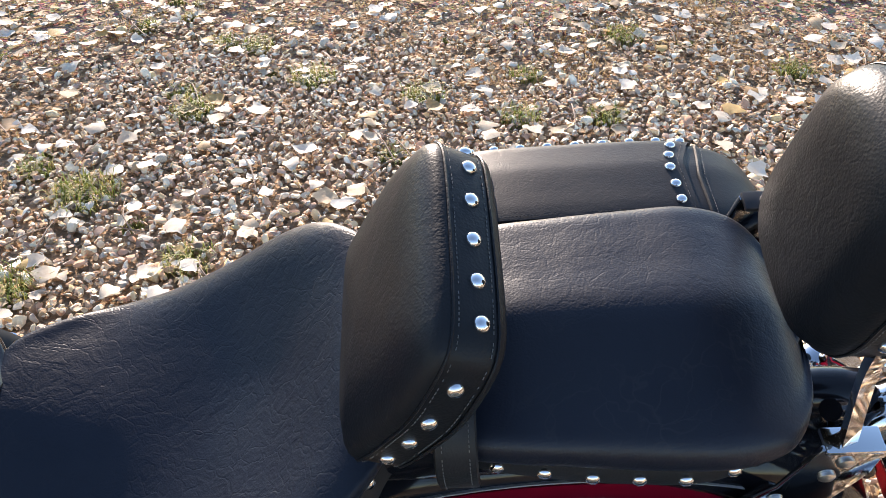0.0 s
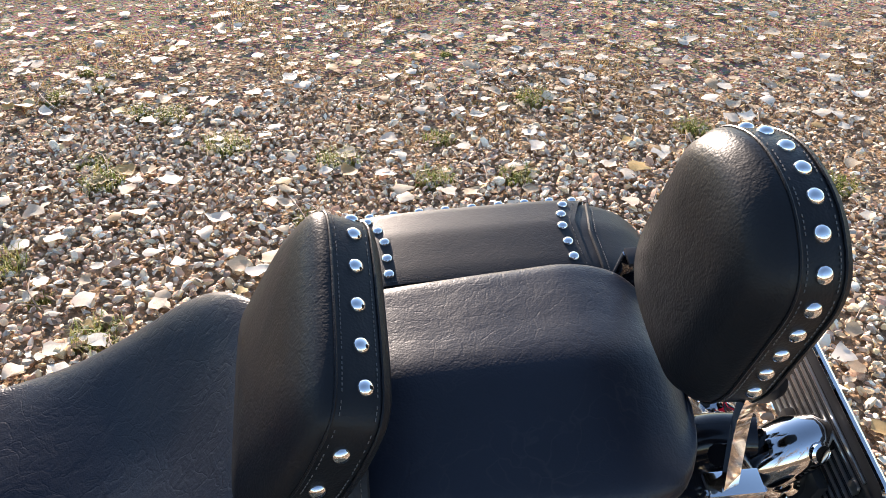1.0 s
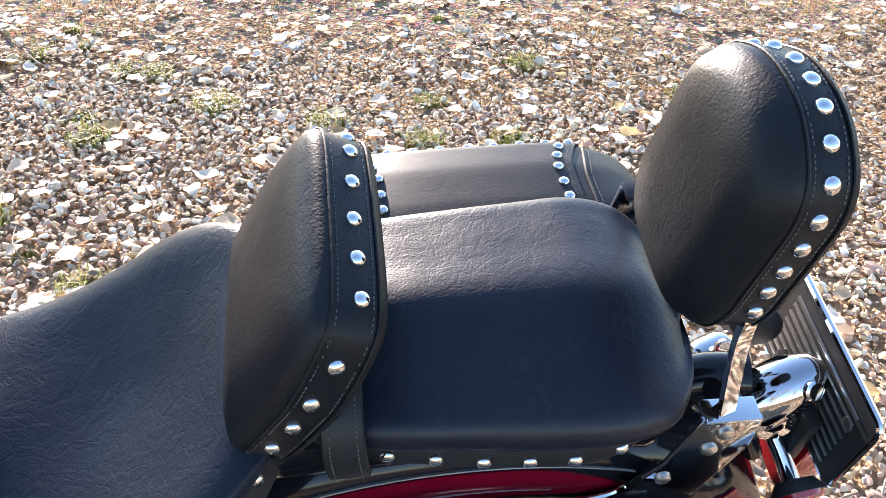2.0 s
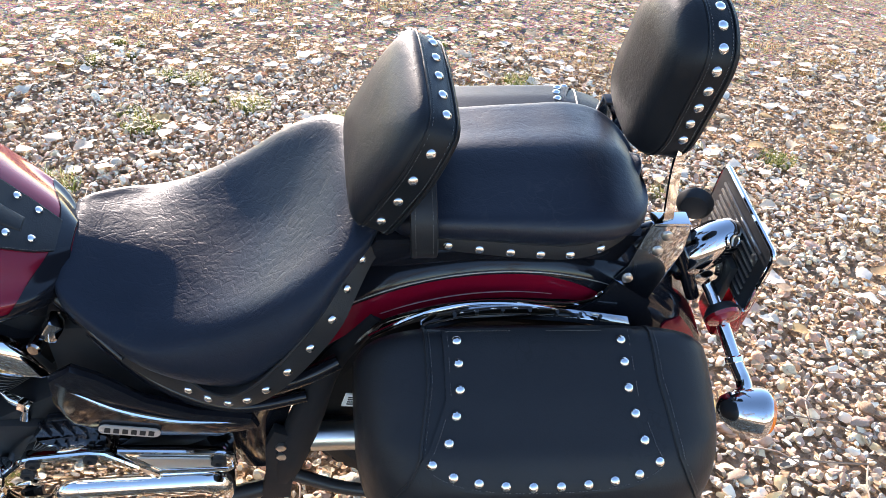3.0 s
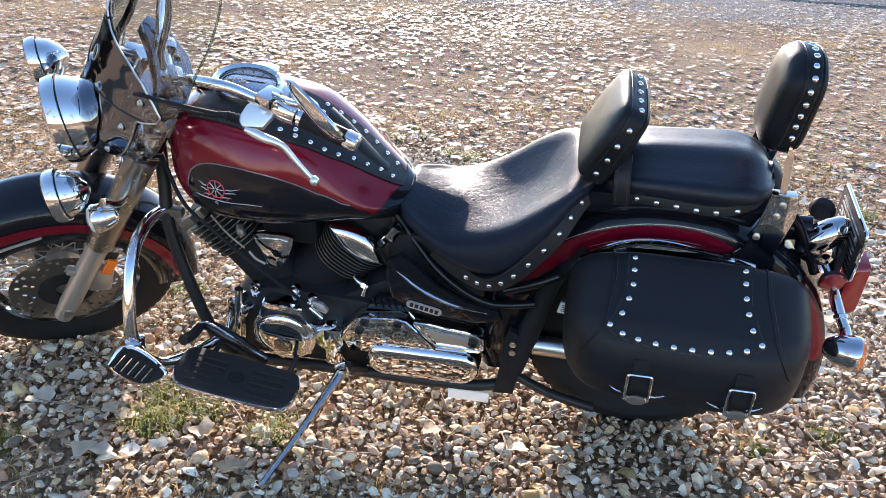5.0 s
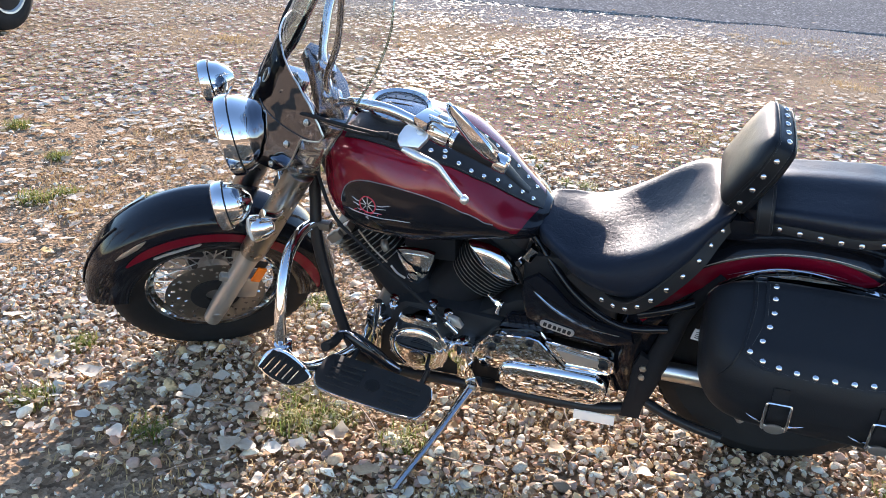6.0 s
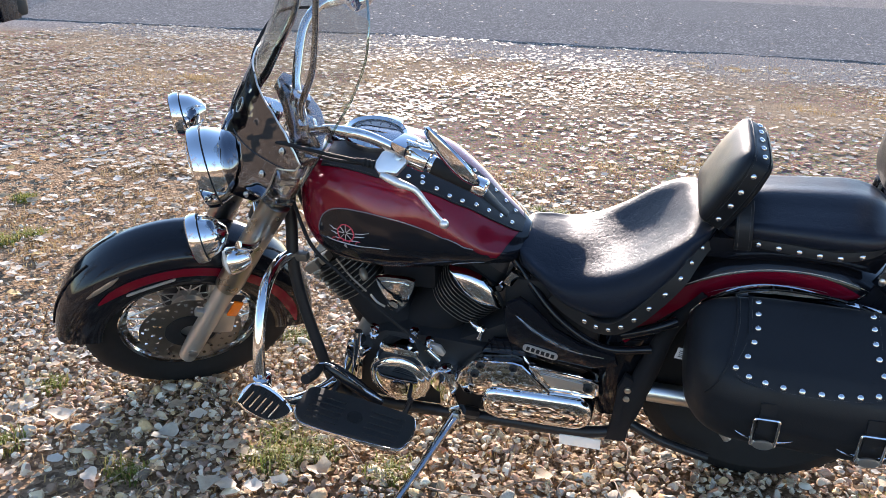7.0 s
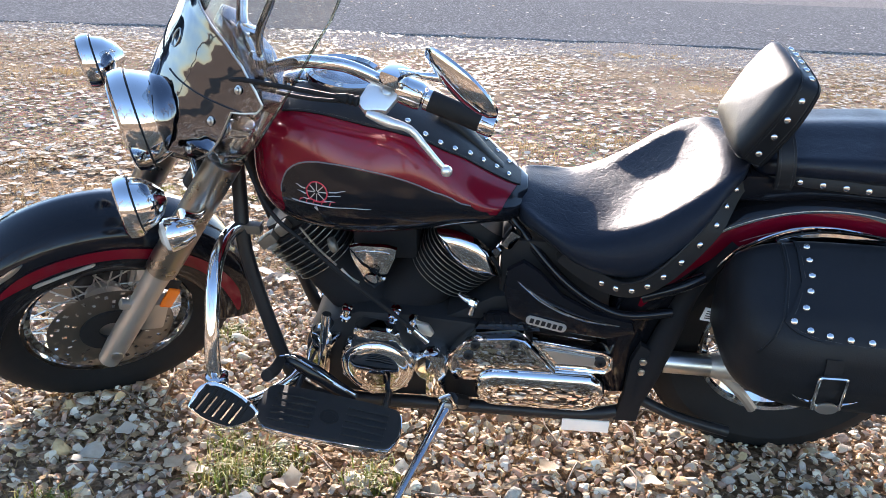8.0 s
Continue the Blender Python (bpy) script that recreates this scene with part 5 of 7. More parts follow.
for s in (-1, 1):
    cup = (0.498, -0.125, 0.632) if s < 0 else (0.488, 0.052, 0.702)
    cup_way = (0.1, -0.95, -0.22) if s < 0 else (0.45, 0.88, -0.1)
    low = part("round_reflector", revolve([(-0.012, 0.012), (-0.011, 0.022), (0.0, 0.030), (0.004, 0.031)], cup, cup_way, 24), SATIN, moto, "black lamp cup with a red lens")
    part("red_lens", revolve([(0.003, 0.029), (0.010, 0.027), (0.015, 0.014), (0.016, 0)], cup, cup_way, 24), REDLENS, low, "round red reflector")
    c = Vector((0.548, -0.247, 0.530)) if s < 0 else Vector((0.565, 0.165, 0.440))
    way = (0.95, s * 0.18, -0.05)
    sig = part("rear_indicator", revolve([(-0.062, 0.006), (-0.058, 0.018), (-0.035, 0.034), (-0.004, 0.041), (0.006, 0.042), (0.012, 0.039)], c, way, 28), DARKCHROME, moto, "chrome bullet turn signal on a long stalk")
    part("amber_lens", revolve([(0.010, 0.037), (0.020, 0.033), (0.028, 0.016), (0.030, 0)], c, way, 28), AMBER, sig, "amber lens")
    part("stalk", tube([(0.480, s * 0.02, 0.640), (0.506, s * 0.06, 0.615), Vector((0.515, s * 0.10, 0.59)).lerp(c, 0.45), Vector((0.515, s * 0.10, 0.59)).lerp(c, 0.7), c + Vector((-0.02, 0, 0.012))], [0.010, 0.0105, 0.012, 0.013, 0.016], 12, 24), CHROME, sig, "chrome turn signal stalk")
    part("stalk_ring", revolve([(-0.006, 0.0125), (-0.004, 0.0155), (0.004, 0.0155), (0.006, 0.0125)], Vector((0.515, s * 0.10, 0.59)).lerp(c, 0.45), (0.1, s * 0.6, -0.45), 16), CHROME, sig)

# ---- frame ----
chassis = part("frame", tube([HEAD - RAKE * 0.10, HEAD + RAKE * 0.06], 0.034, 18), FRAME, moto, "black tubular steel frame")
for s in (-1, 1):
    part("down_tube", tube([(-1.13, s * 0.03, 0.76), (-1.125, s * 0.06, 0.66), (-1.115, s * 0.10, 0.54), (-1.07, s * 0.13, 0.36), (-1.03, s * 0.14, 0.22), (-0.99, s * 0.14, 0.165), (-0.93, s * 0.14, 0.15), (-0.60, s * 0.14, 0.15), (-0.33, s * 0.14, 0.15), (-0.22, s * 0.13, 0.165)], 0.0165, 12, 60), FRAME, chassis, "black frame tube")
    part("rear_post", tube([(-0.215, s * 0.12, 0.17), (-0.19, s * 0.13, 0.28), (-0.16, s * 0.13, 0.40), (-0.12, s * 0.12, 0.53), (-0.05, s * 0.11, 0.64)], [0.026, 0.03, 0.028, 0.02, 0.018], 12, 24), MATT, chassis)
    part("seat_tube", tube([(-0.52, s * 0.06, 0.64), (-0.40, s * 0.13, 0.53), (-0.28, s * 0.15, 0.465), (-0.16, s * 0.14, 0.47)], 0.011, 10, 24), BLACK, chassis)
    part("cover_tube", tube([(-0.235, s * 0.165, 0.525), (-0.165, s * 0.165, 0.555), (-0.11, s * 0.15, 0.575)], 0.013, 12, 10), BLACK, chassis)
    plate_out = [Vector((x, s * 0.150, z)) for x, z in ((-0.250, 0.145), (-0.195, 0.145), (-0.185, 0.27), (-0.185, 0.36), (-0.215, 0.38), (-0.232, 0.33), (-0.236, 0.23))]
    gus = part("gusset", prism(plate_out, (0, -s * 0.02, 0), 0.004), MATT, chassis, "black frame gusset")
    for x, z in ((-0.205, 0.335), (-0.205, 0.305)):
        part("bolt", revolve([(0, 0.0095), (0.006, 0.0095), (0.008, 0.006), (0.008, 0)], (x, s * 0.150, z), (0, s, 0), 6), STEEL, chassis)
    arm = part("swingarm", tube([(-0.20, s * 0.095, 0.30), (-0.08, s * 0.105, 0.30), (0.05, s * 0.112, 0.31), (0.13, s * 0.112, 0.315)], [0.028, 0.026, 0.026, 0.034], 12, 16), FRAME, moto, "black swingarm")
    part("axle_nut", revolve([(0, 0.018), (0.014, 0.018), (0.016, 0.012), (0.016, 0)], (0.13, s * 0.135, 0.315), (0, s, 0), 6), STEEL, arm)
    part("exhaust_hanger", tube([(-0.19, s * 0.13, 0.20), (-0.10, s * 0.145, 0.165), (0.02, s * 0.15, 0.135)], 0.013, 10, 12), FRAME, chassis)
shaft = part("drive_shaft", tube([(-0.155, -0.122, 0.315), (-0.03, -0.125, 0.315)], 0.026, 16), STEEL, moto, "bare metal drive shaft tube")
part("shaft_boot", revolve([(-0.02, 0.026), (0.0, 0.031), (0.03, 0.032), (0.05, 0.04), (0.09, 0.055), (0.12, 0.058), (0.14, 0.04)], (-0.03, -0.125, 0.315), (1, 0, 0), 20), ALLOY, shaft, "cast final drive housing")
part("shaft_arm", tube([(-0.02, -0.14, 0.30), (0.03, -0.15, 0.255), (0.06, -0.15, 0.215)], 0.012, 8, 8), ALLOY, shaft)
part("side_sticker", prism([Vector((x, -0.166, z)) for x, z in ((-0.105, 0.475), (-0.070, 0.470), (-0.062, 0.500), (-0.098, 0.508))], (0, 0.003, 0), 0), LABEL, chassis, "small white label with grey lines")
for k in range(4):
    part("label_line", box((-0.084 + 0.001 * k, -0.1665, 0.480 + 0.006 * k), (0.026, 0.0012, 0.0018), 0, Matrix.Rotation(radians(6), 4, "Y")), SATIN, chassis)
part("rail_label", box((-0.315, -0.157, 0.128), (0.112, 0.004, 0.036), 0.001), LABEL, chassis, "pale rail cover plate")

# ---- engine ----
CASE = Vector((-0.80, 0, 0.27))
engine = part("engine", prism([Vector((x, -0.130, z)) for x, z in ((-1.00, 0.20), (-0.99, 0.30), (-0.94, 0.37), (-0.86, 0.41), (-0.74, 0.41), (-0.62, 0.40), (-0.50, 0.385), (-0.36, 0.37), (-0.30, 0.32), (-0.31, 0.20), (-0.42, 0.165), (-0.85, 0.155), (-0.96, 0.17))], (0, 0.26, 0), 0.018), SATIN, moto, "black and chrome V-twin engine")
for name, lean_deg in (("front", -37), ("rear", 37)):
    way = Vector((math.sin(radians(lean_deg)), 0, math.cos(radians(lean_deg))))
    tan = Vector((way.z, 0, -way.x))
    base = CASE + Vector((-0.008 if lean_deg > 0 else -0.02, 0, 0.051 if lean_deg > 0 else 0.03))

    def block(h0, h1, wx, wy, r, mat, nm, lab="", grow=1.0):
        rings = []
        for h, k in ((h0, 1.0), (h1, grow)):
            rings.append([base + way * h + tan * p * k + Vector((0, q * k, 0)) for p, q in rounded(wx, wy, r)])
        return part(nm, loft(rings), mat, engine, lab, sharp=30)
    off = 0.018 if lean_deg < 0 else 0.0
    base = base + tan * off
    block(0.05, 0.345, 0.146, 0.190, 0.066, MATT, "cylinder", "black finned cylinder")
    for k in range(7):
        h = 0.100 + 0.0125 * k
        fin = [base + way * h + tan * p + Vector((0, q, 0)) for p, q in rounded(0.126 + 0.001 * k, 0.170, 0.060, 6)]
        part("cooling_fin", prism(fin, way * 0.0030, 0), MATT, engine)
    first_h, gap, count = (0.198, 0.0118, 9) if lean_deg > 0 else (0.232, 0.0150, 8)
    shift = 0.012 if lean_deg > 0 else 0.0
    for k in range(count):
        u = k / (count - 1)
        fin = [base + way * (first_h + gap * k) + tan * (p + shift + 0.004 * u) + Vector((0, q, 0)) for p, q in rounded(0.162 + 0.026 * u, 0.214 + 0.012 * u, 0.072, 8)]
        bm = prism(fin, way * 0.0022, 0)
        for f_ in bm.faces:
            f_.material_index = 1 if len(f_.verts) == 4 else 0
        part("cooling_fin", bm, (SATIN, FINS), engine, "thin cooling fin with a bright edge")
    block(0.325, 0.375, 0.15, 0.16, 0.05, SATIN, "cylinder_head", "", 0.85)
    base = base - tan * off
    if lean_deg < 0:
        for p, h, w in ((-0.030, 0.360, 0.044), (0.018, 0.364, 0.030)):
            part("rocker_box", box(base + way * h + tan * p + Vector((0, -0.092, 0)), (w, 0.03, 0.026), 0.006, Matrix.Rotation(radians(lean_deg), 4, "Y")), DISC, engine, "cast alloy rocker box")
    # pointed chrome head cover on each flank
    for s in (-1, 1) if lean_deg > 0 else ():
        c = base + way * 0.321 + tan * 0.006 + Vector((0, s * 0.106, 0))
        rings = []
        for d, k in ((0.0, 1.0), (0.009, 0.985), (0.017, 0.93), (0.024, 0.80), (0.029, 0.55), (0.031, 0.30), (0.0315, 0.05)):
            rings.append([c + Vector((0, s * d, 0)) + tan * (0.092 * k * t) + way * (0.036 * k * (1 - abs(t) ** 2.0) * sg + 0.004) for t, sg in [(math.cos(a), 1 if math.sin(a) >= 0 else -1) for a in (2 * math.pi * i / 28 for i in range(28))]])
        part("head_cover", loft(rings), CHROME, engine, "almond-shaped chrome head cover", sharp=70)
    if lean_deg > 0:
        plug = part("spark_plug", tube([(-0.630, -0.100, 0.456), (-0.614, -0.112, 0.452), (-0.585, -0.124, 0.446)], [0.005, 0.0085, 0.0085], 12), CHROME, engine, "chrome breather fitting")
        part("plug_nut", revolve([(-0.007, 0.010), (-0.006, 0.012), (0.006, 0.012), (0.007, 0.010)], (-0.596, -0.120, 0.448), (0.93, -0.35, -0.15), 6), CHROME, plug)
        part("plug_foot", tube([(-0.594, -0.122, 0.444), (-0.600, -0.126, 0.420)], [0.006, 0.009], 10), CHROME, plug)
    else:
        part("plug_cap", tube([(-0.912, -0.118, 0.598), (-0.906, -0.130, 0.588), (-0.900, -0.134, 0.576)], [0.008, 0.011, 0.008], 12, 8), DISC, engine, "grey spark plug cap")
part("battery_box", box((-0.415, 0, 0.50), (0.25, 0.20, 0.22), 0.015), SATIN, engine, "black battery box")
part("engine_top", prism([Vector((x, -0.118, z)) for x, z in ((-0.66, 0.40), (-0.545, 0.47), (-0.52, 0.47), (-0.30, 0.40))], (0, 0.236, 0), 0.008), SATIN, engine)
air_out = [Vector((x, 0.128, z)) for x, z in ((-1.04, 0.44), (-1.06, 0.56), (-0.98, 0.645), (-0.62, 0.645), (-0.55, 0.56), (-0.60, 0.44), (-0.74, 0.40), (-0.90, 0.40))]
part("air_cleaner", prism(air_out, (0, 0.055, 0), 0.016), SATIN, engine, "black air cleaner cover")
# triangular chrome cover between the cylinders
tri = [Vector((x, -0.132, z)) for x, z in ((-0.868, 0.598), (-0.845, 0.604), (-0.785, 0.604), (-0.762, 0.598), (-0.766, 0.575), (-0.790, 0.515), (-0.815, 0.488), (-0.842, 0.515), (-0.864, 0.575))]
part("side_cover", prism(tri, (0, -0.018, 0), 0.007), CHROME, engine, "triangular chrome cover")
part("cover_inset", prism([p * 0.72 + Vector((-0.816, -0.132, 0.560)) * 0.28 + Vector((0, -0.019, 0)) for p in tri], (0, -0.004, 0), 0.002), CHROME, engine)
part("cover_boss", revolve([(0, 0.016), (0.006, 0.014), (0.008, 0.008), (0.008, 0)], (-0.816, -0.172, 0.535), (0, -1, 0), 18), CHROME, engine)
part("intake", box((-0.80, 0, 0.575), (0.15, 0.15, 0.11), 0.02), MATT, engine)
for p, q, r in (((-0.974, -0.137, 0.634), (-0.899, -0.140, 0.543), 0.0024), ((-0.888, -0.14, 0.534), (-0.851, -0.14, 0.499), 0.0030)):
    part("cable", tube([p, (Vector(p) + Vector(q)) / 2 + Vector((0, -0.006, 0)), q], r, 8, 14), STEEL, engine, "thin grey wire over the fins")
part("long_cable", tube([(-1.10, -0.09, 0.80), (-1.03, -0.16, 0.69), (-0.950, -0.185, 0.625), (-0.850, -0.195, 0.535), (-0.750, -0.20, 0.450), (-0.690, -0.205, 0.395)], 0.0050, 8, 40), RUBBER, engine, "long black clutch cable")
part("cable_ferrule", tube([(-0.722, -0.203, 0.425), (-0.690, -0.205, 0.395)], 0.007, 10), CHROME, engine)
# generator cover: a round chrome drum with a stepped face
gcov = Vector((-0.810, -0.125, 0.291))
drum = part("generator_cover", revolve([(0, 0.090), (0.036, 0.090), (0.048, 0.088), (0.056, 0.083), (0.060, 0.076), (0.060, 0.072), (0.066, 0.066), (0.069, 0.050), (0.070, 0.030), (0.0705, 0.0)], gcov, (0, -1, 0), 44), CHROME, engine, "round polished generator cover")
part("cover_badge", revolve([(0, 0.026), (0.003, 0.025), (0.004, 0.020), (0.004, 0.0)], gcov + Vector((0, -0.0685, -0.022)), (0, -1, -0.1), 24), COWL, engine, "dark round disc")
for k in range(6):
    a = radians(60 * k + 20)
    p = gcov + Vector((0.080 * math.cos(a), -0.046, 0.080 * math.sin(a)))
    part("cover_bolt", revolve([(0, 0.009), (0.008, 0.009), (0.010, 0.006), (0.010, 0.004), (0.006, 0.003), (0.006, 0)], p, (0, -1, 0), 14), CHROME, engine)
hood = [Vector((x, -0.128, z)) for x, z in ((-0.872, 0.345), (-0.862, 0.392), (-0.845, 0.402), (-0.775, 0.396), (-0.762, 0.388), (-0.735, 0.345), (-0.745, 0.335), (-0.860, 0.335))]
part("cover_lip", prism(hood, (0, -0.056, 0), 0.009), CHROME, engine, "polished upper lip")
part("breather", revolve([(0, 0.030), (0.045, 0.030), (0.05, 0.024), (0.05, 0)], (-0.925, -0.12, 0.345), (-0.4, -1, 0.2), 20), CHROME, engine)
part("front_cover", prism([Vector((x, -0.13, z)) for x, z in ((-0.985, 0.25), (-0.978, 0.305), (-0.958, 0.345), (-0.912, 0.368), (-0.905, 0.345), (-0.922, 0.312), (-0.93, 0.24))], (0, -0.03, 0), 0.008), CHROME, engine, "bright engine front plate")
part("oil_pipe", tube([(-0.925, -0.16, 0.42), (-0.935, -0.165, 0.34), (-0.95, -0.16, 0.25)], 0.011, 10, 12), CHROME, engine)
for x, z in ((-0.885, 0.425), (-0.775, 0.43), (-0.735, 0.405)):
    part("fitting", revolve([(0, 0.013), (0.012, 0.013), (0.014, 0.009), (0.035, 0.008), (0.037, 0.012), (0.045, 0.012), (0.047, 0)], (x, -0.15, z - 0.02), (0.25, -0.35, 1), 12), CHROME, engine)
part("bracket_plate", prism([Vector((x, -0.190, z)) for x, z in ((-0.719, 0.435), (-0.690, 0.428), (-0.678, 0.406), (-0.684, 0.396), (-0.708, 0.404))], (0, 0.012, 0), 0.003), LEVER, engine, "bright cable bracket")
part("starter_gear", revolve([(0, 0.045), (0.05, 0.045), (0.06, 0.038), (0.06, 0)], (-0.685, -0.125, 0.300), (0, -1, 0), 26), CHROME, engine, "polished gear case boss")
part("gear_link", box((-0.675, -0.165, 0.275), (0.05, 0.05, 0.13), 0.014), CHROME, engine)
# long chrome side case: stepped upper plate, chevron and capsule
upper = [Vector((x, -0.135, z)) for x, z in ((-0.650, 0.315), (-0.640, 0.345), (-0.605, 0.385), (-0.585, 0.392), (-0.500, 0.400), (-0.478, 0.396), (-0.430, 0.345), (-0.405, 0.318), (-0.42, 0.285), (-0.63, 0.27))]
case = part("side_case", prism(upper, (0, -0.052, 0), 0.010), CHROME, engine, "long polished drive case", sharp=30)
tail_pl = [Vector((x, -0.135, z)) for x, z in ((-0.458, 0.392), (-0.300, 0.372), (-0.282, 0.362), (-0.280, 0.330), (-0.292, 0.318), (-0.405, 0.322))]
part("case_tail", prism(tail_pl, (0, -0.045, 0), 0.008), CHROME, engine, "polished tapered case plate", sharp=30)
inset = [Vector((x, -0.181, z)) for x, z in ((-0.430, 0.378), (-0.318, 0.363), (-0.310, 0.338), (-0.400, 0.340))]
part("case_recess", prism(inset, (0, -0.004, 0), 0.0015), ALLOY, engine)
stadium = [Vector((-0.435 + px, -0.140, 0.262 + pz)) for px, pz in rounded(0.300, 0.108, 0.050, 9)]
centre_cap = Vector((-0.435, 0, 0.262))
rings = []
for d, k in ((0.0, 1.0), (0.030, 1.0), (0.042, 0.985), (0.052, 0.94), (0.060, 0.85), (0.064, 0.70), (0.066, 0.4), (0.0665, 0.05)):
    inset = 0.054 * (1 - k)
    rings.append([Vector((centre_cap.x + (p.x - centre_cap.x) * (1 - inset / 0.15), p.y - d, centre_cap.z + (p.z - centre_cap.z) * k)) for p in stadium])
part("case_capsule", loft(rings), CHROME, engine, "rounded polished case")
for x, z in ((-0.600, 0.352), (-0.585, 0.384), (-0.498, 0.390)):
    part("case_bolt", revolve([(0, 0.011), (0.010, 0.011), (0.012, 0.008), (0.012, 0.005), (0.006, 0.004), (0.006, 0)], (x, -0.183, z), (0, -1, 0), 14), SATIN, engine)
part("case_screw", revolve([(0, 0.013), (0.006, 0.013), (0.008, 0.010), (0.008, 0.006), (0.003, 0.005), (0.003, 0)], (-0.305, -0.180, 0.350), (0, -1, 0), 18), SATIN, engine)
part("small_cover", prism([Vector((x, -0.13, z)) for x, z in ((-0.59, 0.395), (-0.56, 0.44), (-0.46, 0.45), (-0.44, 0.40))], (0, -0.02, 0), 0.006), BLACK, engine)
for k in range(6):
    part("case_fin", box((-0.565 + 0.018 * k, -0.152, 0.424), (0.004, 0.006, 0.04), 0.001, Matrix.Rotation(radians(-12), 4, "Y")), BLACK, engine)
for rim_line in (upper[:8], tail_pl + tail_pl[:1]):
    part("case_rim", tube([p + Vector((0, -0.049 if rim_line[0].x < -0.5 else -0.043, 0)) for p in rim_line], 0.0048, 8), CHROME, engine, "bright raised edge of the case")
# exhaust headers on the far flank
for s0, pts in ((1, [(-1.03, 0.05, 0.50), (-1.09, 0.11, 0.44), (-1.05, 0.16, 0.30), (-0.90, 0.19, 0.22), (-0.5, 0.20, 0.20), (0.1, 0.205, 0.22), (0.5, 0.21, 0.24)]),):
    part("exhaust_pipe", tube(pts, [0.022, 0.022, 0.022, 0.024, 0.034, 0.042, 0.042], 16, 50), CHROME, moto, "chrome exhaust pipe")

# side cover below the seat with its badge drawn as a plain shape
cov = [Vector((x, -0.150, z)) for x, z in ((-0.525, 0.575), (-0.49, 0.60), (-0.455, 0.575), (-0.40, 0.515), (-0.33, 0.475), (-0.245, 0.455), (-0.235, 0.425), (-0.30, 0.405), (-0.46, 0.425), (-0.515, 0.46), (-0.53, 0.52))]
for s in (-1, 1):
    o = [Vector((p.x, -s * p.y, p.z)) for p in cov]
    side = part("body_side_cover", prism(o, (0, s * 0.020, 0), 0.010), BLACK, moto, "glossy black side cover", sharp=40)
    bm_ = [Vector((-0.432 + px * math.cos(0.24) + pz * math.sin(0.24), s * 0.1712, 0.442 - px * math.sin(0.24) + pz * math.cos(0.24))) for px, pz in rounded(0.092, 0.024, 0.011)]
    part("badge", prism(bm_, (0, s * 0.003, 0), 0.001), SILVER, side, "silver oval badge with dark bars")
    for k in range(6):
        px = -0.0325 + 0.013 * k
        part("badge_bar", prism([Vector((-0.432 + (px + a) * math.cos(0.24) + c * math.sin(0.24), s * 0.1745, 0.442 - (px + a) * math.sin(0.24) + c * math.cos(0.24))) for a, c in rounded(0.0088, 0.0125, 0.0015, 2)], (0, s * 0.0008, 0), 0), SATIN, side)
    part("chrome_spear", tube([(-0.50, s * 0.168, 0.55), (-0.44, s * 0.172, 0.50), (-0.36, s * 0.172, 0.462), (-0.27, s * 0.168, 0.445)], [0.002, 0.004, 0.004, 0.002], 8, 20), CHROME, side)
part("knee_fitting", box((-0.520, -0.10, 0.615), (0.026, 0.03, 0.045), 0.007, Matrix.Rotation(radians(30), 4, "Y")), DARKCHROME, moto, "chrome seat bracket")
part("ignition_lock", revolve([(0, 0.011), (0.02, 0.011), (0.023, 0.008), (0.023, 0)], (-0.545, -0.100, 0.585), (-0.2, -1, 0.2), 18), COWL, moto, "round dark chrome lock")

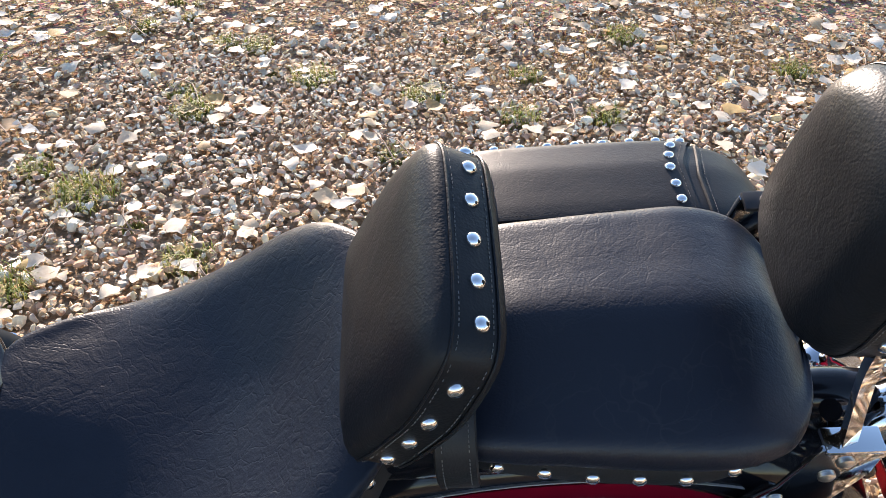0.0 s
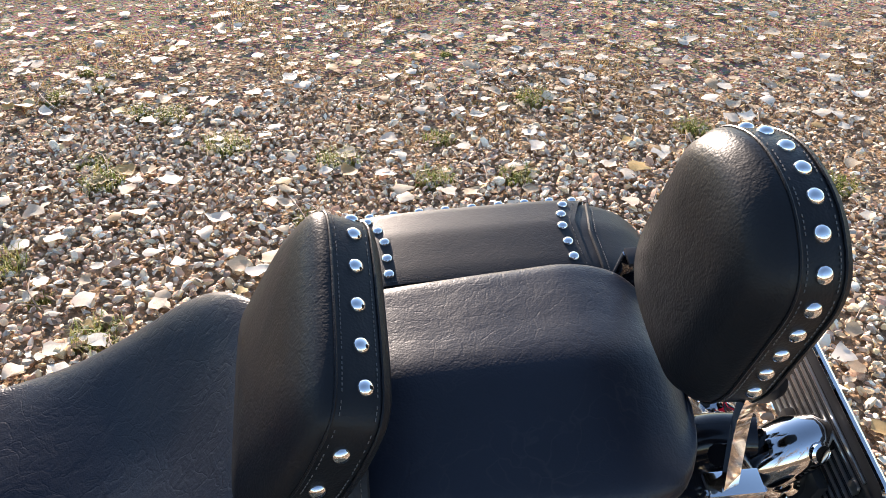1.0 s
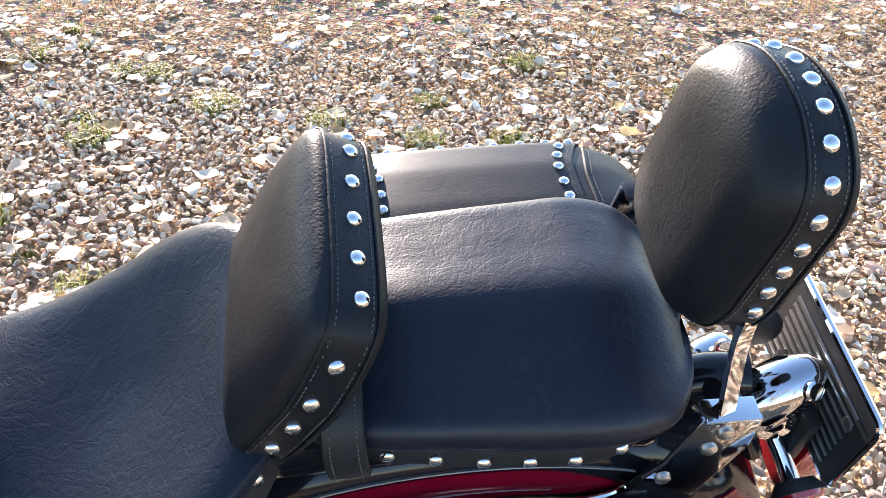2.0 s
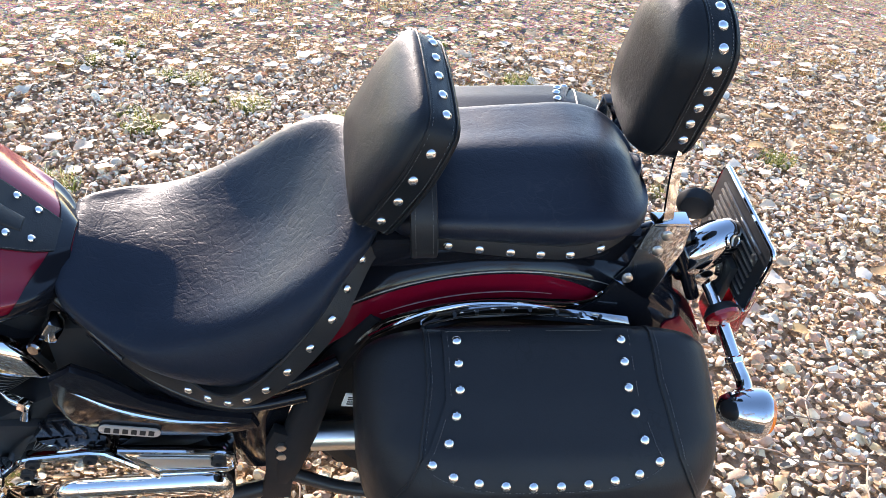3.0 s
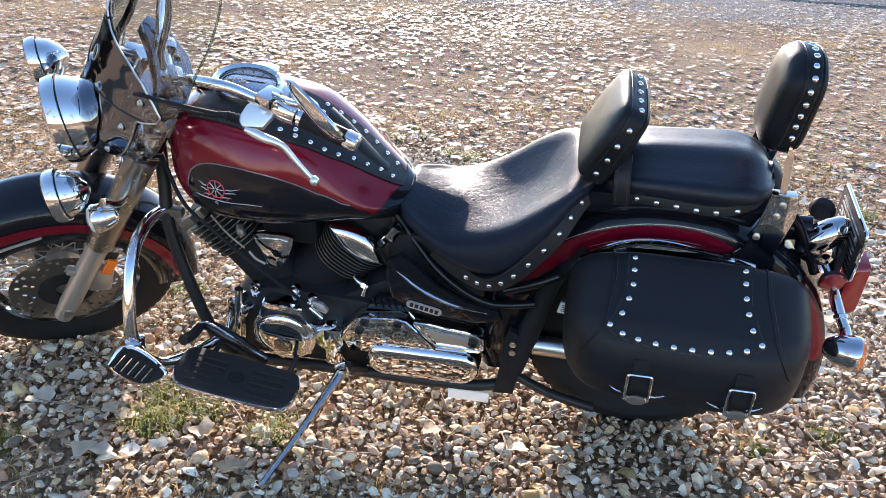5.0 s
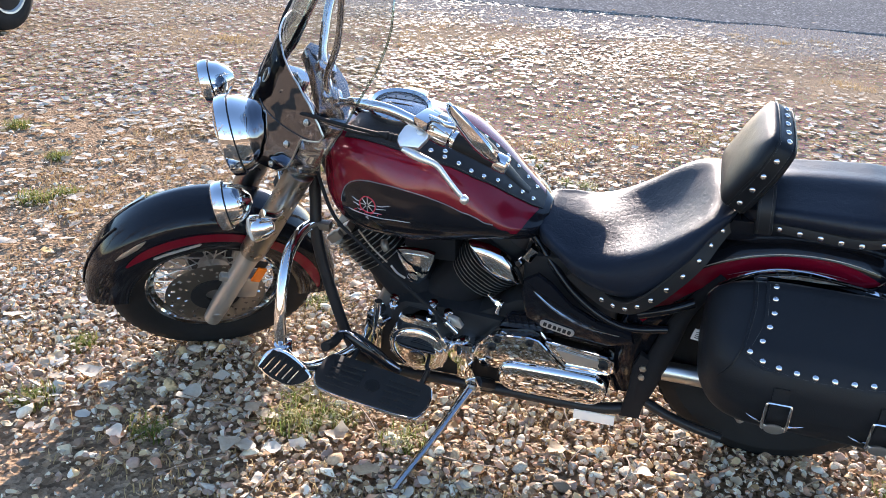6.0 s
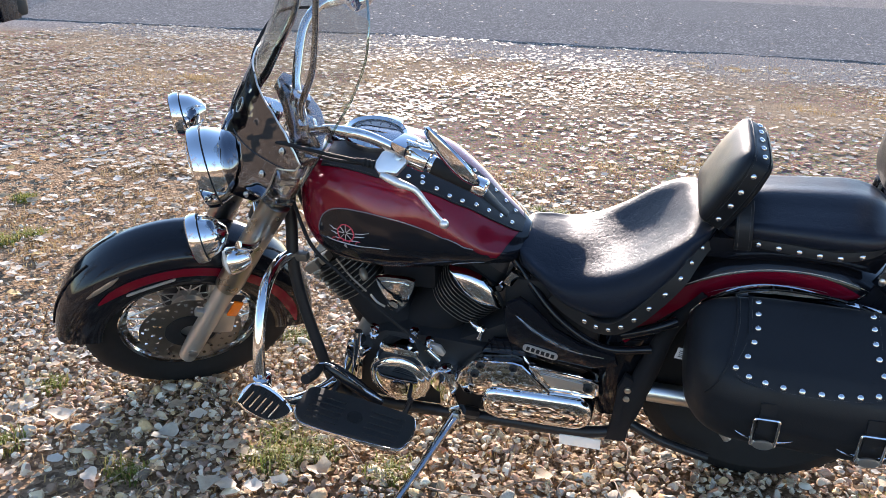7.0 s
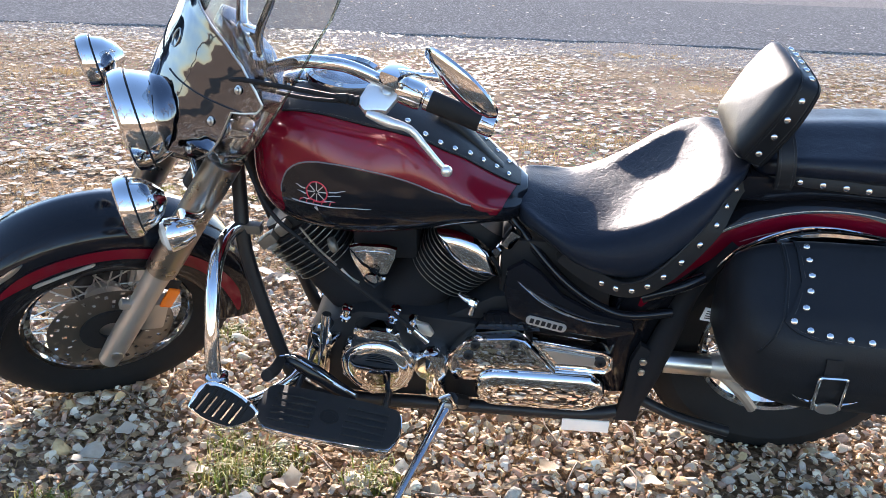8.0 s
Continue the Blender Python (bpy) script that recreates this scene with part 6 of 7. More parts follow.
# ---- guards, boards, stand ----
for s in (-1, 1):
    guard = part("engine_guard", tube([(-1.125, s * 0.075, 0.590), (-1.130, s * 0.15, 0.612), (-1.128, s * 0.23, 0.608), (-1.122, s * 0.295, 0.575), (-1.118, s * 0.345, 0.51), (-1.116, s * 0.372, 0.44), (-1.108, s * 0.375, 0.37), (-1.085, s * 0.345, 0.305), (-1.055, s * 0.28, 0.265), (-1.02, s * 0.20, 0.24), (-1.00, s * 0.14, 0.23)], 0.0155, 14, 60), CHROME, moto, "curved chrome engine guard bar")
    part("guard_clamp", box((-1.105, s * 0.085, 0.592), (0.058, 0.024, 0.024), 0.006), DISC, guard, "alloy clamp")
    part("peg_clamp", revolve([(-0.016, 0.02), (-0.013, 0.024), (0.013, 0.024), (0.016, 0.02)], (-1.112, s * 0.376, 0.400), (0.06, 0.05, 1), 18), CHROME, guard)
    part("peg_joint", tube([(-1.105, s * 0.385, 0.40), (-1.09, s * 0.40, 0.385), (-1.085, s * 0.415, 0.365)], [0.013, 0.016, 0.014], 12, 10), CHROME, guard)
    # wing-shaped highway peg with rubber bars
    wing = [(-0.060, 0.020), (-0.055, 0.035), (-0.02, 0.044), (0.03, 0.040), (0.062, 0.018), (0.078, -0.008), (0.066, -0.020), (0.02, -0.034), (-0.03, -0.036), (-0.055, -0.015)]
    pm = Matrix.Translation((-1.090, s * 0.420, 0.378)) @ Matrix.Rotation(radians(12), 4, "Y") @ Matrix.Rotation(radians(s * -52), 4, "X") @ Matrix.Rotation(radians(s * 10), 4, "Z")
    shape_w = smooth([(x, y * s) for x, y in wing], 30, True)
    peg = part("highway_peg", prism([Vector((x, y, 0)) for x, y in shape_w], (0, 0, 0.016), 0.005), CHROME, moto, "wing-shaped chrome highway peg with rubber bars", m=pm)
    part("peg_pad", prism([Vector((x * 0.90 + 0.003, y * 0.86 + s * 0.001, 0.0165)) for x, y in shape_w], (0, 0, 0.004), 0.001), RUBBER, peg)
    for k in range(6):
        x = -0.044 + 0.018 * k
        part("peg_rib", tube([(x - 0.008, s * 0.030, 0.0210), (x + 0.006, s * -0.026, 0.0210)], 0.0042, 6), RUBBER, peg)
        if k < 5:
            part("peg_bar", tube([(x + 0.003, s * 0.028, 0.0215), (x + 0.014, s * -0.012, 0.0215)], [0.0034, 0.0028], 6), CHROME, peg)
    # footboard
    fm = Matrix.Translation((-0.898, s * 0.322, 0.250)) @ Matrix.Rotation(radians(8), 4, "Y") @ Matrix.Rotation(radians(s * 3), 4, "Z")
    fb_out = smooth([(-0.165, 0.0), (-0.155, 0.056), (-0.12, 0.072), (0.0, 0.074), (0.125, 0.070), (0.155, 0.055), (0.163, 0.0), (0.150, -0.043), (0.122, -0.057), (0.0, -0.065), (-0.115, -0.064), (-0.150, -0.046)], 48, True)
    board = part("footboard", prism([Vector((x, y, -0.012)) for x, y in fb_out], (0, 0, 0.016), 0.004), CHROME, moto, "long footboard with a ribbed rubber mat", m=fm)
    part("mat", prism([Vector((x * 0.978, y * 0.95, 0.003)) for x, y in fb_out], (0, 0, 0.008), 0.003), MATRUBBER, board, "black ribbed rubber mat")
    for y in (-0.040, -0.020, 0.0, 0.020, 0.040):
        for x0, x1 in ((-0.128, -0.035), (0.035, 0.128)):
            part("mat_rib", box(((x0 + x1) / 2, y, 0.0118), (x1 - x0, 0.008, 0.0050), 0.0018), MATRUBBER, board)
    part("mat_badge", revolve([(0, 0.022), (0.002, 0.021), (0.002, 0.016), (0.001, 0.015), (0.001, 0)], (0, 0, 0.0108), (0, 0, 1), 24), RUBBER, board)
    part("board_hinge", tube([(-0.10, s * -0.05, -0.022), (-0.10, s * -0.20, -0.03)], 0.008, 8), FRAME, board)
    part("board_hinge", tube([(0.11, s * -0.05, -0.022), (0.11, s * -0.19, -0.03)], 0.008, 8), FRAME, board)
arm_pts = [(-1.030, -0.20, 0.308), (-1.005, -0.20, 0.311), (-0.975, -0.20, 0.292), (-0.945, -0.20, 0.268), (-0.905, -0.195, 0.228), (-0.865, -0.19, 0.195)]
# black paint on the arm stands in for dark reflections in its chrome
shifter = part("shift_lever", tube(arm_pts, [0.010, 0.014, 0.018, 0.019, 0.017, 0.014], 12, 28, flat=0.45), BLACK, moto, "chrome shift lever, its dark reflections painted as black, with a rubber peg")
part("lever_rim", tube([(x, y - 0.006, z + 0.016) for x, y, z in arm_pts], 0.0035, 8, 24), CHROME, shifter, "bright upper edge of the lever")
part("shift_peg", tube([(-1.030, -0.205, 0.312), (-1.033, -0.245, 0.318), (-1.036, -0.292, 0.342)], [0.012, 0.0135, 0.0135], 14, 8), RUBBER, shifter, "black rubber toe peg")
KP, KF = Vector((-0.646, -0.232, 0.228)), Vector((-0.767, -0.543, 0.140))
stand = part("side_stand", tube([KP, KP.lerp(KF, 0.12), KP.lerp(KF, 0.5) + Vector((0.0, 0, -0.004)), KP.lerp(KF, 0.92), KF], [0.021, 0.0165, 0.0125, 0.0105, 0.0095], 12, 24, flat=0.75), DARKCHROME, moto, "chrome side stand resting on the gravel")
part("stand_pivot", box(KP + Vector((0.004, 0.012, 0.004)), (0.034, 0.014, 0.044), 0.005, Matrix.Rotation(radians(-25), 4, "Y")), CHROME, stand)
part("pivot_bolt", revolve([(0, 0.012), (0.006, 0.012), (0.008, 0.008), (0.008, 0)], KP + Vector((0.006, -0.008, 0.008)), (0, -1, 0.1), 6), STEEL, stand)
part("stand_bracket", tube([KP + Vector((0.01, 0.02, 0.005)), (-0.61, -0.15, 0.17)], 0.018, 8), FRAME, stand)
part("stand_foot", box(KF + Vector((0, -0.004, 0.0)), (0.035, 0.03, 0.010), 0.003, Matrix.Rotation(radians(-14.5), 4, "X")), CHROME, stand)

# ---- ground ----
def between(m, value, low, high):
    r = node(m, "ShaderNodeMapRange")
    r.interpolation_type = "SMOOTHSTEP"
    r.inputs["From Min"].default_value, r.inputs["From Max"].default_value = low, high
    link(m, value, r.inputs["Value"])
    return r.outputs["Result"]


def soil():
    """Gravel bed by the motorcycle, brown earth and leaf crumbs behind it, grey grit along the road."""
    m = material("soil", (0.2, 0.16, 0.12), 1.0, spec=0.0)
    b = principled(m)
    axes = node(m, "ShaderNodeSeparateXYZ")
    link(m, coords(m), axes.inputs[0])
    wob = node(m, "ShaderNodeTexNoise", Scale=0.9, Detail=4.0)
    link(m, coords(m), wob.inputs["Vector"])
    add = node(m, "ShaderNodeMath")
    add.operation = "MULTIPLY_ADD"
    link(m, wob.outputs["Fac"], add.inputs[0])
    add.inputs[1].default_value = 3.0
    link(m, axes.outputs["Y"], add.inputs[2])
    far = add.outputs[0]
    grit = node(m, "ShaderNodeTexVoronoi", Scale=70.0)
    link(m, coords(m), grit.inputs["Vector"])
    fine = noise_of(m, 130.0, 5.0, 0.7)
    clods = noise_of(m, 9.0, 6.0, 0.7)
    bed = ramp(m, grit.outputs["Color"], [(0.0, (0.11, 0.076, 0.050)), (0.5, (0.27, 0.185, 0.117)), (1.0, (0.44, 0.315, 0.205))])
    earth = ramp(m, clods, [(0.25, (0.132, 0.094, 0.068)), (0.5, (0.236, 0.174, 0.127)), (0.75, (0.345, 0.263, 0.198))])
    earth = mixed(m, 0.35, earth, grit.outputs["Color"], "OVERLAY")
    straw = ramp(m, noise_of(m, 60.0, 4.0, 0.7), [(0.3, (0.19, 0.142, 0.098)), (0.7, (0.38, 0.290, 0.200))])
    grey = ramp(m, grit.outputs["Color"], [(0.1, (0.12, 0.110, 0.102)), (0.6, (0.24, 0.220, 0.205)), (1.0, (0.42, 0.39, 0.365))])
    patch = ramp(m, noise_of(m, 0.8, 4.0), [(0.46, (0, 0, 0)), (0.56, (1, 1, 1))])
    col = mixed(m, between(m, far, 4.2, 5.2), bed, earth)
    strawy = mixed(m, patch, earth, straw)
    col = mixed(m, between(m, far, 6.2, 8.0), col, strawy)
    col = mixed(m, between(m, far, 10.2, 11.6), col, grey)
    link(m, mixed(m, 0.3, col, ramp(m, fine, [(0.3, (0.25, 0.25, 0.25)), (0.7, (0.8, 0.8, 0.8))]), "OVERLAY"), b.inputs["Base Color"])
    n = bump(m, fine, 0.6, 0.004)
    n = bump(m, grit.outputs["Distance"], 0.7, 0.010, n)
    n = bump(m, clods, 0.5, 0.03, n)
    link(m, n, b.inputs["Normal"])
    return m


def islands(name, stops, rough=0.8, fine=90.0, translucent=0.0, strength=0.4, spec=0.18, steps=False):
    """Many loose pieces in one mesh: each takes its own colour."""
    m = material(name, (0.3, 0.3, 0.3), rough, spec=spec)
    geo = node(m, "ShaderNodeNewGeometry")
    info = node(m, "ShaderNodeObjectInfo")
    mix = node(m, "ShaderNodeMath")
    mix.operation = "ADD"
    link(m, geo.outputs["Random Per Island"], mix.inputs[0])
    link(m, info.outputs["Random"], mix.inputs[1])
    wrap = node(m, "ShaderNodeMath")
    wrap.operation = "FRACT"
    link(m, mix.outputs[0], wrap.inputs[0])
    col = ramp(m, wrap.outputs[0], stops)
    if steps:
        col.node.color_ramp.interpolation = "CONSTANT"
    grain = noise_of(m, fine, 5.0, 0.7)
    col = mixed(m, 0.4, col, ramp(m, grain, [(0.3, (0.28, 0.27, 0.26)), (0.7, (0.72, 0.71, 0.7))]), "OVERLAY")
    b = principled(m)
    link(m, col, b.inputs["Base Color"])
    link(m, bump(m, grain, strength, 0.002), b.inputs["Normal"])
    if translucent:
        b.inputs["Subsurface Weight"].default_value = 0.0
        out = m.node_tree.nodes["Material Output"]
        tr = node(m, "ShaderNodeBsdfTranslucent")
        link(m, col, tr.inputs["Color"])
        mx = node(m, "ShaderNodeMixShader")
        mx.inputs[0].default_value = translucent
        link(m, b.outputs[0], mx.inputs[1])
        link(m, tr.outputs[0], mx.inputs[2])
        link(m, mx.outputs[0], out.inputs["Surface"])
    return m


SOIL = soil()
STONES = islands("river_stones", [(0, (0.525, 0.355, 0.228)), (0.07, (0.693, 0.552, 0.355)), (0.14, (0.420, 0.364, 0.296)), (0.21, (0.819, 0.719, 0.550)), (0.29, (0.315, 0.207, 0.135)), (0.35, (0.609, 0.394, 0.270)), (0.43, (0.882, 0.788, 0.618)), (0.5, (0.483, 0.335, 0.254)), (0.57, (0.714, 0.512, 0.270)), (0.64, (0.210, 0.163, 0.122)), (0.7, (0.567, 0.502, 0.407)), (0.76, (0.588, 0.335, 0.212)), (0.82, (0.777, 0.630, 0.423)), (0.88, (0.378, 0.266, 0.203)), (0.93, (0.840, 0.749, 0.592)), (0.97, (0.630, 0.453, 0.288))], 0.75, 60.0, strength=0.8, spec=0.10, steps=True)
LEAVES = islands("dry_leaves", [(0.0, (0.642, 0.575, 0.466)), (0.25, (0.744, 0.702, 0.618)), (0.5, (0.591, 0.499, 0.373)), (0.66, (0.473, 0.363, 0.229)), (0.76, (0.710, 0.660, 0.559)), (0.90, (0.371, 0.245, 0.127)), (1.0, (0.591, 0.423, 0.170))], 0.6, 45.0, 0.30, 0.3)
LITTER = islands("leaf_litter", [(0.0, (0.40, 0.26, 0.14)), (0.35, (0.54, 0.40, 0.25)), (0.6, (0.33, 0.21, 0.12)), (0.8, (0.64, 0.53, 0.38)), (1.0, (0.48, 0.30, 0.14))], 0.75, 45.0, 0.25, 0.3)
GRASS = islands("grass_blades", [(0.0, (0.10, 0.15, 0.025)), (0.45, (0.19, 0.215, 0.045)), (0.75, (0.30, 0.27, 0.09)), (1.0, (0.44, 0.35, 0.15))], 0.6, 30.0, 0.28, 0.1)
STRAW = islands("dead_grass", [(0.0, (0.44, 0.30, 0.13)), (0.5, (0.58, 0.43, 0.22)), (1.0, (0.36, 0.22, 0.09))], 0.75, 30.0, 0.25, 0.1)
TWIG = worn(material("twig", (0.24, 0.17, 0.12), 0.8), 0.7, 0.9)

rng = np.random.default_rng(7)


def swell(x, y):
    """Gentle unevenness of the ground."""
    return 0.010 * math.sin(1.3 * x + 0.5) * math.cos(1.1 * y) + 0.006 * math.sin(3.1 * x - 2.2 * y) - 0.004


bm = bmesh.new()
xs = [-900, -200, -60, -25] + list(np.linspace(-12, 8, 81)) + [20, 60, 200, 900]
ys = [-900, -200, -60, -20, -8, -5] + list(np.linspace(-3, 14, 69)) + [20, 30, 60, 200, 900]
grid = [[bm.verts.new((x, y, swell(x, y) - 0.012 if -12 <= x <= 8 and -3 <= y <= 14 else -0.016)) for x in xs] for y in ys]
for j in range(len(ys) - 1):
    for i in range(len(xs) - 1):
        bm.faces.new((grid[j][i], grid[j][i + 1], grid[j + 1][i + 1], grid[j + 1][i]))
ground = part("ground", bm, SOIL, None, "gravel, bare brown earth and leaf litter beside a road", sharp=180)
tagged(ground, category="ground", kind="structure")


def asphalt():
    m = material("asphalt", (0.055, 0.054, 0.053), 1.0, spec=0.0)
    b = principled(m)
    chips = node(m, "ShaderNodeTexVoronoi", Scale=36.0)
    link(m, coords(m), chips.inputs["Vector"])
    col = ramp(m, chips.outputs["Color"], [(0.0, (0.080, 0.078, 0.076)), (0.60, (0.148, 0.144, 0.140)), (0.80, (0.27, 0.264, 0.257)), (1.0, (0.60, 0.585, 0.57))])
    col = mixed(m, spread(m, noise_of(m, 0.5, 5.0), 0.0, 0.45), col, (0.195, 0.190, 0.185))
    link(m, col, b.inputs["Base Color"])
    n = bump(m, chips.outputs["Distance"], 0.8, 0.008)
    link(m, bump(m, noise_of(m, 3.0, 4.0), 0.4, 0.03, n), b.inputs["Normal"])
    return m


ASPHALT = asphalt()
edge = []
for x in np.arange(-60, 60.1, 0.16):
    base = np.interp(x, [-60, -9.7, -4.7, 0.0, 2.0, 60], [8.5, 10.75, 11.75, 11.85, 11.9, 12.4])
    edge.append((x, base + 0.13 * noise.noise((x * 1.7, 0, 0)) + 0.14 * noise.noise((x * 0.5, 4, 0)) + 0.07 * noise.noise((x * 5, 9, 0))))
bm = bmesh.new()
near_top = [bm.verts.new((x, y, 0.006)) for x, y in edge]
near_low = [bm.verts.new((x, y - 0.035, -0.03)) for x, y in edge]
lip = [bm.verts.new((x, y + 0.12, 0.014)) for x, y in edge]
far_top = [bm.verts.new((x, 27.0, 0.03)) for x, _ in edge]
for i in range(len(edge) - 1):
    bm.faces.new((near_low[i], near_low[i + 1], near_top[i + 1], near_top[i]))
    bm.faces.new((near_top[i], near_top[i + 1], lip[i + 1], lip[i]))
    bm.faces.new((lip[i], lip[i + 1], far_top[i + 1], far_top[i]))
road = part("road", bm, ASPHALT, None, "worn grey asphalt road with a broken edge", sharp=30)
tagged(road, category="road", kind="structure")

# ---- parked vehicle at the edge of the view: a wheel and its lower body ----
truck = new("pickup_truck")
truck.matrix_basis = pose(-7.12, 5.50, 0, 0, 0, 95) @ Matrix.Scale(1.15, 4)
tagged(truck, "dark parked pickup truck on the leaf-strewn gravel", "truck")
TYRE_C = Vector((0.0, 0.0, 0.36))
w0 = part("wheel", revolve([(-0.12, 0.05), (-0.12, 0.15), (-0.10, 0.215), (0.10, 0.215), (0.10, 0.05)], TYRE_C, (0, 1, 0), 36), SATIN, truck, "silver wheel with dark vent slots")
part("tyre", revolve([(-0.11, 0.21), (-0.125, 0.25), (-0.125, 0.31), (-0.10, 0.355), (-0.04, 0.368), (0.04, 0.368), (0.10, 0.355), (0.125, 0.31), (0.125, 0.25), (0.11, 0.21)], TYRE_C, (0, 1, 0), 48, closed=True), RUBBER, w0, "black tyre")
part("rim_ring", revolve([(-0.125, 0.205), (-0.128, 0.222), (-0.118, 0.222), (-0.105, 0.19)], TYRE_C, (0, 1, 0), 40, closed=True), ALLOY, w0)
part("hub_cap", revolve([(-0.135, 0.0), (-0.135, 0.03), (-0.128, 0.055), (-0.118, 0.06), (-0.10, 0.07)], TYRE_C, (0, 1, 0), 24), ALLOY, w0)
part("wheel_disc", revolve([(-0.098, 0.0), (-0.098, 0.08), (-0.110, 0.105), (-0.112, 0.175), (-0.104, 0.200), (-0.09, 0.212), (-0.08, 0.0)], TYRE_C, (0, 1, 0), 40), worn(material("silver_paint", (0.60, 0.59, 0.57), 0.45, 0.1), 0.35, 0.6), w0, "silver wheel disc")
for k in range(8):
    a = 2 * math.pi * k / 8 + 0.3
    rad, tn = Vector((math.cos(a), 0, math.sin(a))), Vector((-math.sin(a), 0, math.cos(a)))
    slot = [TYRE_C + rad * (0.150 + 0.020 * math.sin(b)) + tn * 0.030 * math.cos(b) + Vector((0, -0.1125, 0)) for b in np.linspace(0, 2 * math.pi, 15)[:-1]]
    part("wheel_slot", prism(slot, (0, -0.004, 0), 0), SATIN, w0, "dark vent slot")
    if k < 6:
        a = 2 * math.pi * k / 6
        part("lug_nut", revolve([(0, 0.013), (0.014, 0.012), (0.017, 0)], TYRE_C + Vector((math.cos(a) * 0.072, -0.098, math.sin(a) * 0.072)), (0, -1, 0), 8), SATIN, w0)
outline = [Vector((0.47, -0.12, 0.40)), Vector((0.72, -0.12, 0.42)), Vector((0.72, -0.12, 0.92)), Vector((0.2, -0.12, 1.10)), Vector((-2.4, -0.12, 1.12)), Vector((-2.4, -0.12, 0.36)), Vector((-0.47, -0.12, 0.36))]
outline += [Vector((0.47 * math.cos(a), -0.12, 0.36 + 0.46 * math.sin(a))) for a in np.linspace(math.pi, 0, 18)][1:-1]
part("body_side", prism(outline, (0, 1.7, 0), 0.02), worn(material("dark_body", (0.012, 0.013, 0.018), 0.25, coat=0.5), 0.2, 0.35), truck, "dark painted body side")
cab = part("cab", prism([Vector((x, -0.06, z)) for x, z in ((-0.35, 1.08), (-0.75, 1.55), (-1.9, 1.60), (-2.2, 1.10))], (0, 1.58, 0), 0.03), worn(material("dark_cab", (0.012, 0.013, 0.018), 0.25, coat=0.5), 0.2, 0.35), truck, "dark cab")
part("side_window", prism([Vector((x, -0.064, z)) for x, z in ((-0.55, 1.16), (-0.82, 1.50), (-1.82, 1.54), (-2.02, 1.16))], (0, -0.006, 0), 0.002), BLACK, cab, "dark tinted glass")
part("cargo_bed", box((-3.1, 0.75, 0.80), (1.5, 1.7, 0.62), 0.03), BLACK, truck)
part("bumper", box((0.74, 0.75, 0.545), (0.20, 1.75, 0.21), 0.05), SATIN, truck, "dark bumper")
part("underbody", box((0.0, 0.75, 0.42), (1.2, 1.2, 0.2), 0.02), SATIN, truck)
far_wheel = new("wheel", w0.data)
far_wheel.parent = truck
far_wheel.matrix_basis = Matrix.Translation((0, 1.5, 0))
far_wheel["label"] = "silver wheel with dark vent slots"

# ---- grass, straw, twigs ----
def fade(x, y, x0, x1, y0, y1):
    """Thins a bed out towards its uneven borders."""
    d = min(x - x0, x1 - x, y - y0, y1 - y) + 0.55 * noise.noise((x * 0.9, y * 0.9, 31.0))
    return float(np.clip(d / 0.9, 0.0, 1.0))


def blades(places, mat, name, label, count, height, spreadr, bend):
    verts, faces = [], []
    for x, y, k in places:
        z0 = swell(x, y) - 0.012
        for _ in range(int(count * k)):
            a, r = rng.uniform(0, 2 * math.pi), spreadr * k * rng.uniform(0, 1) ** 0.75
            px, py = x + r * math.cos(a), y + r * math.sin(a)
            h = height * rng.uniform(0.45, 1.0) * k
            b = rng.uniform(0, 2 * math.pi)
            lean_ = bend * rng.uniform(0.3, 1.0) * h
            dx, dy = math.cos(b), math.sin(b)
            w = rng.uniform(0.0009, 0.0023)
            sx, sy = -dy * w, dx * w
            n = len(verts)
            verts += [(px - sx, py - sy, z0), (px + sx, py + sy, z0), (px + dx * lean_ * 0.4 + sx * 0.8, py + dy * lean_ * 0.4 + sy * 0.8, z0 + h * 0.62), (px + dx * lean_ * 0.4 - sx * 0.8, py + dy * lean_ * 0.4 - sy * 0.8, z0 + h * 0.62), (px + dx * lean_, py + dy * lean_, z0 + h * (1.0 - 0.35 * bend))]
            faces += [(n, n + 1, n + 2, n + 3), (n + 3, n + 2, n + 4)]
    data = bpy.data.meshes.new(name)
    data.from_pydata(verts, [], faces)
    data.materials.append(mat)
    ob = new(name, data)
    return tagged(ob, label, "grass", kind="stuff")


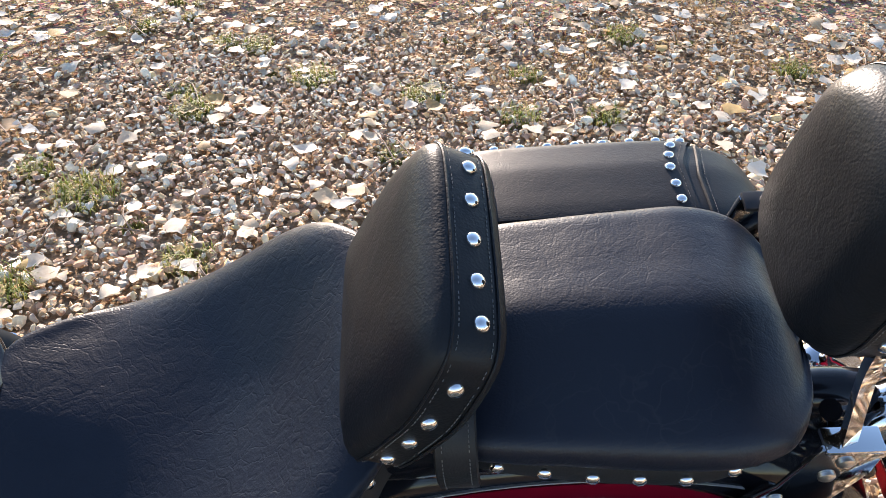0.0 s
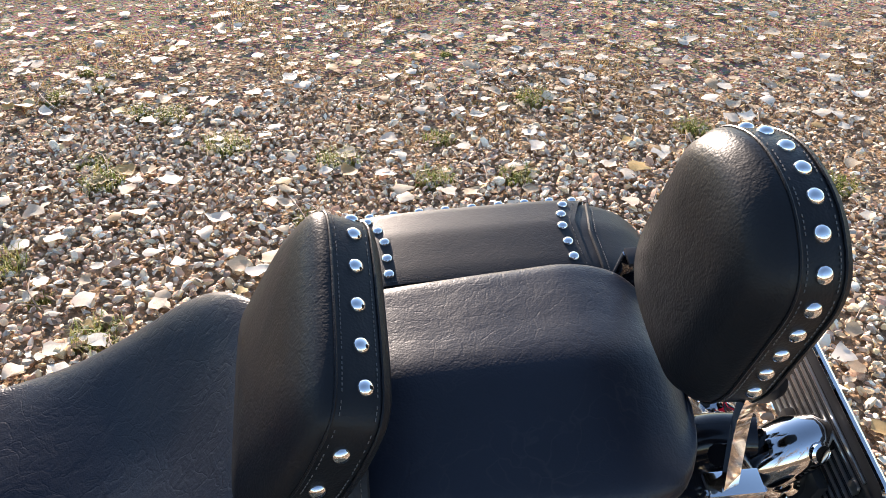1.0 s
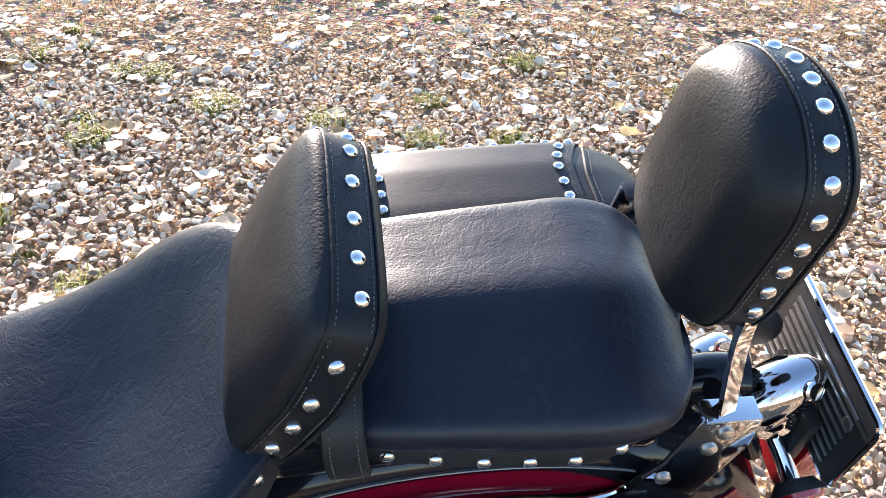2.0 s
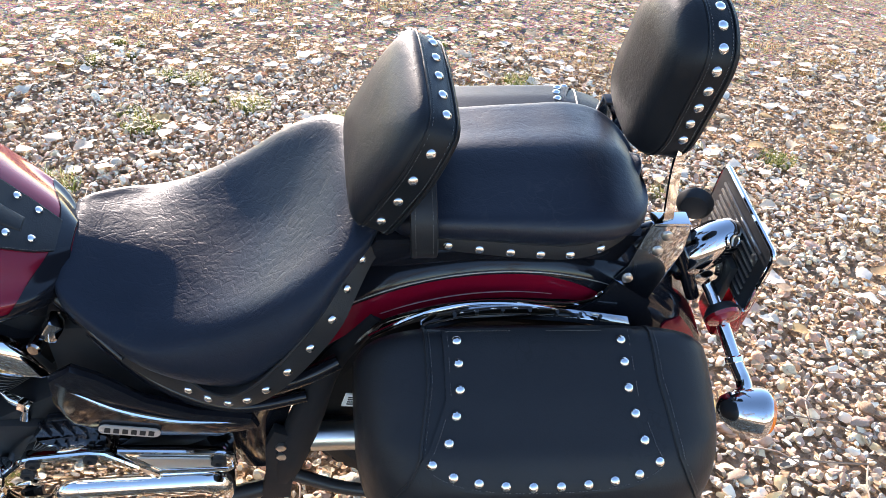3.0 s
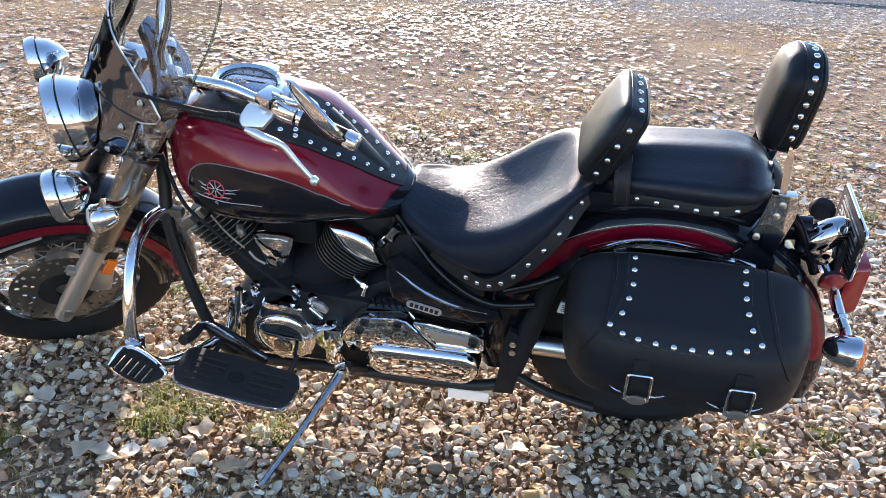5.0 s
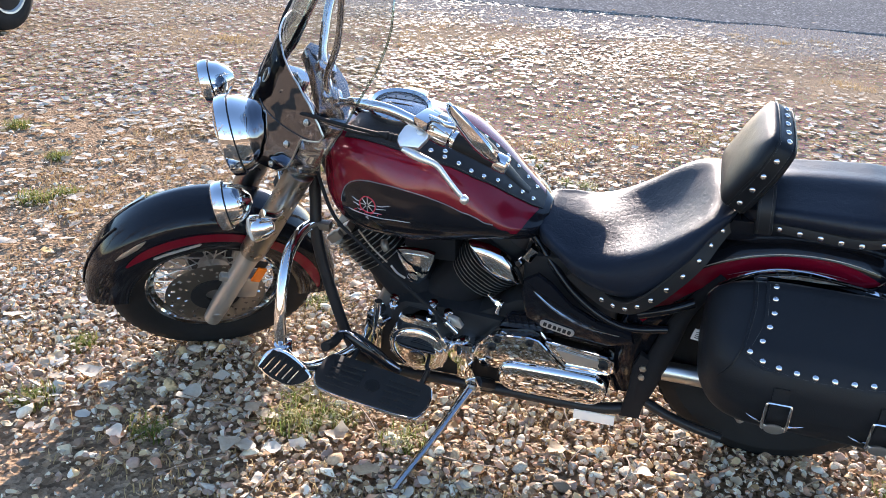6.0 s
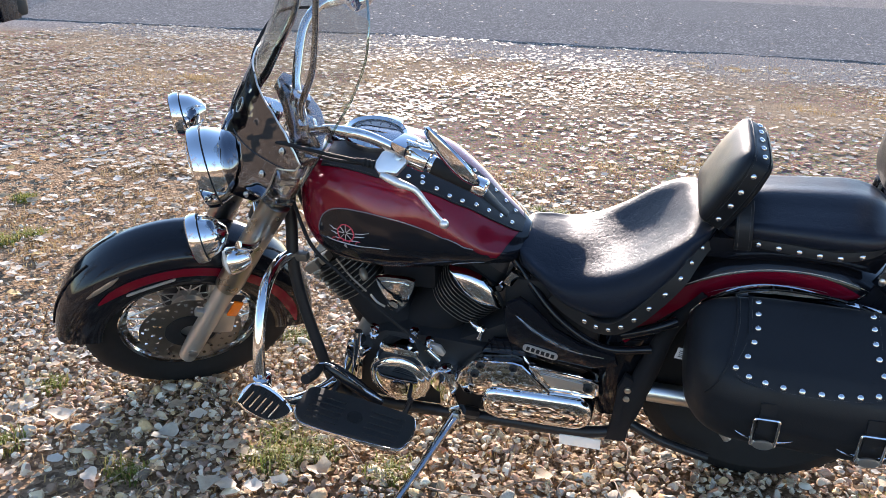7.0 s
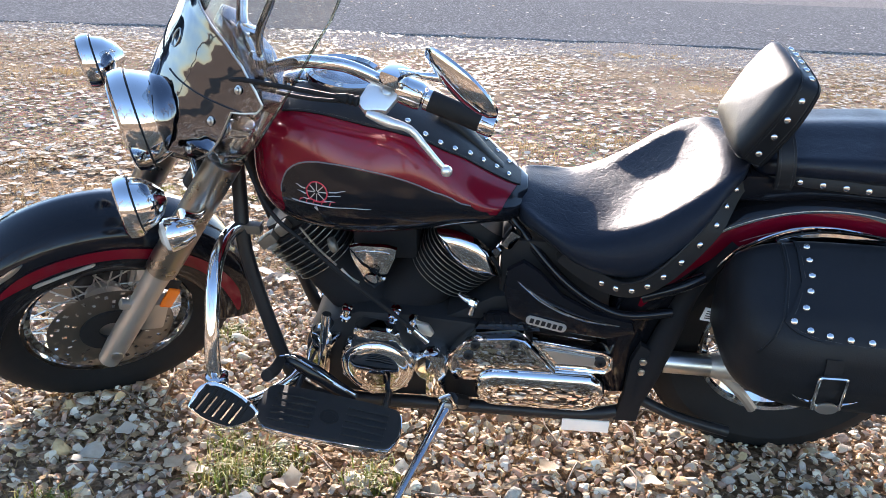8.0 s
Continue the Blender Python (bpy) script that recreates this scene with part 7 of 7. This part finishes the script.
tufts = [(-1.04, 2.00, 1.35), (-1.09, 1.59, 1.1), (-0.475, 2.71, 1.2), (-0.845, 2.487, 1.1), (-0.08, 2.58, 1.1), (-0.17, 2.20, 0.7), (0.234, 2.43, 1.0), (0.51, 2.435, 0.95), (-0.717, 2.968, 0.95), (-0.847, 2.995, 0.8), (0.67, 3.04, 1.1), (1.226, 2.77, 1.0), (-0.667, 1.69, 1.0), (0.277, 2.725, 0.8), (-1.24, 2.13, 0.9), (-1.18, 3.12, 0.8), (-3.12, 1.58, 1.2), (-3.05, 1.72, 1.0), (-4.2, 2.62, 1.2), (-3.52, 2.20, 1.0), (-2.32, 2.61, 0.9), (-1.117, 0.385, 1.25), (-1.02, 0.45, 1.0), (-0.79, 0.425, 1.0), (-1.875, 0.22, 0.9), (-1.465, 0.21, 0.9), (-1.154, 0.517, 0.9), (-1.39, 1.12, 0.9), (0.48, 0.685, 0.7), (0.673, 0.80, 0.7), (1.03, 2.05, 0.8), (-0.91, 2.61, 0.8), (-1.98, 0.55, 0.8), (-2.6, 1.8, 1.0), (-2.15, 2.6, 0.9), (1.55, 2.30, 1.0), (1.9, 1.5, 0.8), (2.2, 2.6, 0.9)]
tufts += [(rng.uniform(-1.9, -0.5), rng.uniform(1.7, 3.4), rng.uniform(0.35, 0.6)) for _ in range(16)]
tufts += [(rng.uniform(-0.5, 1.8), rng.uniform(1.9, 3.6), rng.uniform(0.3, 0.5)) for _ in range(8)]
blades(tufts, GRASS, "grass_tufts", "small tufts of green and yellow grass", 210, 0.066, 0.072, 0.95)
mats = []
for _ in range(430):
    x, y = rng.uniform(-6, 4), rng.uniform(4.5, 10.5)
    if noise.noise((x * 0.45, y * 0.6, 3.0)) > 0.02:
        mats.append((x, y, rng.uniform(0.7, 1.2)))
for _ in range(620):
    x, y = rng.uniform(-3.4, 2.6), rng.uniform(0.0, 4.6)
    if noise.noise((x * 0.8, y * 0.8, 7.0)) > 0.05 - 0.25 * (x < -1.2):
        mats.append((x, y, rng.uniform(0.6, 1.1)))
mats += [(0.20, 3.325, 1.1), (0.24, 3.30, 0.9), (0.62, 3.1, 0.8)]
blades(mats, STRAW, "dead_grass", "flattened straw-coloured dead grass", 60, 0.05, 0.16, 1.3)
bm = bmesh.new()
for _ in range(420):
    near_by = rng.uniform() < 0.6
    x, y = (rng.uniform(-2.2, 1.8), rng.uniform(0.0, 3.4)) if near_by else (rng.uniform(-5, 3.5), rng.uniform(3.4, 9))
    a, l = rng.uniform(0, 2 * math.pi), rng.uniform(0.06, 0.22)
    z = swell(x, y) + 0.016 * (y < 3.4)
    k = rng.uniform(-0.3, 0.3)
    tube([(x, y, z), (x + l * 0.5 * math.cos(a), y + l * 0.5 * math.sin(a), z + 0.010), (x + l * math.cos(a + k), y + l * math.sin(a + k), z + 0.004)], [0.0024, 0.0022, 0.0012], 5, 5, bm)
tagged(part("twigs", bm, TWIG, None, "dry fallen twigs"), category="twig", kind="stuff")

# ---- fallen leaves ----
def leaf_verts(size, curl, twist, seed=0):
    """A broad pointed leaf, folded along its midrib and curled."""
    prof = [(0.0, 0.0), (0.10, 0.26), (0.26, 0.44), (0.45, 0.46), (0.66, 0.33), (0.85, 0.14), (1.0, 0.0)]
    pick = np.random.default_rng(900 + seed)
    rows = []
    for t, w in prof:
        bendz = curl * (t - 0.4) ** 2
        a, b = pick.uniform(0.55, 1.15, 2)
        za, zb = pick.uniform(-0.08, 0.14, 2) * (w > 0)
        rows.append(((t - 0.45 + pick.uniform(-0.05, 0.05)) * size, -w * size * a, (bendz + abs(w) * 0.35 * twist + za) * size))
        rows.append(((t - 0.45) * size, 0.03 * pick.normal() * size, bendz * size))
        rows.append(((t - 0.45 + pick.uniform(-0.05, 0.05)) * size, w * size * b, (bendz + abs(w) * 0.25 * twist + zb) * size))
    faces = []
    for k in range(len(prof) - 1):
        a = 3 * k
        faces += [(a, a + 1, a + 4, a + 3), (a + 1, a + 2, a + 5, a + 4)]
    return np.array(rows), faces


LEAF_FORMS = [leaf_verts(1.0, c, t, k) for k, (c, t) in enumerate(((0.5, 0.4), (-0.4, 0.5), (0.9, 0.2), (0.2, 0.9), (-0.7, 0.7), (1.2, 0.6), (0.1, 0.2), (-0.2, 1.1), (0.7, 0.9), (-0.9, 0.3), (0.3, 0.6), (0.0, 0.4)))]


def leaf_place(x, y, size, up):
    r = Euler((rng.normal(0, 0.10), rng.normal(0, 0.10), rng.uniform(0, 6.28))).to_matrix()
    if rng.uniform() < 0.3:
        r = r @ Euler((math.pi, 0, 0)).to_matrix()
    return r, Vector((x, y, swell(x, y) + up + size * 0.06))


def leaf_spots(n, x0, x1, y0, y1, fn=None):
    out = []
    while len(out) < n:
        x, y = rng.uniform(x0, x1), rng.uniform(y0, y1)
        if fn is None or rng.uniform() < fn(x, y):
            out.append((x, y))
    return out


verts, faces = [], []


def add_leaf(x, y, size, up, lift=1.0):
    form, fs = LEAF_FORMS[rng.integers(len(LEAF_FORMS))]
    form = form * np.array((1.0, 1.0, 0.65 * lift))
    r, p = leaf_place(x, y, size, up)
    q = (form * size) @ np.array(r).T + np.array(p)
    n = len(verts)
    verts.extend(map(tuple, q))
    faces.extend(tuple(n + i for i in f) for f in fs)


for x, y in leaf_spots(13000, -9.5, 5.5, 2.9, 11.9, lambda x, y: (0.45 + 0.9 * noise.noise((x * 0.5, y * 0.5, 1.0))) * (1.0 if x < -2.2 else float(np.interp(y, [3.0, 4.6, 6.5, 9.0, 11.0], [0.30, 0.40, 1.0, 1.0, 0.35])))):
    add_leaf(x, y, rng.uniform(0.032, 0.082), -0.002, 0.45)
for x, y in leaf_spots(6000, -7.5, 4.5, 3.0, 10.5, lambda x, y: 0.5 + 0.9 * noise.noise((x * 0.7, y * 0.7, 11.0))):
    add_leaf(x, y, rng.uniform(0.016, 0.038), 0.0)
for x, y in leaf_spots(1500, -6.5, -1.7, -0.5, 3.5, lambda x, y: fade(x, y, -7, 0, -1.2, 6)):
    add_leaf(x, y, rng.uniform(0.035, 0.08), 0.006, 0.6)
for x, y in leaf_spots(520, -2.2, 2.3, 0.0, 3.9, lambda x, y: 0.35 if y < 1.3 else 1.0):
    add_leaf(x, y, rng.uniform(0.025, 0.060 if y < 1.3 else 0.085), 0.016, 0.9)
for x, y in leaf_spots(120, -9.0, 6.0, 11.9, 20):
    add_leaf(x, y, rng.uniform(0.05, 0.08), 0.045)
for x, y in leaf_spots(260, -4.5, 4.0, -4.5, 0.0, lambda x, y: fade(x, y, -5, 4.5, -5, 2)):
    add_leaf(x, y, rng.uniform(0.05, 0.09), 0.01)
for x, y in ((-1.70, 0.33), (-1.51, 0.53), (-1.46, 0.39), (-1.25, 0.39), (-1.19, 0.37), (-1.22, 0.21), (-1.18, 0.22), (-0.83, 0.24), (-0.96, 0.35), (-1.79, 0.37), (-1.53, 0.14)):
    add_leaf(x, y, rng.uniform(0.055, 0.085), 0.020, 1.2)
data = bpy.data.meshes.new("fallen_leaves")
data.from_pydata(verts, [], faces)
data.materials.append(LEAVES)
for p in data.polygons:
    p.use_smooth = True
litter = tagged(new("fallen_leaves", data), "pale dry cottonwood leaves scattered over the ground", "leaves", kind="stuff")
verts, faces = [], []
for x, y in leaf_spots(7500, -8.0, 4.5, 2.4, 10.5, lambda x, y: 0.25 + 1.4 * noise.noise((x * 0.35, y * 0.8, 21.0)) + 0.7 * math.exp(-((y - 3.8) / 0.7) ** 2)):
    add_leaf(x, y, rng.uniform(0.02, 0.055), 0.0, 0.6)
for x, y in leaf_spots(8500, -3.4, 2.4, -0.2, 3.7, lambda x, y: 0.40 + 0.8 * noise.noise((x * 0.8, y * 0.8, 7.0))):
    add_leaf(x, y, rng.uniform(0.008, 0.030), 0.016)
data = bpy.data.meshes.new("leaf_litter")
data.from_pydata(verts, [], faces)
data.materials.append(LITTER)
tagged(new("leaf_litter", data), "small orange-brown leaf crumbs lying in drifts", "leaves", kind="stuff")
forms = []
for form, fs in LEAF_FORMS:
    d = bpy.data.meshes.new("leaf")
    d.from_pydata([(v[0], v[1], v[2] * 0.6) for v in form], [], fs)
    d.materials.append(LEAVES)
    for p in d.polygons:
        p.use_smooth = True
    forms.append(d)
for x, y in leaf_spots(280, -2.4, 2.3, -0.3, 3.3, lambda x, y: 0.25 + 0.5 * (y > 1.3) + 0.4 * noise.noise((x * 0.8, y * 0.8, 5.0))):
    size = rng.uniform(0.035, 0.060 if y < 1.3 else 0.085)
    r, p = leaf_place(x, y, size, 0.020)
    o = new("leaf", forms[rng.integers(len(forms))])
    o.parent = litter
    o.matrix_basis = Matrix.LocRotScale(p, r.to_quaternion(), (size, size, size))

# ---- river stones ----
def stone_form(detail, seed):
    b = bmesh.new()
    bmesh.ops.create_icosphere(b, subdivisions=detail, radius=1.0)
    pick = np.random.default_rng(seed + 50)
    cuts = [(Vector(pick.normal(size=3)).normalized(), pick.uniform(0.42, 0.80)) for _ in range(9)]
    for v in b.verts:
        d = v.co.normalized()
        v.co = d * (0.95 + 0.40 * noise.noise(d * 1.1 + Vector((seed * 3.7, 0, 0))))
        for c, k in cuts:
            over = v.co.dot(c) - k
            if over > 0:
                v.co -= c * over
    co = np.array([v.co[:] for v in b.verts])
    fs = [tuple(v.index for v in f.verts) for f in b.faces]
    b.free()
    return co, np.array(fs)


FORMS_2 = [stone_form(2, k) for k in range(10)]
FORMS_1 = [stone_form(2, k) for k in range(12)]
FORMS_0 = [stone_form(1, k) for k in range(30, 40)]


def bed_share(x, y):
    """How full of stones the ground is."""
    lim = np.interp(x, [-3.2, -2.4, -1.8, -1.0, 3.0], [0.5, 1.2, 2.6, 3.35, 3.6]) + 0.35 * noise.noise((x * 1.1, y * 1.1, 0))
    bare = np.clip((0.24 - 0.16 * (x + 1.0) - y + 0.30 * noise.noise((x * 2.1, y * 2.1, 3.0))) / 0.35, 0.0, 0.70) * (-2.6 < x < -0.45)
    return float(np.clip((lim - y) / 0.55, 0.0, 1.0) * (1.0 - bare))


def stones(name, label, spots, forms_used, lo, hi, sink):
    allv, allf = [], []
    n = 0
    for x, y in spots:
        co, fs = forms_used[rng.integers(len(forms_used))]
        s = lo + (hi - lo) * rng.beta(1.3, 3.4)
        sc = np.array([s * rng.uniform(0.95, 1.65), s * rng.uniform(0.75, 1.15), s * rng.uniform(0.42, 0.85)])
        r = np.array(Euler((rng.normal(0, 0.45), rng.normal(0, 0.45), rng.uniform(0, 6.28))).to_matrix())
        q = (co * sc) @ r.T + np.array((x, y, swell(x, y) + s * sink))
        allv.append(q)
        allf.append(fs + n)
        n += len(co)
    v, f_ = np.concatenate(allv), np.concatenate(allf)
    data = bpy.data.meshes.new(name)
    data.vertices.add(len(v))
    data.vertices.foreach_set("co", v.astype(np.float32).ravel())
    data.loops.add(len(f_) * 3)
    data.loops.foreach_set("vertex_index", f_.astype(np.int32).ravel())
    data.polygons.add(len(f_))
    data.polygons.foreach_set("loop_start", np.arange(0, len(f_) * 3, 3, dtype=np.int32))
    data.update(calc_edges=True)
    data.shade_smooth()
    data.set_sharp_from_angle(angle=radians(24))
    data.materials.append(STONES)
    return tagged(new(name, data), label, "gravel", kind="stuff")


def scattered(n, x0, x1, y0, y1, share=None):
    """Spots on a jittered grid, thinned by share."""
    step = math.sqrt((x1 - x0) * (y1 - y0) / n)
    out = []
    for y in np.arange(y0, y1, step):
        for x in np.arange(x0, x1, step):
            px, py = x + rng.uniform(-0.5, 0.5) * step, y + rng.uniform(-0.5, 0.5) * step
            if share is None or rng.uniform() < share(px, py):
                out.append((px, py))
    return out


def outside(x, y):
    """Stones thin out where dead grass has grown in."""
    grown = noise.noise((x * 0.8, y * 0.8, 7.0)) > 0.10 - 0.22 * (x < -1.2)
    return bed_share(x, y) * min(1.0, 1.6 * fade(x, y, -3.4, 3.3, -9.0, 9.0)) * (0.5 if grown and y > 1.3 else 1.0)


gravel = stones("gravel", "rounded pink, tan and grey river stones", scattered(12000, -2.1, 1.9, -0.25, 2.1, outside), FORMS_1, 0.007, 0.025, 0.36)
stones("edge_gravel", "stones along the sides of the bed", scattered(2600, -3.0, -2.1, -0.25, 2.1, outside) + scattered(2900, 1.9, 2.9, -0.25, 2.1, outside), FORMS_0, 0.008, 0.026, 0.36)
stones("far_gravel", "pink and tan stones at the bed's far edge", scattered(15000, -3.0, 2.9, 2.1, 3.9, outside), FORMS_0, 0.009, 0.027, 0.36)
stones("small_gravel", "small stones between the larger ones", scattered(19000, -2.8, 2.7, -0.25, 3.9, outside), FORMS_0, 0.006, 0.016, 0.9)
stones("loose_stones", "small stones strewn over the earth", scattered(13000, -7, 4.5, 2.4, 9.0, lambda x, y: (0.5 - 0.4 * bed_share(x, y)) * fade(x, y, -7.4, 4.9, 2.0, 9.6)), FORMS_0, 0.003, 0.014, 0.2)
stones("verge_grit", "grey grit along the road", scattered(9000, -9, 5.5, 8.6, 11.8, lambda x, y: 0.9 * fade(x, y, -9.6, 6.1, 8.2, 20)), FORMS_0, 0.005, 0.016, 0.2)
stones("side_gravel", "stones beyond the gravel bed", scattered(5200, -5.2, -2.2, -1.2, 2.6, lambda x, y: 0.6 * fade(x, y, -5.4, -1.6, -1.4, 3.2)), FORMS_0, 0.008, 0.024, 0.3)
stones("gravel_behind", "stones on the near side", scattered(8000, -3.6, 3.6, -3.4, -0.25, lambda x, y: fade(x, y, -3.7, 3.7, -3.5, 3.0)), FORMS_0, 0.010, 0.030, 0.36)
stones("gravel_beside", "stones behind the rear wheel", scattered(7000, 2.2, 5.0, -0.6, 3.6, lambda x, y: 0.9 * fade(x, y, 1.4, 5.0, -1.4, 3.8)), FORMS_0, 0.009, 0.026, 0.36)
big = []
for co, fs in FORMS_2[:8]:
    d = bpy.data.meshes.new("stone")
    d.from_pydata([tuple(v) for v in co], [], [tuple(int(i) for i in f) for f in fs])
    d.shade_smooth()
    d.materials.append(STONES)
    big.append(d)
for k in range(300):
    x, y = rng.uniform(-1.9, 1.3), rng.uniform(0.0, 1.9) if k < 200 else rng.uniform(1.9, 3.2)
    s = rng.uniform(0.012, 0.028)
    o = new("stone", big[rng.integers(8)])
    o.parent = gravel
    o.matrix_basis = Matrix.LocRotScale(Vector((x, y, swell(x, y) + s * 0.45)), Euler((rng.normal(0, 0.35), rng.normal(0, 0.35), rng.uniform(0, 6.28))).to_quaternion(), (s * rng.uniform(0.9, 1.4), s * rng.uniform(0.75, 1.1), s * rng.uniform(0.5, 0.8)))


# ---- bare cottonwoods across from the motorcycle ----
BARK = worn(material("bark", (0.20, 0.165, 0.13), 0.9), 0.8, 0.98)


def bare_tree(seed, tall):
    pick = np.random.default_rng(seed)
    tree = new("bare_tree")
    trunk_pts = [Vector((0.25 * pick.normal() * t, 0.25 * pick.normal() * t, tall * 0.62 * t - 0.1)) for t in np.linspace(0, 1, 6)]
    part("trunk", tube(trunk_pts, [0.26, 0.20, 0.17, 0.14, 0.11, 0.07], 10, 16), BARK, tree)
    fine_bm = bmesh.new()
    for k in range(11):
        at = trunk_pts[2 + k % 4].lerp(trunk_pts[3 + k % 3], 0.5)
        a = k * 2.4 + pick.uniform(-0.3, 0.3)
        reach = tall * pick.uniform(0.22, 0.38)
        way = Vector((math.cos(a), math.sin(a), pick.uniform(0.5, 1.3))).normalized()
        pts = [at, at + way * reach * 0.4 + Vector((0, 0, 0.1)), at + way * reach * 0.75 + Vector((0, 0, 0.4)), at + way * reach + Vector((0, 0, 0.9))]
        part("limb", tube(pts, [0.08, 0.055, 0.035, 0.015], 7, 12), BARK, tree)
        for j in range(12):
            f = pick.uniform(0.25, 1.0)
            p = pts[0].lerp(pts[3], f)
            w = (way + Vector(pick.normal(size=3)) * 0.7 + Vector((0, 0, 0.3))).normalized()
            l = reach * pick.uniform(0.2, 0.45)
            tube([p, p + w * l * 0.5, p + w * l + Vector((0, 0, 0.12))], [0.022, 0.014, 0.005], 4, 5, fine_bm)
            for _ in range(4):
                q = p + w * l * pick.uniform(0.3, 0.95)
                v = (w + Vector(pick.normal(size=3)) * 0.8).normalized()
                tube([q, q + v * l * 0.45], [0.008, 0.002], 3, None, fine_bm)
    part("twig_crown", fine_bm, BARK, tree)["kind"] = "stuff"
    return tagged(tree, "tall leafless cottonwood with grey-brown bark", "tree", "bare trees behind the gravel bed")


first = bare_tree(3, 9.0)
first.matrix_basis = pose(-3.5, -9.5, 0)
second = bare_tree(8, 11.0)
second.matrix_basis = pose(4.5, -12.5, 0, 0, 0, 40)
for x, y, turn, src in ((-11.0, -8.0, 80, second), (-7.5, -16.0, 150, first), (11.0, -9.0, 230, first), (0.5, -18.0, 300, second), (-17.0, -2.0, 20, first), (16.0, -1.0, 120, second), (-26.0, 31.0, 10, first), (-33.0, 24.0, 60, second), (-40.0, 33.0, 200, first), (-20.0, 38.0, 140, second), (22.0, 36.0, 250, first), (34.0, 30.0, 330, second)):
    copy_thing(src, pose(x, y, 0, 0, 0, turn))
